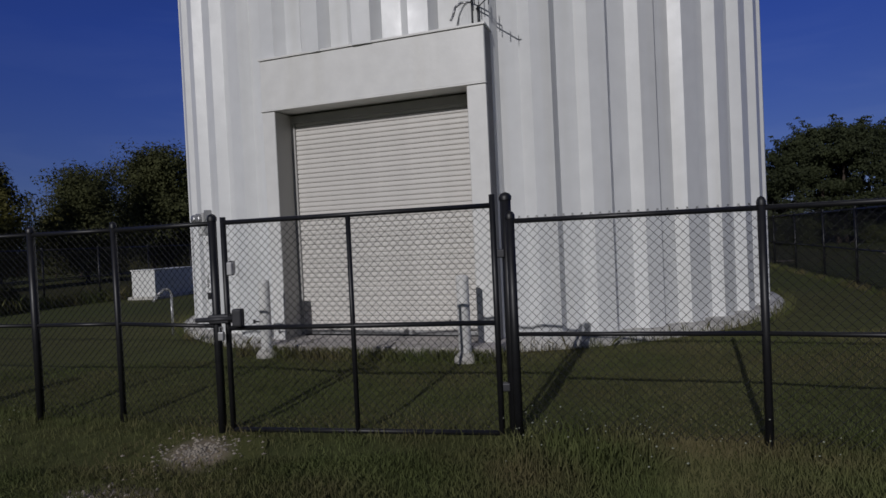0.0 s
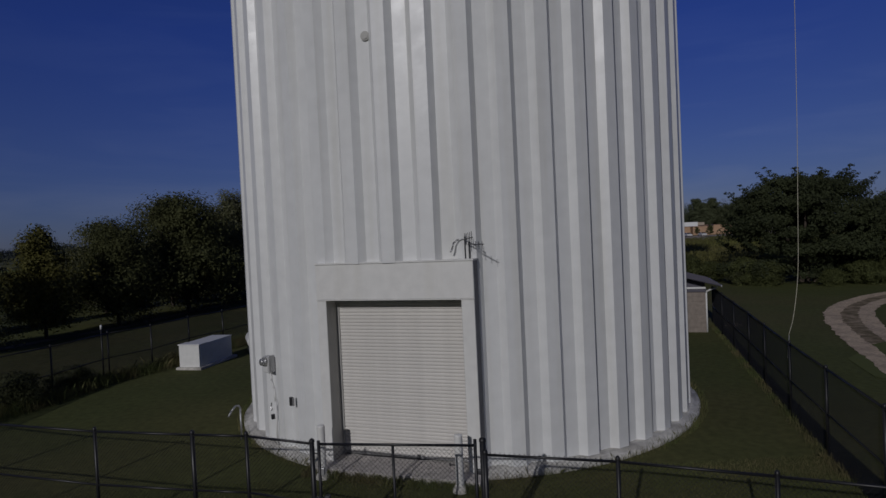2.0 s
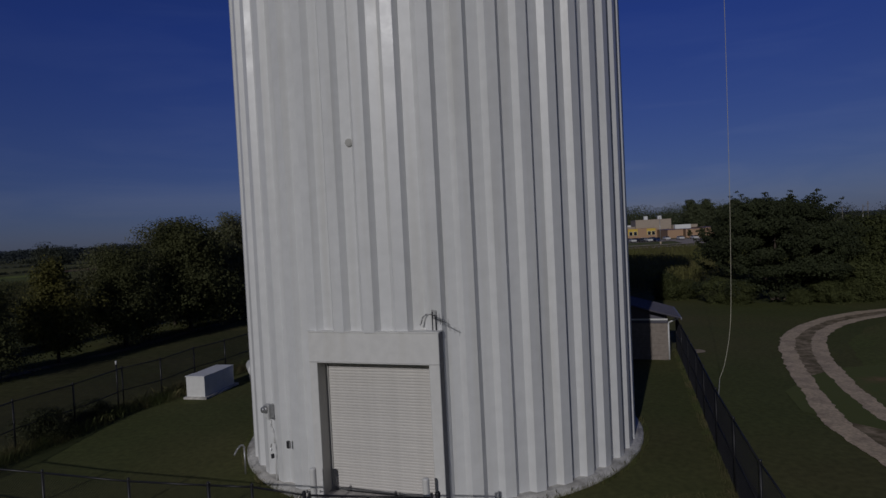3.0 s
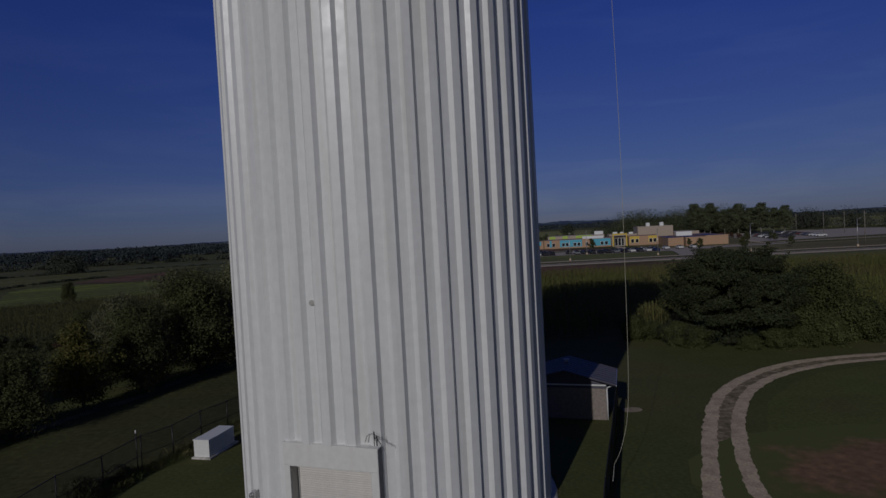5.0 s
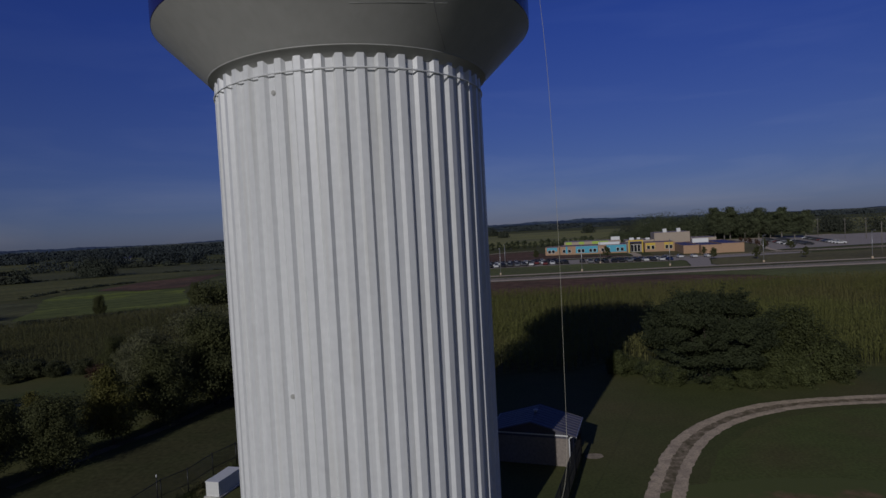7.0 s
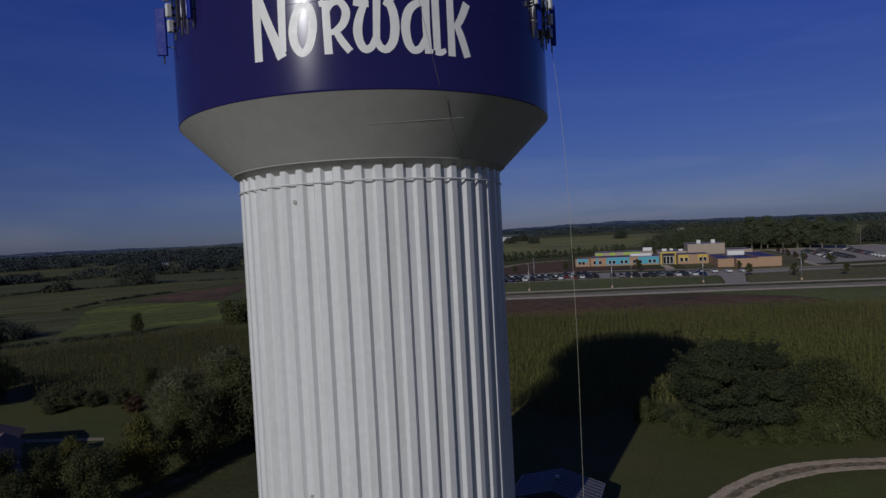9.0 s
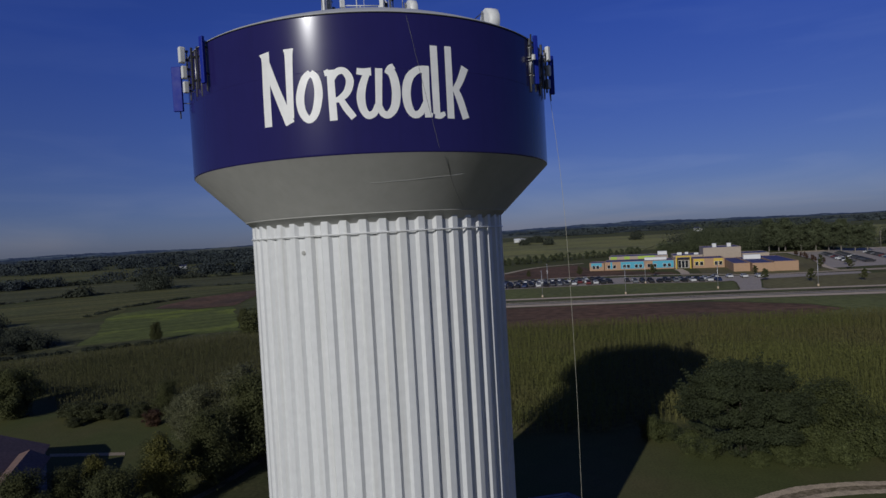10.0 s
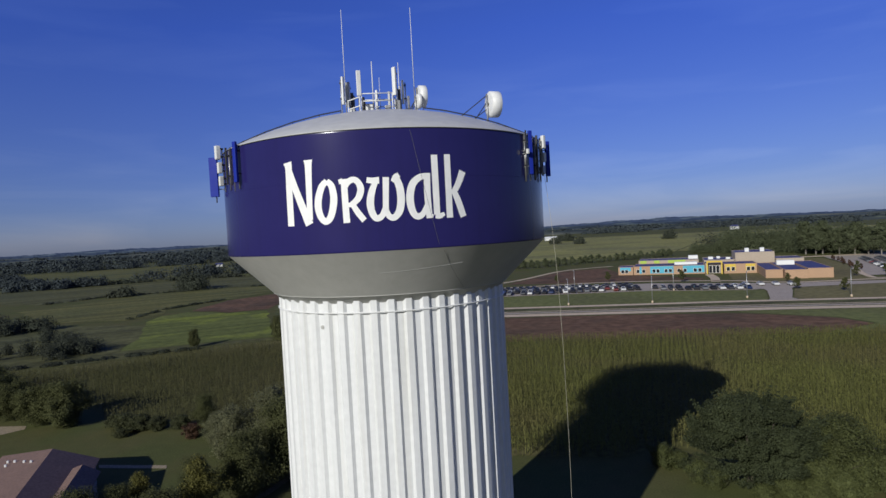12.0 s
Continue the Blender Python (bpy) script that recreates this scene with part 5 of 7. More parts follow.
def make_tree(name, label, height, spread, base, seed, mat, count, size, trunk_r=0.16, limbs=9, cone=0.0, bark=None):
    """A tapered trunk with limbs and twigs, each carrying a soft clump of leaves. base: height of the lowest leaves."""
    rnd = random.Random(seed)
    t = thing(name, label, "shrub" if name == "shrub" else "tree")
    bm = bmesh.new()
    top = height * 0.8
    pts = [Vector((0, 0, -0.05))]
    for k in range(1, 6):
        pts.append(Vector((rnd.uniform(-1, 1) * spread * 0.04 * k / 2, rnd.uniform(-1, 1) * spread * 0.04 * k / 2, top * k / 5)))
    for k in range(5):
        tube(bm, pts[k], pts[k + 1], trunk_r * (1 - 0.18 * k), 8, trunk_r * (1 - 0.18 * (k + 1)), caps=False)
    clumps = []
    for k in range(limbs):
        f = (k + 0.5) / limbs
        z = base + (height - base) * (0.08 + 0.84 * f)
        ang = k * 2.4 + rnd.uniform(-0.5, 0.5)
        env = (1 - f * cone) if cone else math.sqrt(max(0.06, 1 - abs(2 * f - 0.7) ** 2.2 / 1.75))
        reach = spread * env * rnd.uniform(0.55, 0.88)
        tip = Vector((math.cos(ang) * reach, math.sin(ang) * reach, z))
        root = Vector((0, 0, max(base * 0.7, min(top, z - reach * 0.75))))
        mid = root.lerp(tip, 0.5) + Vector((0, 0, 0.06 * reach))
        tube(bm, root, mid, trunk_r * 0.4, 6, trunk_r * 0.25, caps=False)
        tube(bm, mid, tip, trunk_r * 0.25, 6, trunk_r * 0.08, caps=False)
        for j in range(7):
            q = root.lerp(tip, rnd.uniform(0.3, 1.1)) + Vector((rnd.gauss(0, 1), rnd.gauss(0, 1), rnd.gauss(0.2, 0.8))) * spread * 0.16
            rr = spread * rnd.uniform(0.07, 0.15)
            clumps.append((q.x, q.y, min(q.z, height - rr * 1.2), rr * 1.15, rr * 1.15, rr))
    for j in range(5):
        rr = spread * rnd.uniform(0.06, 0.11)
        clumps.append((rnd.uniform(-0.25, 0.25) * spread, rnd.uniform(-0.25, 0.25) * spread, height - rr * rnd.uniform(1.2, 5.0), rr, rr, rr * 1.3))
    part("trunk", bm, bark or BARK, t)
    crown = new("crown", leaves("crown", clumps, count, size, seed, mat, 0.8))
    crown.parent = t
    return t


def plant(src, x, y, s=1.0, turn=0.0, wide=1.0):
    return copy_thing(src, Matrix.Translation((x, y, 0)) @ Matrix.Rotation(radians(turn), 4, "Z") @ Matrix.Diagonal((s * wide / src.scale.x, s * wide / src.scale.y, s / src.scale.z, 1)))


# row of trees beside the yard
tree_a = make_tree("tree", "dark leafy roadside tree in the shaded row", 8.6, 4.2, 1.3, 3, LEAF_DARK, 32000, 0.105, 0.17, limbs=28, cone=0.62)
tree_a.matrix_basis = Matrix.Translation((-24.1, 25.2, 0)) @ Matrix.Diagonal((0.68, 0.68, 0.62, 1))
tree_b = make_tree("tree", "silvery-green tree with a loose upright crown", 10.4, 3.7, 1.4, 5, LEAF_GREY, 28000, 0.105, 0.16, limbs=26)
tree_b.matrix_basis = Matrix.Translation((-22.3, 45.0, 0)) @ Matrix.Diagonal((0.92, 0.92, 0.88, 1))
tree_c = make_tree("tree", "small tree turning yellow at its top", 7.4, 2.6, 1.2, 8, LEAF_YELLOW, 14000, 0.105, 0.12, limbs=24, cone=0.78)
tree_c.matrix_basis = Matrix.Translation((-22.9, 30.2, 0)) @ Matrix.Diagonal((0.88, 0.88, 0.88, 1))
for src, x, y, s, turn in ((tree_a, -21.3, 35.0, 0.80, 40), (tree_a, -19.0, 40.4, 1.02, 100), (tree_b, -26.9, 43.4, 0.70, 60), (tree_b, -18.0, 47.0, 0.92, 200), (tree_c, -30.6, 31.8, 0.56, 250),
                           (tree_a, -16.3, 51.0, 1.02, 310), (tree_a, -32.0, 25.5, 0.6, 170), (tree_a, -26.8, 21.0, 0.58, 80), (tree_a, -30.4, 28.2, 0.5, 30), (tree_b, -14.0, 55.0, 0.95, 120), (tree_a, -20.5, 52.0, 0.95, 10), (tree_b, -31.5, 47.5, 0.5, 280), (tree_a, -28.0, 36.5, 0.42, 140), (tree_a, -40, 58, 0.5, 20), (tree_a, -27.6, 16.6, 0.52, 220)):
    plant(src, x, y, s, turn)
# shrubs and garden trees behind the houses
shrub_a = make_tree("shrub", "rounded green shrub at the field edge", 4.4, 3.0, 0.1, 17, LEAF_BUSH, 14000, 0.13, 0.08, 18)
shrub_a.matrix_basis = Matrix.Translation((24.6, 42.6, 0)) @ Matrix.Diagonal((0.5, 0.5, 0.5, 1))
for x, y, s, turn, w in ((23.9, 42.0, 0.42, 200, 1.1), (25.4, 41.3, 0.4, 20, 1.1), 
                         (-51.5, 56.0, 0.5, 20, 1.3), (-48.5, 55.6, 0.5, 70, 1.2), (-46.2, 56.0, 0.42, 130, 1.2), (-49.5, 52.6, 0.25, 0, 1.4), (-54.0, 57.2, 0.4, 200, 1.2), (-43.0, 56.8, 0.4, 90, 1.2), (-35, 53.5, 0.65, 10, 1.1), (-13.8, 15.2, 0.26, 10, 1.2), (-13.3, 17.3, 0.2, 60, 1.3)):
    plant(shrub_a, x, y, s, turn, w)
tree_e = make_tree("tree", "round dark garden tree by the sandy lane", 7.0, 3.7, 0.9, 23, LEAF_DARK, 30000, 0.12, limbs=20)
tree_e.matrix_basis = Matrix.Translation((-62.5, 57.0, 0)) @ Matrix.Diagonal((0.9, 0.9, 0.95, 1))
for x, y, s, turn in ((-67.8, 57.6, 0.84, 40), (-74.0, 60.0, 0.85, 90), (-80.5, 63, 0.9, 10), (-79.3, 116.2, 0.66, 60), (-62.5, 128.5, 0.8, 130), (-90, 70, 0.9, 10)):
    plant(tree_e, x, y, s, turn, 0.55 if y > 110 else 1.0)


# the big spreading tree by the drive: flat tiers of branches
def tiered_tree(name, label, height, spread, seed, mat, count, size):
    rnd = random.Random(seed)
    t = thing(name, label, "tree")
    lobes = []
    for k in range(5):
        a = k * 1.26 + 0.4
        foot = Vector((math.cos(a) * 0.5, math.sin(a) * 0.5, -0.05))
        knee = Vector((math.cos(a) * 1.4, math.sin(a) * 1.4, height * 0.35))
        tip = Vector((math.cos(a) * spread * 0.4, math.sin(a) * spread * 0.4, height * rnd.uniform(0.7, 0.85)))
        bm = bmesh.new()
        tube(bm, foot, knee, 0.16, 8, 0.12, caps=False)
        tube(bm, knee, tip, 0.12, 8, 0.04, caps=False)
        part("trunk", bm, BARK, t)
    for k in range(125):
        f = rnd.random() ** 0.85
        z = height * (0.06 + 0.84 * f)
        r = spread * math.sqrt(max(0.05, 1.0 - (max(0.0, f - 0.3) / 0.74) ** 2)) * math.sqrt(rnd.random()) * 0.94
        a = rnd.uniform(0, 2 * math.pi)
        rr = spread * rnd.uniform(0.045, 0.105)
        lobes.append((math.cos(a) * r, math.sin(a) * r, z, rr * 1.5, rr * 1.5, rr * rnd.uniform(0.32, 0.65)))
    # feathery tips that rise outwards
    for k in range(110):
        a, f = rnd.uniform(0, 2 * math.pi), rnd.random()
        r = spread * math.sqrt(max(0.04, 1.0 - (max(0.0, f - 0.3) / 0.74) ** 2)) * rnd.uniform(0.78, 0.95)
        z, rise = height * (0.25 + 0.62 * f), rnd.uniform(0.12, 0.34)
        for j in range(5):
            q = r + 0.3 * j
            w = 0.26 - 0.036 * j
            lobes.append((math.cos(a) * q, math.sin(a) * q, z + rise * j, w, w, w * 0.45))
    crown = new("crown", leaves("crown", lobes, count, size, seed, mat, 0.7, 1.0))
    crown.parent = t
    return t


tree_d = tiered_tree("tree", "broad dark spreading tree at the edge of the corn", 9.0, 6.0, 11, LEAF_BROAD, 130000, 0.09)
tree_d.matrix_basis = Matrix.Translation((28.8, 41.8, 0)) @ Matrix.Diagonal((1.0, 0.78, 1.0, 1))
tree_f = make_tree("tree", "loose olive-green tree beside the spreading dark tree", 6.6, 3.9, 0.2, 47, LEAF_LIGHT, 34000, 0.10, 0.12, 24)
tree_f.matrix_basis = Matrix.Translation((36.2, 41.6, 0))

rust_bush = make_tree("shrub", "dull red-brown bush at the lawn edge", 2.4, 1.8, 0.1, 45, LEAF_RUST, 5000, 0.11, 0.05, 12)
rust_bush.matrix_basis = Matrix.Translation((-39.0, 53.2, 0)) @ Matrix.Diagonal((0.85, 0.85, 0.7, 1))
# light green bushes beside it
bush_l = make_tree("shrub", "loose yellow-green bush beside the dark tree", 4.2, 2.6, 0.1, 41, LEAF_LIGHT, 16000, 0.12, 0.07, 18)
bush_l.matrix_basis = Matrix.Translation((39.8, 40.6, 0)) @ Matrix.Diagonal((0.8, 0.8, 0.8, 1))
for x, y, s, turn, w in ((34.0, 40.4, 0.85, 60, 1.0), (37.6, 40.4, 0.8, 140, 1.0), (31.0, 38.9, 0.42, 10, 1.2), (28.4, 38.4, 0.28, 200, 1.3), (39.0, 41.6, 0.7, 250, 1.0), (35.6, 39.0, 0.55, 20, 1.1), (20.9, 45.6, 0.55, 30, 1.0), (22.6, 45.2, 0.4, 100, 1.1), (33.0, 38.6, 0.4, 300, 1.2), (23.6, 41.6, 0.5, 70, 0.9), (24.7, 40.2, 0.42, 160, 1.0), (33.6, 42.6, 0.9, 200, 1.05)):
    plant(bush_l, x, y, s, turn, w)
# tall trees with pale trunks beyond the school
tall = make_tree("tree", "tall pale-trunked tree beyond the school drive", 20.0, 6.2, 5.0, 29, LEAF_MID, 12000, 0.36, 0.42, 22, bark=BARK_PALE)
tall.matrix_basis = Matrix.Translation((173, 365, 0))
rnd = random.Random(77)
for x, y in ((165, 368), (168.5, 363), (179, 358), (183.5, 350), (188, 345), (191, 338), (194, 330), (197.5, 325), (176, 371), (186, 362), (193, 350)):
    plant(tall, x, y, rnd.uniform(0.72, 1.08), rnd.uniform(0, 360))
young = make_tree("tree", "young planted tree on the school lawn", 4.2, 1.3, 1.2, 31, LEAF_DARK, 1200, 0.18, 0.06, 8)
young.matrix_basis = Matrix.Translation((93, 196, 0))
for x, y in ((104, 188), (118, 184), (136, 226), (128, 232), (99, 220), (64, 233), (36, 245), (14, 250), (145, 245), (150, 182), (140, 256)):
    plant(young, x, y, rnd.uniform(0.8, 1.2), rnd.uniform(0, 360))
hedge_tree = make_tree("tree", "bushy young tree in a planted row by the field", 5.2, 2.1, 0.3, 37, LEAF_MID, 1500, 0.25, 0.08, 8)
hedge_tree.matrix_basis = Matrix.Translation((-8.5, 347.3, 0))
for k in range(1, 25):
    f = k / 24.0
    x, y = ((-8.5 + 42 * (f / 0.4), 347.3 + 22 * (f / 0.4) ** 1.6) if f < 0.4 else (33.5 + 61.5 * (f - 0.4) / 0.6, 369.3 + 40 * (f - 0.4) / 0.6))
    plant(hedge_tree, x + rnd.uniform(-0.8, 0.8), y + rnd.uniform(-1, 1), rnd.uniform(0.75, 1.15), rnd.uniform(0, 360))
rust = make_tree("tree", "small rust-red sapling along the car park", 4.4, 1.3, 0.8, 43, LEAF_RUST, 900, 0.2, 0.06, 8)
rust.matrix_basis = Matrix.Translation((157.6, 318, 0)) @ Matrix.Diagonal((0.6, 0.6, 0.6, 1))
for k in range(1, 10):
    plant(rust, 157.6 - 16 * k / 9 + rnd.uniform(-1, 1), 318 - 58 * k / 9 + rnd.uniform(-2, 2), rnd.uniform(0.45, 0.75), rnd.uniform(0, 360))

# ---- corn ----
def inside(x, y, poly):
    hit = np.zeros(x.shape, bool)
    for (x0, y0), (x1, y1) in zip(poly, poly[1:] + poly[:1]):
        if y0 == y1:
            continue
        hit ^= ((y0 > y) != (y1 > y)) & (x < (x1 - x0) * (y - y0) / (y1 - y0) + x0)
    return hit


def corn_stand(name, poly, box_lim, row, step, seed, height=2.15, mat=None):
    """Rows of maize plants: a stalk blade, arched leaves and a tassel each."""
    rnd = np.random.default_rng(seed)
    x0, x1, y0, y1 = box_lim
    along, across = np.array((0.19, 0.982)), np.array((0.982, -0.19))
    c = np.array(((x0 + x1) / 2, (y0 + y1) / 2))
    half = math.hypot(x1 - x0, y1 - y0) / 2
    s, t = np.meshgrid(np.arange(-half, half, row), np.arange(-half, half, step))
    s, t = s.ravel() + rnd.normal(0, 0.16, s.size), t.ravel() + rnd.uniform(-0.5, 0.5, t.size) * step
    x, y = c[0] + s * across[0] + t * along[0], c[1] + s * across[1] + t * along[1]
    ok = (x > x0) & (x < x1) & (y > y0) & (y < y1) & inside(x, y, poly)
    x, y = x[ok], y[ok]
    n = len(x)
    h = height * rnd.uniform(0.9, 1.06, n)
    verts, faces = [], []
    base = np.stack([x, y, np.zeros(n)], 1)

    def add(points):
        k = len(points)
        start = sum(len(v) for v in verts)
        verts.append(np.stack(points, 1).reshape(-1, 3))
        faces.append(start + np.arange(n * k).reshape(-1, k))

    up = np.array((0, 0, 1.0))
    a = rnd.uniform(0, 2 * math.pi, n)
    d = np.stack([np.cos(a), np.sin(a), 0 * a], 1)
    add([base - d * 0.03, base + d * 0.03, base + up * h[:, None] * 1.02 + d * 0.012, base + up * h[:, None] * 1.02 - d * 0.012])
    for k, f in enumerate((0.35, 0.5, 0.64, 0.78, 0.9)):
        a = rnd.uniform(0, 2 * math.pi, n)
        d = np.stack([np.cos(a), np.sin(a), 0 * a], 1)
        w = np.stack([-np.sin(a), np.cos(a), 0 * a], 1) * 0.055
        L = rnd.uniform(0.4, 0.62, n)[:, None]
        p = base + up * (h * f)[:, None]
        q = p + d * L * 0.55 + up * rnd.uniform(0.1, 0.24, n)[:, None]
        r = p + d * L + up * rnd.uniform(-0.22, 0.05, n)[:, None]
        add([p, q - w, r, q + w])
    mesh = bpy.data.meshes.new(name)
    mesh.from_pydata(np.concatenate(verts).tolist(), [], [f for g in faces for f in g.tolist()])
    mesh.materials.append(mat or CORN)
    return tagged(new(name, mesh), "standing ripening corn plants in close rows", "corn", kind="stuff")


corn_stand("corn", CORN_A, (-2, 62, 44, 84), 0.76, 0.42, 21)
corn_stand("corn", CORN_A, (-4, 96, 84, 120), 0.8, 0.6, 22)
corn_stand("corn", CORN_A, (62, 110, 26, 84), 0.95, 0.8, 23)
corn_stand("corn", CORN_B_STAND, (-126, -2, 50, 124), 0.9, 0.62, 24, 2.0, CORN_GREEN)

# ---- distance: woods and hedges ----
def woods(points, width, height, count, size, seed, mat, label, lobes_n=60, long=1.0):
    """A belt of trees far off, as one mass of leaf sprays along a plan line. long: stretch of each clump along the ground."""
    rnd = random.Random(seed)
    lobes = []
    for k in range(lobes_n):
        i = rnd.randrange(len(points) - 1)
        f = rnd.random()
        (xa, ya), (xb, yb) = points[i], points[i + 1]
        h = height * rnd.uniform(0.45, 1.0)
        r = h * rnd.uniform(0.3, 0.5)
        x, y = xa + (xb - xa) * f + rnd.uniform(-0.5, 0.5) * width, ya + (yb - ya) * f + rnd.uniform(-0.5, 0.5) * width
        lobes.append((x, y, h * 0.62, r * 0.62 * long, r * 0.62 * long, h * 0.22))
        lobes.append((x, y, h * 0.28, r * 0.75 * long, r * 0.75 * long, h * 0.2))
    return tagged(new("woods", leaves("woods", lobes, count, size, seed, mat, 0.0, 0.45)), label, "trees", kind="stuff")


woods([(-600, 540), (-450, 425), (-355, 335), (-305, 369)], 26, 8, 20000, 0.75, 31, HAZED_BELT, "dark hedgerow trees on the far field edge", 80, 1.6)
woods([(-202, 294), (-192, 292), (-183, 288)], 6, 12, 9000, 0.4, 32, FAR_WOOD, "clump of dark trees at a field corner", 9)
woods([(-227, 262), (-220, 262), (-213, 262)], 4, 6, 1500, 0.6, 50, FAR_WOOD, "low dark bushes on a field edge", 7, 1.3)
woods([(-330, 205), (-260, 190), (-215, 170), (-172, 148), (-160, 147)], 12, 5, 26000, 0.32, 33, FAR_WOOD, "scrubby dark trees along a hollow", 50, 1.5)
woods([(-132, 108), (-118, 107), (-106, 108.5), (-120, 122), (-145, 136)], 8, 4.6, 26000, 0.18, 34, FAR_WOOD, "low dark scrub along a ditch", 34, 1.0)
woods([(-125, 86), (-111.4, 93.5), (-101, 99.6), (-90, 106.4), (-83, 110.5), (-75, 114.2)], 1.6, 0.9, 16000, 0.17, 46, FAR_WOOD, "dark overgrown ditch along the corn", 70, 2.4)
woods([(-141, 170), (-146, 199), (-142, 214), (-136, 229)], 1.2, 1.0, 2500, 0.3, 47, FAR_WOOD, "low dark hedge between fields", 50, 3.0)
woods([(-240, 236), (-230, 263), (-215, 274), (-193, 282), (-173, 295), (-116, 302)], 1.5, 1.1, 3500, 0.35, 48, FAR_WOOD, "low dark hedge between fields", 70, 3.5)
woods([(-345, 357), (-304, 369), (-260, 381), (-230, 392), (-150, 404)], 4, 4, 4000, 0.8, 49, FAR_WOOD, "dark hedge between far fields", 60, 3.0)
woods([(-300, 395), (-270, 420), (-240, 430), (-215, 440)], 24, 12, 9000, 0.8, 51, HAZED_BELT, "dark trees round a far farm", 40, 1.3)
woods([(-64, 126), (-56, 134), (-48, 142)], 6, 6, 9000, 0.28, 35, LEAF_DARK, "dark bushes at the hay field edge", 12, 1.3)
woods([(-700, 640), (-560, 640), (-480, 690), (-420, 760), (-330, 690), (-250, 640)], 50, 12, 20000, 1.1, 36, HAZED_BELT, "far belt of dark woodland", 110, 2.0)
woods([(-1000, 720), (-750, 860), (-480, 960), (-250, 950)], 110, 13, 14000, 2.4, 44, HAZED_BELT, "far belt of dark woodland", 120, 3.0)
woods([(-1500, 900), (-1000, 1150), (-500, 1350), (-150, 1400)], 200, 12, 14000, 3.5, 37, HAZED_BELT, "far belt of dark woodland", 110, 4.0)
woods([(-2300, 1500), (-1400, 1950), (-700, 2200), (-100, 2300)], 300, 10, 10000, 5.0, 38, HAZED_BELT, "woodland on the far horizon", 110, 6.0)
woods([(100, 1380), (160, 1370), (215, 1350)], 30, 12, 5000, 2.0, 39, HAZED_BELT, "dark clump of trees beyond the straw-green field", 30, 2.0)
woods([(240, 1470), (350, 1450), (420, 1370), (600, 1250)], 30, 7, 6000, 2.0, 52, HAZED_BELT, "dark tree belt beyond the straw-green field", 60, 3.0)
woods([(100, 2000), (700, 1800), (1500, 1500), (2300, 1100)], 300, 12, 12000, 5.0, 40, HAZED_BELT, "woodland on the far horizon", 110, 6.0)
woods([(400, 1700), (700, 1450), (1200, 1150), (1700, 900)], 200, 12, 12000, 3.5, 45, HAZED_BELT, "far belt of dark woodland", 90, 4.0)
for x, y, hh, seed in ((19, 800, 12, 61), (43, 892, 14, 62), (50, 750, 9, 63), (166, 782, 15, 64), (31, 930, 9, 65)):
    woods([(x, y), (x + 4, y + 1), (x + 7, y)], 5, hh, 900, 1.1, seed, FAR_WOOD, "small dark clump of trees in the straw-green field", 6)
woods([(118, 436), (127, 427), (138, 416)], 9, 7.0, 16000, 0.33, 41, LEAF_MID, "round green trees behind the school", 24, 1.1)
woods([(142, 418), (152, 409), (174, 390), (196, 358)], 22, 19, 80000, 0.38, 42, LEAF_MID, "tall green trees behind the school", 46, 1.0)
woods([(150, 470), (190, 455), (225, 430)], 30, 15, 16000, 0.7, 43, FAR_WOOD, "dark wood behind the school trees", 60, 1.2)
woods([(244, 392), (262, 376), (300, 352), (360, 320)], 16, 15, 24000, 0.45, 53, FAR_WOOD, "dark trees beyond the road", 40, 1.3)

# wooded ridges closing the horizon, haze painted into their colours, bluer with distance
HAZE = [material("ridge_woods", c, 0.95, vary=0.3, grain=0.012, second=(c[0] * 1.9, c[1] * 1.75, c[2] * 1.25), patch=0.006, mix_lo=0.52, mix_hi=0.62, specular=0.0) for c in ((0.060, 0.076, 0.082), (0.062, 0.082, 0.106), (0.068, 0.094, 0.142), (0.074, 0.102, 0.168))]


def skyline(deg):
    """Share of the full ridge height at a bearing: higher to the east, lower again further round."""
    return 0.5 + 0.5 * max(0.0, min(1.0, (deg + 6) / 14)) - 0.6 * max(0.0, min(1.0, (deg - 11) / 20))


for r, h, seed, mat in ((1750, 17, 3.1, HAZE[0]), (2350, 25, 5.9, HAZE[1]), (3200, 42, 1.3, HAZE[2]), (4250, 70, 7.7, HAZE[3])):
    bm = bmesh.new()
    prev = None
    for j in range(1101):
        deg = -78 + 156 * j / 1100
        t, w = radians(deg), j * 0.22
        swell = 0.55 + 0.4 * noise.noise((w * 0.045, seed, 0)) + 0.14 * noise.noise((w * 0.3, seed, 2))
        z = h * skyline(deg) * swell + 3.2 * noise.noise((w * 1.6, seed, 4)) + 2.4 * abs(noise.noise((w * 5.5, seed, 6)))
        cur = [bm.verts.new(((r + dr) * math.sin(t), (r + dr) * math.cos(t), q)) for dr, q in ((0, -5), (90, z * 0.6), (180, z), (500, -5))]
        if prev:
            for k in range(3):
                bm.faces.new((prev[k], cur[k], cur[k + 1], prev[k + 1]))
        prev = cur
    tagged(part("backdrop", bm, mat), "low wooded ridge on the horizon, tinted blue-grey for haze", "hills", kind="structure")

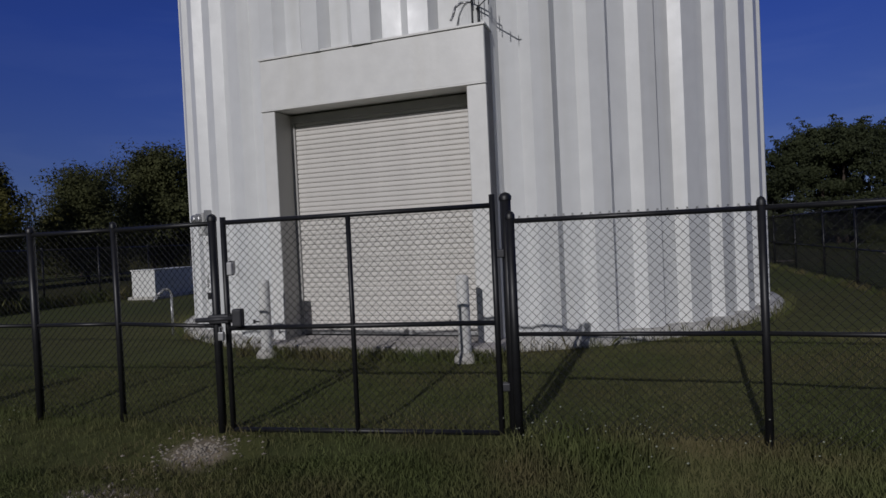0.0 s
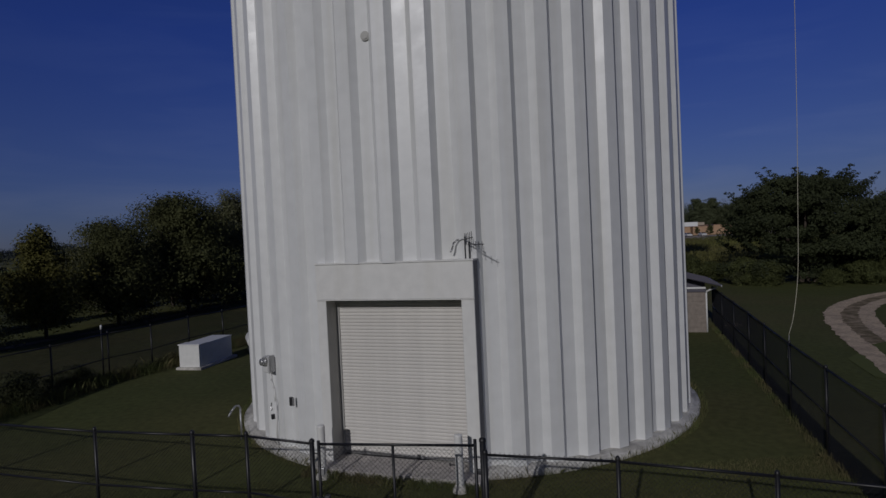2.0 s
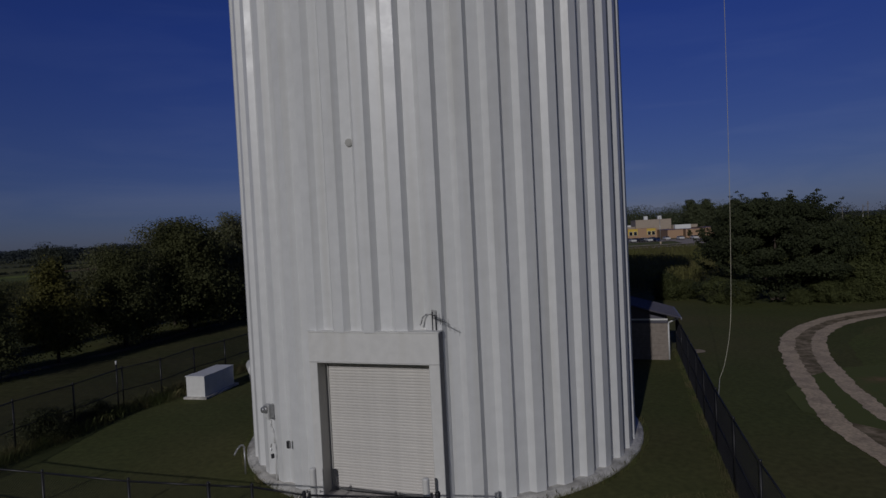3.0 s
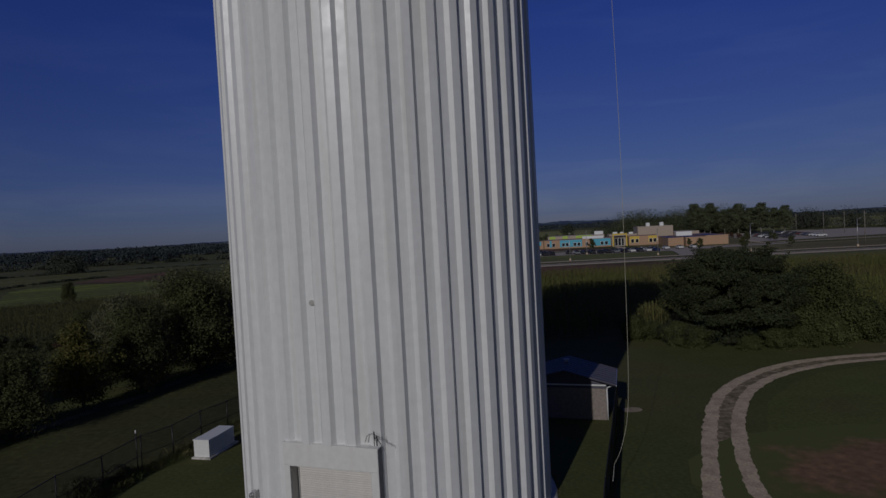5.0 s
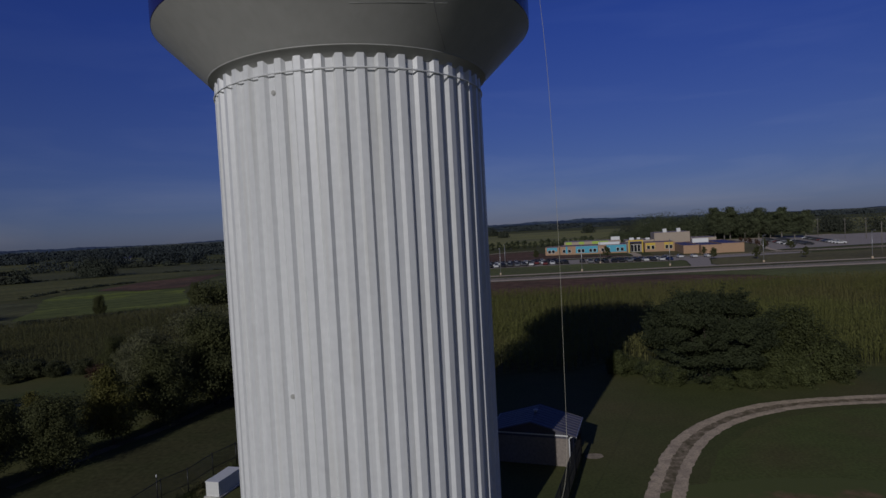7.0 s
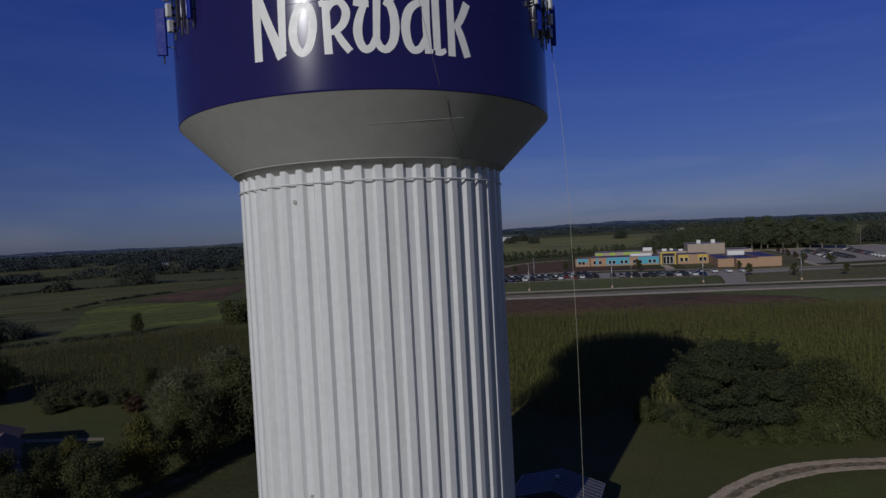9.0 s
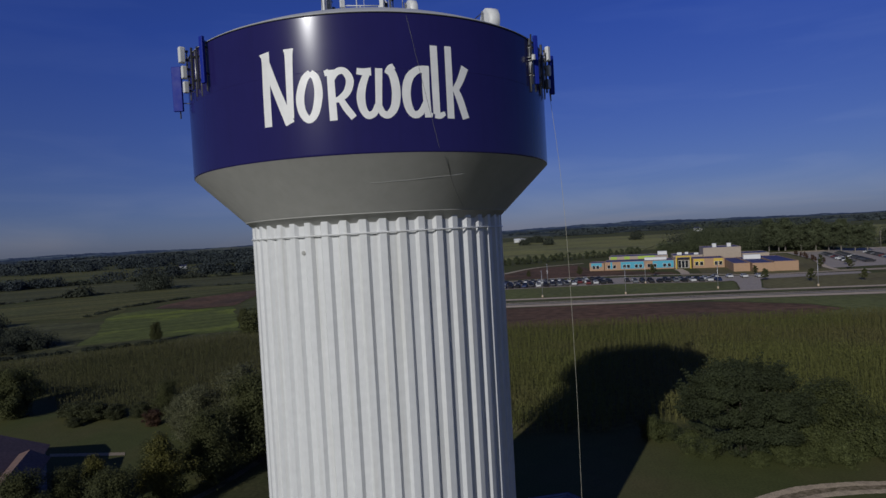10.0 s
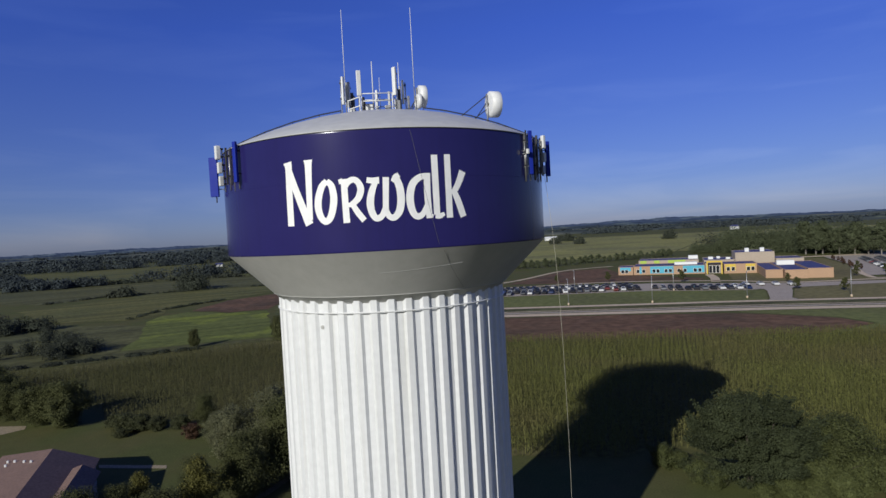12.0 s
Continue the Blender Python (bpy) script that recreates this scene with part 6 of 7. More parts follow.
# ---- grass and weeds near the fence ----
def grass(name, x0, x1, y0, y1, count, h0, h1, seed, mat, label, keep=None):
    rnd = np.random.default_rng(seed)
    x, y = rnd.uniform(x0, x1, count), rnd.uniform(y0, y1, count)
    if keep is not None:
        ok = keep(x, y)
        x, y = x[ok], y[ok]
    n = len(x)
    h = rnd.uniform(h0, h1, n)[:, None]
    a = rnd.uniform(0, 2 * math.pi, n)
    w = np.stack([np.cos(a), np.sin(a), 0 * a], 1) * np.minimum(0.003 + 0.011 * h, 0.0052)
    lean = rnd.normal(0, 0.35, (n, 3)) * h
    lean[:, 2] = 0
    b = np.stack([x, y, lie(x, y)], 1)
    up = np.array((0, 0, 1.0)) * h
    v = np.stack([b - w, b + w, b + up * 0.6 + lean * 0.35 + w * 0.7, b + up + lean, b + up * 0.6 + lean * 0.35 - w * 0.7], 1).reshape(-1, 3)
    f = np.arange(n * 5).reshape(-1, 5)
    mesh = bpy.data.meshes.new(name)
    mesh.from_pydata(v.tolist(), [], f.tolist())
    mesh.materials.append(mat)
    return tagged(new(name, mesh), label, "grass", kind="stuff")


def off_slab(x, y):
    return (np.hypot(x - AX, y - AY) > 6.70) & (np.hypot((x + 2.12) / 0.40, (y - 4.86) / 0.46) > 0.1 + 1.1 * np.random.default_rng(9).random(len(x)))


grass("grass", -9, 9, 1.8, 8.4, 90000, 0.02, 0.065, 51, BLADES, "short mown grass blades in the yard", off_slab)
grass("grass", -4.6, 6.4, 2.6, 4.6, 60000, 0.025, 0.075, 52, BLADES, "longer rough grass outside the gate", off_slab)


def by_fence(x, y):
    line = np.where(x > 0.5, 4.90 - 0.30 * (x - 0.5), np.where(x > -2, 4.98 - 0.17 * x, 5.33 - 0.34 * (x + 2)))
    return np.abs(y - line) < 0.28 * np.random.default_rng(3).random(len(x)) + 0.05


grass("weeds", -8, 6.3, 2.5, 8.0, 30000, 0.04, 0.14, 53, BLADES, "tall weeds growing along the fence foot", by_fence)


def ring_edge(x, y):
    d = np.hypot(x - AX, y - AY)
    return (d > 6.68) & (d < 6.92)


grass("weeds", -7, 8.5, 7, 22, 90000, 0.06, 0.24, 54, BLADES, "ragged grass against the footing", ring_edge)


def along(points, reach, seed):
    """True for places within a ragged reach of a plan line."""
    def keep(x, y):
        near = np.full(x.shape, 1e9)
        for (ax, ay), (bx, by) in zip(points, points[1:]):
            f = np.clip(((x - ax) * (bx - ax) + (y - ay) * (by - ay)) / ((bx - ax) ** 2 + (by - ay) ** 2), 0, 1)
            near = np.minimum(near, np.hypot(x - ax - f * (bx - ax), y - ay - f * (by - ay)))
        return near < reach * np.random.default_rng(seed).random(len(x)) ** 1.5
    return keep


grass("weeds", -14.8, -8.5, 10, 29, 150000, 0.10, 0.55, 56, BLADES, "rank grass and weeds grown into the fence", along([(-14.1, 11.6), (-13.95, 13.9), (-13.2, 16.0), (-12.75, 18.6), (-11.85, 20.1), (-11.35, 22.5), (-10.5, 24.3), (-9.6, 27.0)], 0.75, 31))
grass("weeds", 6.0, 13.5, 2.5, 25, 160000, 0.05, 0.20, 57, BLADES, "ragged grass along the foot of the fence", along([(6.35, 2.75), (7.95, 8.35), (9.65, 13.7), (11.35, 18.9), (13.15, 24.5)], 0.3, 32))


A, B = PORTAL @ Vector((-0.15, -0.50, 0)), PORTAL @ Vector((3.75, -0.50, 0))
grass("weeds", -3.2, 1.4, 7.0, 9.4, 60000, 0.06, 0.21, 58, BLADES, "ragged grass grown over the apron's edge", along([(A.x, A.y), (B.x, B.y)], 0.16, 33))


def clump_edge(x, y):
    return np.hypot(x - 1.0, y - 4.45) < 0.6


grass("weeds", 0.2, 1.8, 3.8, 5.2, 1800, 0.05, 0.20, 55, BLADES, "bushy weeds at the gate post", clump_edge)
rnd = random.Random(8)
verts, faces = [], []
for k in range(520):
    a, r = rnd.uniform(0, 2 * math.pi), abs(rnd.gauss(0, 0.5))
    if k % 3:
        x, y = -2.12 + 0.46 * r * math.cos(a), 4.86 + 0.58 * r * math.sin(a)
    else:
        x, y = -2.45 + 0.5 * r * math.cos(a), 4.0 + 0.4 * r * math.sin(a)
    s = rnd.uniform(0.008, 0.022)
    n = len(verts)
    verts += [(x + s * dx * rnd.uniform(0.7, 1.3), y + s * dy * rnd.uniform(0.7, 1.3), -0.078 + s * dz * rnd.uniform(0.5, 0.9)) for dx, dy, dz in ((1, 0, 0.3), (0.3, 0.9, 0.3), (-0.9, 0.5, 0.3), (-0.7, -0.7, 0.3), (0.4, -0.9, 0.3), (0, 0, 1.2))]
    faces += [(n + i, n + (i + 1) % 5, n + 5) for i in range(5)]
mesh = bpy.data.meshes.new("pebbles")
mesh.from_pydata(verts, [], faces)
mesh.materials.append(PEBBLE)
tagged(new("pebbles", mesh), "pale stones scattered on the bare patch", "gravel", kind="stuff")
rnd = random.Random(5)
bm = bmesh.new()
for k in range(90):
    cx, cy, sp = rnd.choice(((0.9, 4.5, 0.6), (0.9, 4.5, 0.6), (1.3, 4.2, 0.6), (-4.5, 5.6, 0.4), (2.2, 4.0, 0.7), (1.5, 4.3, 0.5), (2.9, 3.8, 0.5)))
    x, y, z = cx + rnd.gauss(0, sp * 0.5), cy + rnd.gauss(0, sp * 0.4), rnd.uniform(0.0, 0.2)
    s = rnd.uniform(0.005, 0.011)
    vs = [bm.verts.new((x + dx * s, y + dy * s, z + dz * s)) for dx, dy, dz in ((1, 0, 0), (-1, 0, 0), (0, 1, 0), (0, -1, 0), (0, 0, 0.8), (0, 0, -0.8))]
    for q in ((0, 2, 4), (2, 1, 4), (1, 3, 4), (3, 0, 4), (2, 0, 5), (1, 2, 5), (3, 1, 5), (0, 3, 5)):
        bm.faces.new([vs[i] for i in q])
tagged(part("weed_flowers", bm, WEED_FLOWER), "tiny pale seed heads on the weeds", "flowers", kind="stuff")

# ---- the shed behind the tower: its gable faces the gate, the ridge runs away from it ----
shed = thing("shed", "small tan sided shed with a blue-grey metal gable roof", "shed", pose(12.0, 22.75, 0, 0, 0, -17))
W, D, H, RIDGE, OVER = 4.6, 2.8, 2.05, 3.0, 0.58
bm = bmesh.new()
box(bm, -W, 0, 0, D, -0.05, H)
part("wall", bm, SHED_BRICK, shed)
PITCH_Z = 0.28
for y0, y1 in ((-0.02, 0.1), (D - 0.1, D + 0.02)):
    bm = bmesh.new()
    a = [bm.verts.new(q) for q in ((-W, y0, H + 0.002), (0, y0, H + 0.002), (0, y0, RIDGE - 0.075 - W / 2 * PITCH_Z), (-W / 2, y0, RIDGE - 0.075), (-W, y0, RIDGE - 0.075 - W / 2 * PITCH_Z))]
    b = [bm.verts.new((v.co.x, y1, v.co.z)) for v in a]
    bm.faces.new(a)
    bm.faces.new(b[::-1])
    for i in range(5):
        bm.faces.new((a[i], a[(i + 1) % 5], b[(i + 1) % 5], b[i]))
    bmesh.ops.recalc_face_normals(bm, faces=bm.faces[:])
    part("gable", bm, SHED_ROOF, shed, "blue-grey metal gable cladding")
for side in (-1, 1):
    bm = bmesh.new()
    xe, xr = -W / 2 + side * (W / 2 + OVER), -W / 2
    ze, zr = RIDGE - 0.06 - (W / 2 + OVER) * PITCH_Z, RIDGE - 0.06
    v = [bm.verts.new(q) for q in ((xe, -0.6, ze), (xr, -0.6, zr), (xr, D + 0.5, zr), (xe, D + 0.5, ze), (xe, -0.6, ze + 0.07), (xr, -0.6, zr + 0.07), (xr, D + 0.5, zr + 0.07), (xe, D + 0.5, ze + 0.07))]
    for f in ((0, 1, 2, 3), (7, 6, 5, 4), (0, 4, 5, 1), (1, 5, 6, 2), (2, 6, 7, 3), (3, 7, 4, 0)):
        bm.faces.new([v[i] for i in f])
    bmesh.ops.recalc_face_normals(bm, faces=bm.faces[:])
    slope = part("roof", bm, SHED_ROOF, shed, "blue-grey metal roof slope")
    for k in range(9):
        y = -0.55 + k * (D + 1.0) / 8
        bm = bmesh.new()
        q = [bm.verts.new(c) for c in ((xe, y - 0.02, ze + 0.072), (xr, y - 0.02, zr + 0.072), (xr, y + 0.02, zr + 0.072), (xe, y + 0.02, ze + 0.072), (xe, y, ze + 0.1), (xr, y, zr + 0.1))]
        for f in ((0, 1, 5, 4), (3, 4, 5, 2), (0, 4, 3), (1, 2, 5)):
            bm.faces.new([q[i] for i in f])
        bmesh.ops.recalc_face_normals(bm, faces=bm.faces[:])
        part("seam", bm, SHED_ROOF, slope)
    bm = bmesh.new()
    box(bm, xe - 0.05 if side < 0 else xe + 0.002, xe - 0.002 if side < 0 else xe + 0.05, -0.62, D + 0.5, ze - 0.02, ze + 0.07, bevel=0.01)
    part("gutter", bm, STEEL, shed)
    bm = bmesh.new()
    tube(bm, (xe, -0.61, ze + 0.03), (xr, -0.61, zr + 0.03), 0.022, 8)
    part("rake_trim", bm, SHED_ROOF, shed)
bm = bmesh.new()
box(bm, -W - 0.04, 0.04, -0.06, -0.024, H - 0.2, H + 0.02, bevel=0.008)
part("fascia", bm, SHED_ROOF, shed)
bm = bmesh.new()
box(bm, -W - 0.02, 0.02, -0.09, -0.062, H - 0.05, H + 0.03, bevel=0.006)
part("trim_board", bm, ANT_WHITE, shed)
bm = bmesh.new()
tube(bm, (0.06, 0.1, 0), (0.06, 0.1, H - 0.2), 0.04, 8)
tube(bm, (0.06, 0.1, H - 0.2), (OVER - 0.06, 0.1, H + 0.02), 0.04, 8)
part("downpipe", bm, ANT_WHITE, shed)
for k in range(9):
    bm = bmesh.new()
    box(bm, -W - 0.012, 0.012, -0.016, -0.001, 0.03 + k * 0.2, 0.215 + k * 0.2)
    part("siding_board", bm, SHED_BRICK, shed)
bm = bmesh.new()
box(bm, 0.002, 0.03, 0.8, 1.7, 0.05, 1.95)
part("door", bm, SHED_ROOF, shed)
bm = bmesh.new()
tube(bm, (-W / 2, 1.43, RIDGE - 0.02), (-W / 2, 1.43, RIDGE + 0.16), 0.11, 14)
revolve(bm, [(0.17, RIDGE + 0.16), (0.16, RIDGE + 0.2), (0, RIDGE + 0.26)], 14, (-W / 2, 1.43))
part("ridge_vent", bm, STEEL, shed)

# ---- houses ----
def house(x, y, turn, length, half, eave, ridge, label, skew=0.0, short=None):
    """A gabled house; its ridge runs along local y towards -y."""
    t = thing("house", label, "house", pose(x, y, 0, 0, 0, turn))
    right = short or half
    bm = bmesh.new()
    box(bm, -half + 0.4, right - 0.4, -length + 0.3, -0.3, 0, eave)
    part("wall", bm, SIDING, t)
    for y0 in (-0.32, -length + 0.32):
        bm = bmesh.new()
        a = [bm.verts.new(p) for p in ((-half + 0.4, y0, eave - 0.01), (right - 0.4, y0, eave - 0.01), (0, y0, ridge - 0.18))]
        b = [bm.verts.new((v.co.x, v.co.y + 0.12 * (1 if y0 < -1 else -1), v.co.z)) for v in a]
        bm.faces.new(a)
        bm.faces.new(b[::-1])
        for i in range(3):
            bm.faces.new((a[i], a[(i + 1) % 3], b[(i + 1) % 3], b[i]))
        bmesh.ops.recalc_face_normals(bm, faces=bm.faces[:])
        part("gable", bm, SIDING, t)
    for s in (-1, 1):
        bm = bmesh.new()
        n = 1
        half_s = right if s > 0 else half
        for k in range(n):
            f0, f1 = k / n, (k + 1) / n
            za, zb = eave - 0.12 + (ridge - eave + 0.12) * f0, eave - 0.12 + (ridge - eave + 0.12) * f1
            xa, xb = s * half_s * (1 - f0), s * half_s * (1 - f1)
            ya, yb = (skew * (1 - f0), skew * (1 - f1)) if s < 0 else (0, 0)
            q = [bm.verts.new(p) for p in ((xa, -length, za + 0.012), (xa, ya, za + 0.012), (xb, yb, zb + 0.012), (xb, -length, zb + 0.012), (xa, -length, za - 0.06), (xa, ya, za - 0.06), (xb, yb, zb - 0.06), (xb, -length, zb - 0.06))]
            for f in ((0, 1, 2, 3), (4, 5, 6, 7), (0, 1, 5, 4), (2, 3, 7, 6), (0, 3, 7, 4), (1, 2, 6, 5)):
                bm.faces.new([q[i] for i in f])
        bmesh.ops.recalc_face_normals(bm, faces=bm.faces[:])
        part("roof", bm, SHINGLE, t, "brown shingled roof slope")
    return t


def roof_vents(t, places, half, eave, ridge):
    for x, y in places:
        z = eave + (ridge - eave) * (1 - abs(x) / half)
        bm = bmesh.new()
        box(bm, x - 0.11, x + 0.11, y - 0.11, y + 0.11, z - 0.05, z + 0.2, bevel=0.03)
        part("roof_vent", bm, ANT_WHITE, t)


h = house(-44.6, 36.4, 31.7, 15.0, 6.6, 2.8, 4.6, "house with a brown shingle roof behind trees", 7.0, 4.4)
roof_vents(h, [(-4.69, 1.91), (-3.77, 0.86), (-2.44, -0.99), (-1.48, -2.29), (-4.51, 0.44)], 6.6, 2.8, 4.6)
h = house(-38.8, 34.0, 29.5, 11.0, 2.4, 3.0, 3.9, "low brown-roofed wing beside the house", 1.6, 1.6)
roof_vents(h, [(-2.1, -0.25), (-1.75, -0.75), (-1.4, -1.3)], 2.4, 3.0, 3.9)
sheet("footpath", [(-45.0, 43.2), (-36.0, 43.4), (-35.4, 42.5), (-44.2, 42.3)], 0.03, SANDY, "pale concrete footpath beside the house", "path")
sheet("footpath", [(-84, 52), (-69.6, 53.2), (-68, 55.6), (-69.2, 57), (-84, 56)], 0.03, SANDY, "pale sandy lane behind the houses", "path")

# ---- the school ----
school = thing("school", "low brick school with cyan and yellow panels", "school", pose(44.5, 275, 0, 0, 0, -12))


def block(x0, x1, y0, y1, h, wall_mat, roof_mat=None, wall_label=""):
    bm = bmesh.new()
    box(bm, x0, x1, y0, y1, 0, h)
    w = part("wall", bm, wall_mat, school, wall_label)
    bm = bmesh.new()
    box(bm, x0 + 0.25, x1 - 0.25, y0 + 0.25, y1 - 0.25, h + 0.005, h + 0.06)
    part("roof", bm, roof_mat or SCHOOL_ROOF, school, "dark blue-grey flat roofing")
    for a in ((x0 - 0.06, x1 + 0.06, y0 - 0.06, y0 + 0.24), (x0 - 0.06, x1 + 0.06, y1 - 0.24, y1 + 0.06), (x0 - 0.06, x0 + 0.24, y0 + 0.241, y1 - 0.241), (x1 - 0.24, x1 + 0.06, y0 + 0.241, y1 - 0.241)):
        bm = bmesh.new()
        box(bm, *a, h + 0.002, h + 0.16)
        part("parapet", bm, wall_mat, school)
    return w


def facade(x0, x1, y, z0, z1, mat, label):
    bm = bmesh.new()
    box(bm, x0, x1, y - 0.10, y - 0.004, z0, z1)
    part("panel", bm, mat, school, label)


def school_window(x0, x1, y, z0, z1):
    bm = bmesh.new()
    box(bm, x0 - 0.1, x1 + 0.1, y - 0.19, y - 0.104, z0 - 0.1, z1 + 0.1)
    w = part("window", bm, ANT_WHITE, school)
    bm = bmesh.new()
    box(bm, x0, x1, y - 0.22, y - 0.194, z0, z1)
    part("pane", bm, GLASS, w)


block(-0.4, 6.4, 0, 12, 3.7, BRICK)
block(6.7, 38, 0, 17.6, 3.9, BRICK)
facade(0.4, 5.4, 0, 1.9, 3.7, CYAN, "cyan facade panel")
facade(14.2, 24.6, 0, 0.6, 3.9, CYAN, "cyan facade panel")
facade(28.6, 37.8, 0, 0.6, 3.9, CYAN, "cyan facade panel")
facade(9.4, 10.3, 0, 0.6, 3.9, CYAN, "cyan facade panel")
for x in (1.0, 2.8, 8.0, 10.6, 15.2, 17.0, 20.6, 22.5, 26.2, 28.9, 33.2, 35.2):
    school_window(x, x + 1.3, 0, 1.0, 2.5)
block(8, 36, 18, 34, 5.4, TAN)
facade(8.8, 11.8, 18, 4.1, 5.5, LIME, "lime green facade panel")
facade(15.4, 18.0, 18, 4.1, 5.5, LIME, "lime green facade panel")
facade(22, 30, 18, 4.1, 5.5, LIME, "lime green facade panel")
block(38.3, 51.7, 16, 36, 5.0, TAN)
# entrance
for x in (38.6, 44.6):
    bm = bmesh.new()
    box(bm, x, x + 0.55, -3.0, -2.4, 0, 5.2)
    part("portal_post", bm, YELLOW, school, "yellow entrance portal")
bm = bmesh.new()
box(bm, 38.6, 45.15, -3.0, -1.0, 5.202, 5.9)
part("portal_beam", bm, YELLOW, school, "yellow entrance portal")
block(38.3, 45.6, 0.2, 14, 4.4, TAN)
for x in (39.8, 41.3, 42.8):
    school_window(x, x + 1.2, 0.2, 0.3, 3.6)
block(45.9, 59.1, -2, 14, 4.2, BRICK)
facade(46.4, 50.6, -2, 1.2, 4.2, YELLOW, "yellow facade panel")
facade(54.6, 58.4, -2, 1.2, 4.2, YELLOW, "yellow facade panel")
for x in (46.9, 48.9, 55.0, 56.8):
    school_window(x, x + 1.3, -2, 1.3, 2.9)
block(59.4, 65.5, -27, 12, 3.3, BRICK)
block(65.8, 73.6, -30.5, 12, 3.4, BRICK)
block(73.9, 82.4, -29, 12, 3.7, BRICK)
block(52, 68.5, 16, 36, 8.2, TAN)
block(68.8, 80, 14, 30, 5.0, TAN)
for x, y, z, w, d, hh in ((25, 6, 3.96, 10, 3, 1.2), (31.5, 24, 5.46, 4.4, 3, 1.7), (66.5, -4, 3.46, 6.8, 3, 1.9), (56.5, 20, 8.26, 1.8, 1.8, 1.8), (63, 20, 8.26, 1.8, 1.8, 1.8), (40.5, 22, 5.06, 2.2, 2, 1.2), (44.5, 27, 5.06, 1.6, 1.6, 1.0), (48.2, 20, 5.06, 2.0, 1.6, 0.9)):
    bm = bmesh.new()
    box(bm, x, x + w, y, y + d, z, z + hh, bevel=0.08)
    part("rooftop_unit", bm, ANT_WHITE, school, "white rooftop air unit")

# ---- cars ----
def make_car(paint, label):
    t = thing("car", label, "car", group="parked cars")
    bm = bmesh.new()
    prof = ((-2.2, 0.32), (-2.25, 0.62), (-2.1, 0.86), (-1.35, 0.95), (-0.75, 1.36), (0.75, 1.40), (1.45, 1.0), (2.2, 0.9), (2.28, 0.6), (2.2, 0.32))
    sides = []
    for s in (-1, 1):
        sides.append([bm.verts.new((x, s * (0.88 if z < 1.0 else 0.68), z)) for x, z in prof])
    n = len(prof)
    for k in range(n):
        bm.faces.new((sides[0][k], sides[0][(k + 1) % n], sides[1][(k + 1) % n], sides[1][k]))
    bm.faces.new(sides[0])
    bm.faces.new(sides[1][::-1])
    bmesh.ops.recalc_face_normals(bm, faces=bm.faces[:])
    part("body", bm, paint, t)
    for x0, z0, x1, z1 in ((-1.30, 1.0, -0.80, 1.34), (1.40, 1.05, 0.80, 1.38)):
        bm = bmesh.new()
        o = 0.02 if x0 > 0 else -0.02
        q = [bm.verts.new(p) for p in ((x0 + o, -0.7, z0 + 0.02), (x0 + o, 0.7, z0 + 0.02), (x1 + o, 0.62, z1 + 0.02), (x1 + o, -0.62, z1 + 0.02))]
        bm.faces.new(q)
        part("windscreen", bm, GLASS, t)
    for s in (-1, 1):
        bm = bmesh.new()
        q = [bm.verts.new(p) for p in ((-1.1, s * 0.875, 1.0), (1.15, s * 0.86, 1.02), (0.68, s * 0.70, 1.34), (-0.7, s * 0.70, 1.31))]
        bm.faces.new(q)
        part("side_window", bm, GLASS, t)
        for x in (-1.4, 1.4):
            bm = bmesh.new()
            tube(bm, (x, s * 0.72, 0.32), (x, s * 0.92, 0.32), 0.32, 10)
            part("wheel", bm, TYRE, t)
    return t


names = ("black parked car in the school car park", "dark grey parked car in the school car park", "white parked car in the school car park", "silver-grey parked car in the school car park", "dark red parked car in the school car park", "dark blue parked car in the school car park")
fleet = [make_car(p, l) for p, l in zip(CAR_PAINTS, names)]
spots = []
rnd = random.Random(12)
for x0, x1, y0, y1, chance in ((-50, 46, 203.5, 210.5, 0.97), (-50, 46, 208.8, 215.8, 0.95), (-50, 45, 215.5, 221.6, 0.93), (-30, 44, 222.3, 226.4, 0.88), (52, 82, 207.2, 200.9, 0.97), (50, 82, 213.0, 206.6, 0.95)):
    n = int((x1 - x0) / 2.6)
    for k in range(n):
        if rnd.random() < chance:
            f = k / n
            spots.append((x0 + (x1 - x0) * f, y0 + (y1 - y0) * f, 84 + rnd.choice((0, 180)) + rnd.uniform(-2, 2)))
for k in range(4):
    spots.append((82.0 + 4.6 * k, 213.0 - 1.5 * k, 264))
for k in range(13):
    spots.append((152 + 1.6 * k, 256 + 5.0 * k, 340))
    spots.append((158.5 + 1.6 * k, 254 + 5.0 * k, 340))
    spots.append((170 + 1.6 * k, 250 + 5.0 * k, 340))
first = set()
for k, (x, y, a) in enumerate(spots):
    c = rnd.choices(range(6), (9, 4, 4.5, 2, 0.4, 0.3))[0]
    if 81 < x < 97:
        c = 2
    if c not in first:
        first.add(c)
        fleet[c].matrix_basis = pose(x, y, 0.06, 0, 0, a)
    else:
        copy_thing(fleet[c], pose(x, y, 0.06, 0, 0, a))
for c in range(6):
    if c not in first:
        fleet[c].matrix_basis = pose(20 + 3 * c, 206, 0.06, 0, 0, 84)

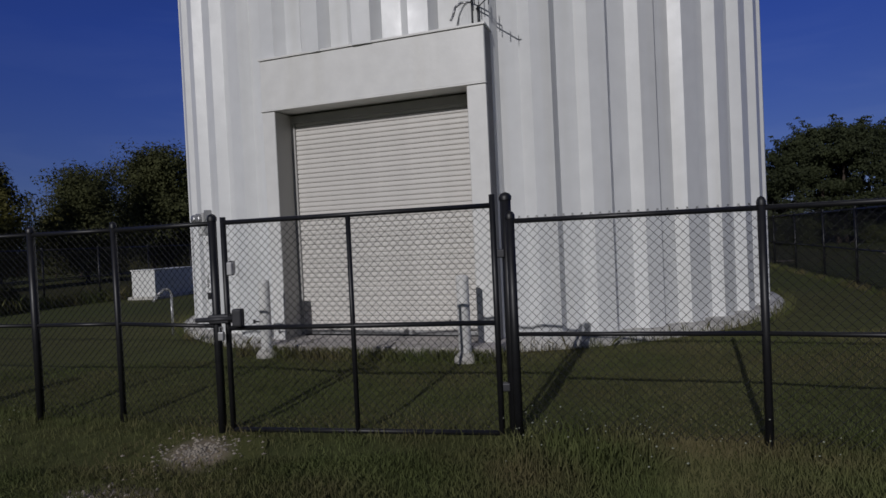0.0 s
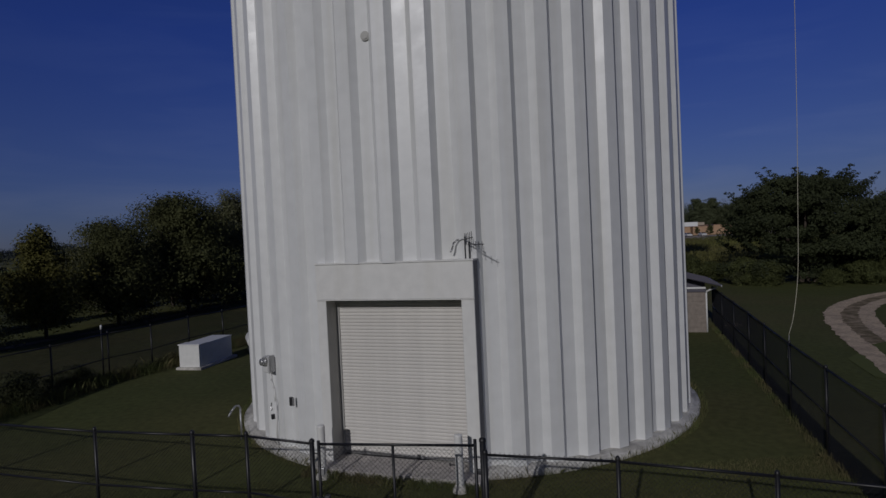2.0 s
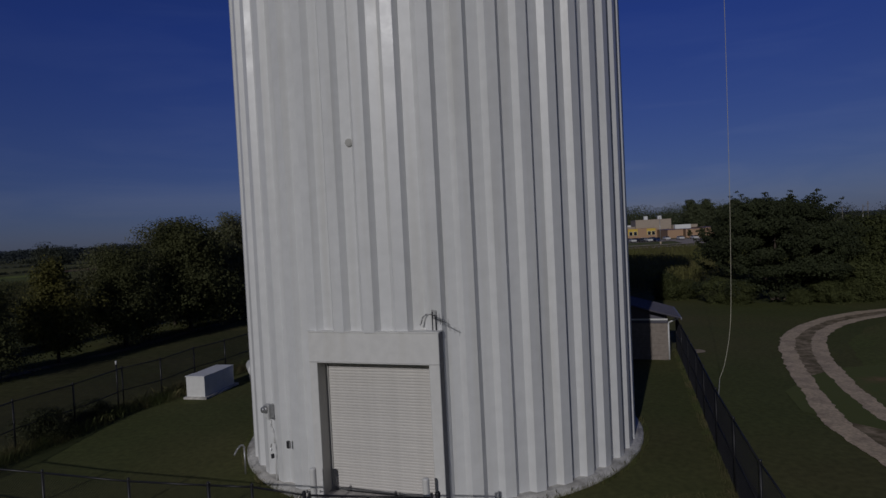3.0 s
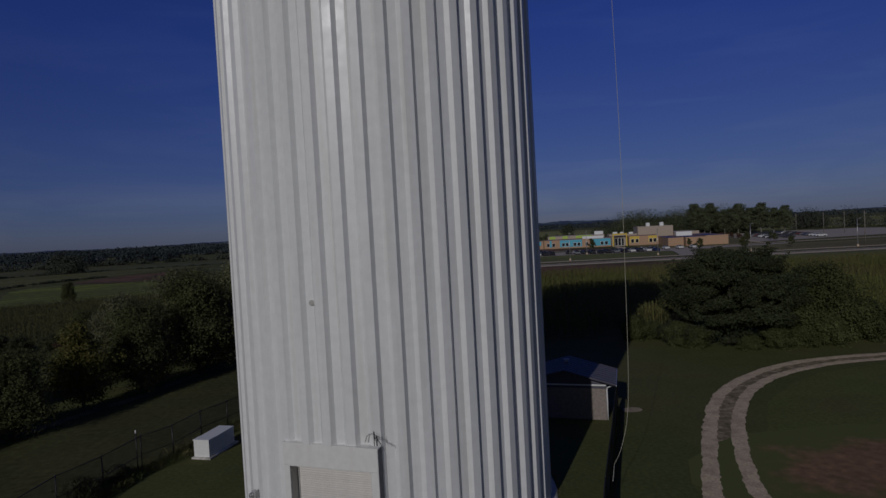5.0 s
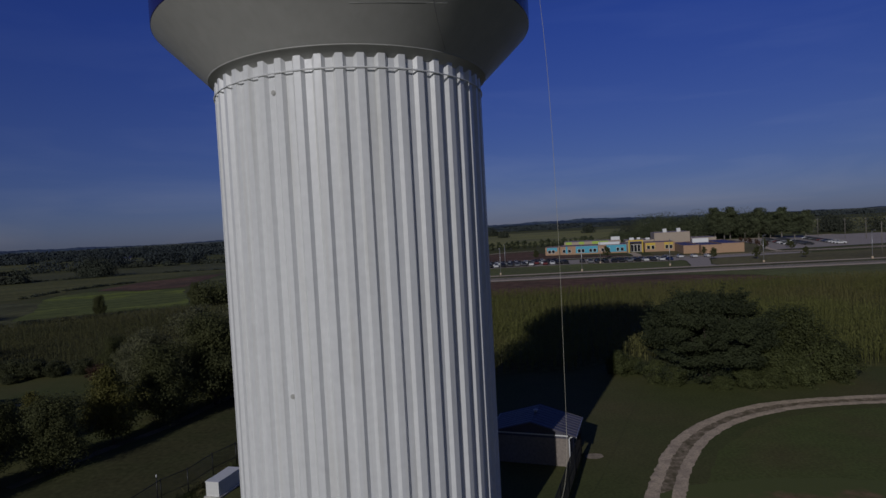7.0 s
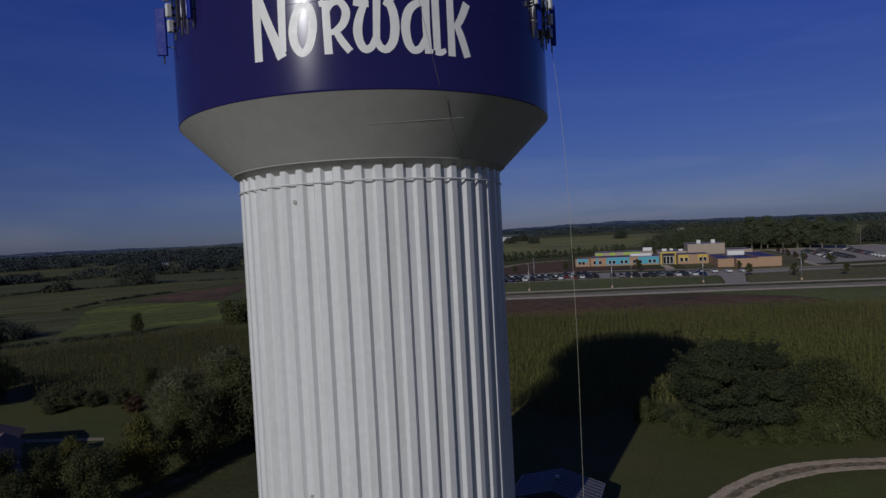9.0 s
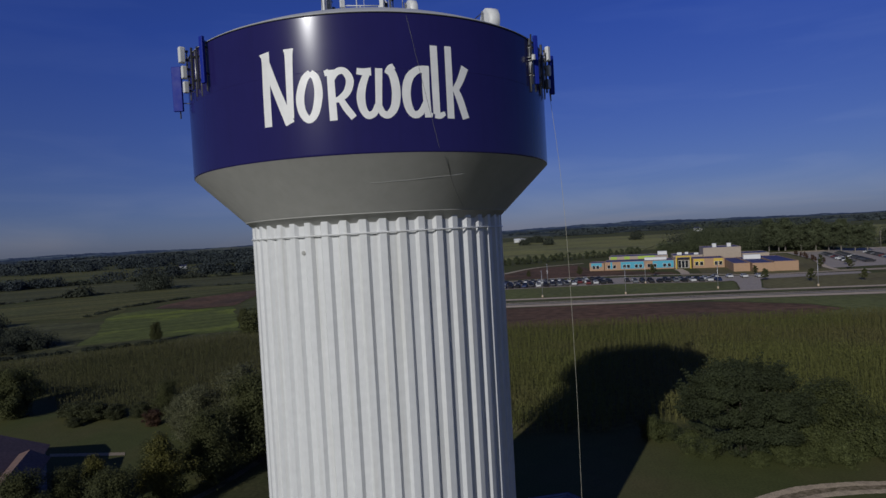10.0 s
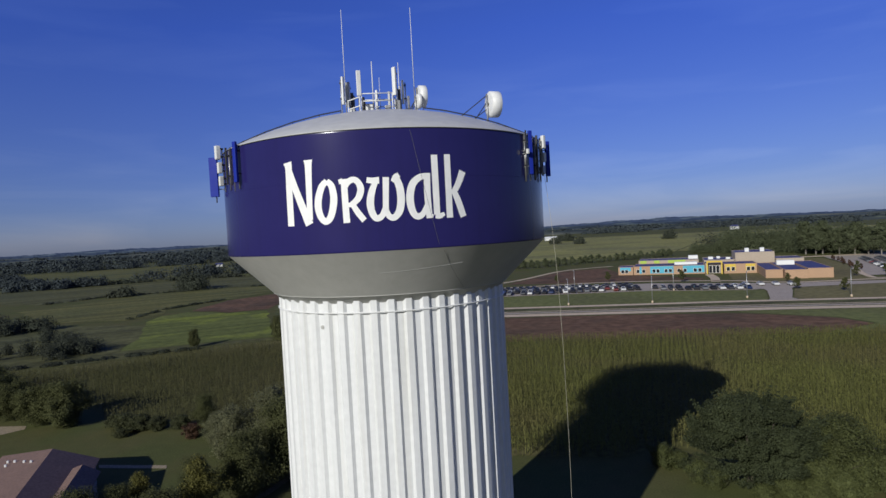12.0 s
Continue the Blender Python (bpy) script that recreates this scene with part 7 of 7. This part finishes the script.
# ---- lamp posts and poles ----
def street_lamp(x, y, h=8.5):
    t = thing("street_lamp", "grey steel street lamp with a single arm", "street lamp", pose(x, y, 0, 0, 0, -9), "street lamps")
    bm = bmesh.new()
    tube(bm, (0, 0, 0), (0, 0, h), 0.12, 8, 0.07)
    part("pole", bm, STEEL, t)
    bm = bmesh.new()
    tube(bm, (0, 0, h - 0.15), (0, -1.4, h + 0.1), 0.05, 6)
    part("arm", bm, STEEL, t)
    bm = bmesh.new()
    box(bm, -0.16, 0.16, -2.0, -1.4, h + 0.02, h + 0.18, bevel=0.03)
    part("lamp_head", bm, STEEL, t)
    bm = bmesh.new()
    tube(bm, (0, 0, 0), (0, 0, 0.7), 0.3, 10)
    part("footing", bm, ROAD, t)


for x, y in ((16.3, 174.0), (42.1, 173.0), (71.3, 177.5), (98.8, 173.0), (-12, 178), (128, 167), (55, 204.5), (20, 208), (160, 160)):
    street_lamp(x, y)


def utility_pole(x, y, h=10.5):
    t = thing("utility_pole", "weathered wooden utility pole with a crossarm", "utility pole", pose(x, y, 0, 0, 0, 35), "utility poles")
    bm = bmesh.new()
    tube(bm, (0, 0, 0), (0, 0, h), 0.17, 8, 0.11)
    part("pole", bm, BARK_PALE, t)
    bm = bmesh.new()
    box(bm, -1.2, 1.2, -0.06, 0.06, h - 0.8, h - 0.65)
    part("crossarm", bm, BARK_PALE, t)


for x, y in ((210, 335), (200.3, 279), (201, 266), (199.7, 294), (146, 189), (225, 240), (250, 215)):
    utility_pole(x, y)

# far farm buildings, a few pale specks among the fields
def barn(x, y, turn, w, d, hh, label):
    t = thing("farmhouse", label, "farmhouse", pose(x, y, 0, 0, 0, turn), "far farm buildings")
    bm = bmesh.new()
    box(bm, -w / 2, w / 2, -d / 2, d / 2, 0, hh)
    part("wall", bm, ANT_WHITE, t)
    bm = bmesh.new()
    v = [bm.verts.new(p) for p in ((-w / 2 - 0.3, -d / 2 - 0.3, hh + 0.01), (w / 2 + 0.3, -d / 2 - 0.3, hh + 0.01), (w / 2 + 0.3, d / 2 + 0.3, hh + 0.01), (-w / 2 - 0.3, d / 2 + 0.3, hh + 0.01), (-w / 2 - 0.3, 0, hh + d * 0.3), (w / 2 + 0.3, 0, hh + d * 0.3))]
    for f in ((0, 1, 5, 4), (3, 4, 5, 2), (0, 4, 3), (1, 2, 5), (0, 3, 2, 1)):
        bm.faces.new([v[i] for i in f])
    part("roof", bm, ANT_WHITE if w > 18 else SCHOOL_ROOF, t)


for x, y, a, w, d, hh, label in ((20, 1000, 10, 20, 9, 4, "long white farm shed among far fields"), (352, 1128, 20, 12, 9, 6, "white farmhouse on the far rise"), (-349, 581, 30, 7, 5, 3, "small pale farmhouse among dark trees"), (-600, 880, 0, 14, 9, 5, "small pale farmhouse among dark trees")):
    barn(x, y, a, w, d, hh, label)
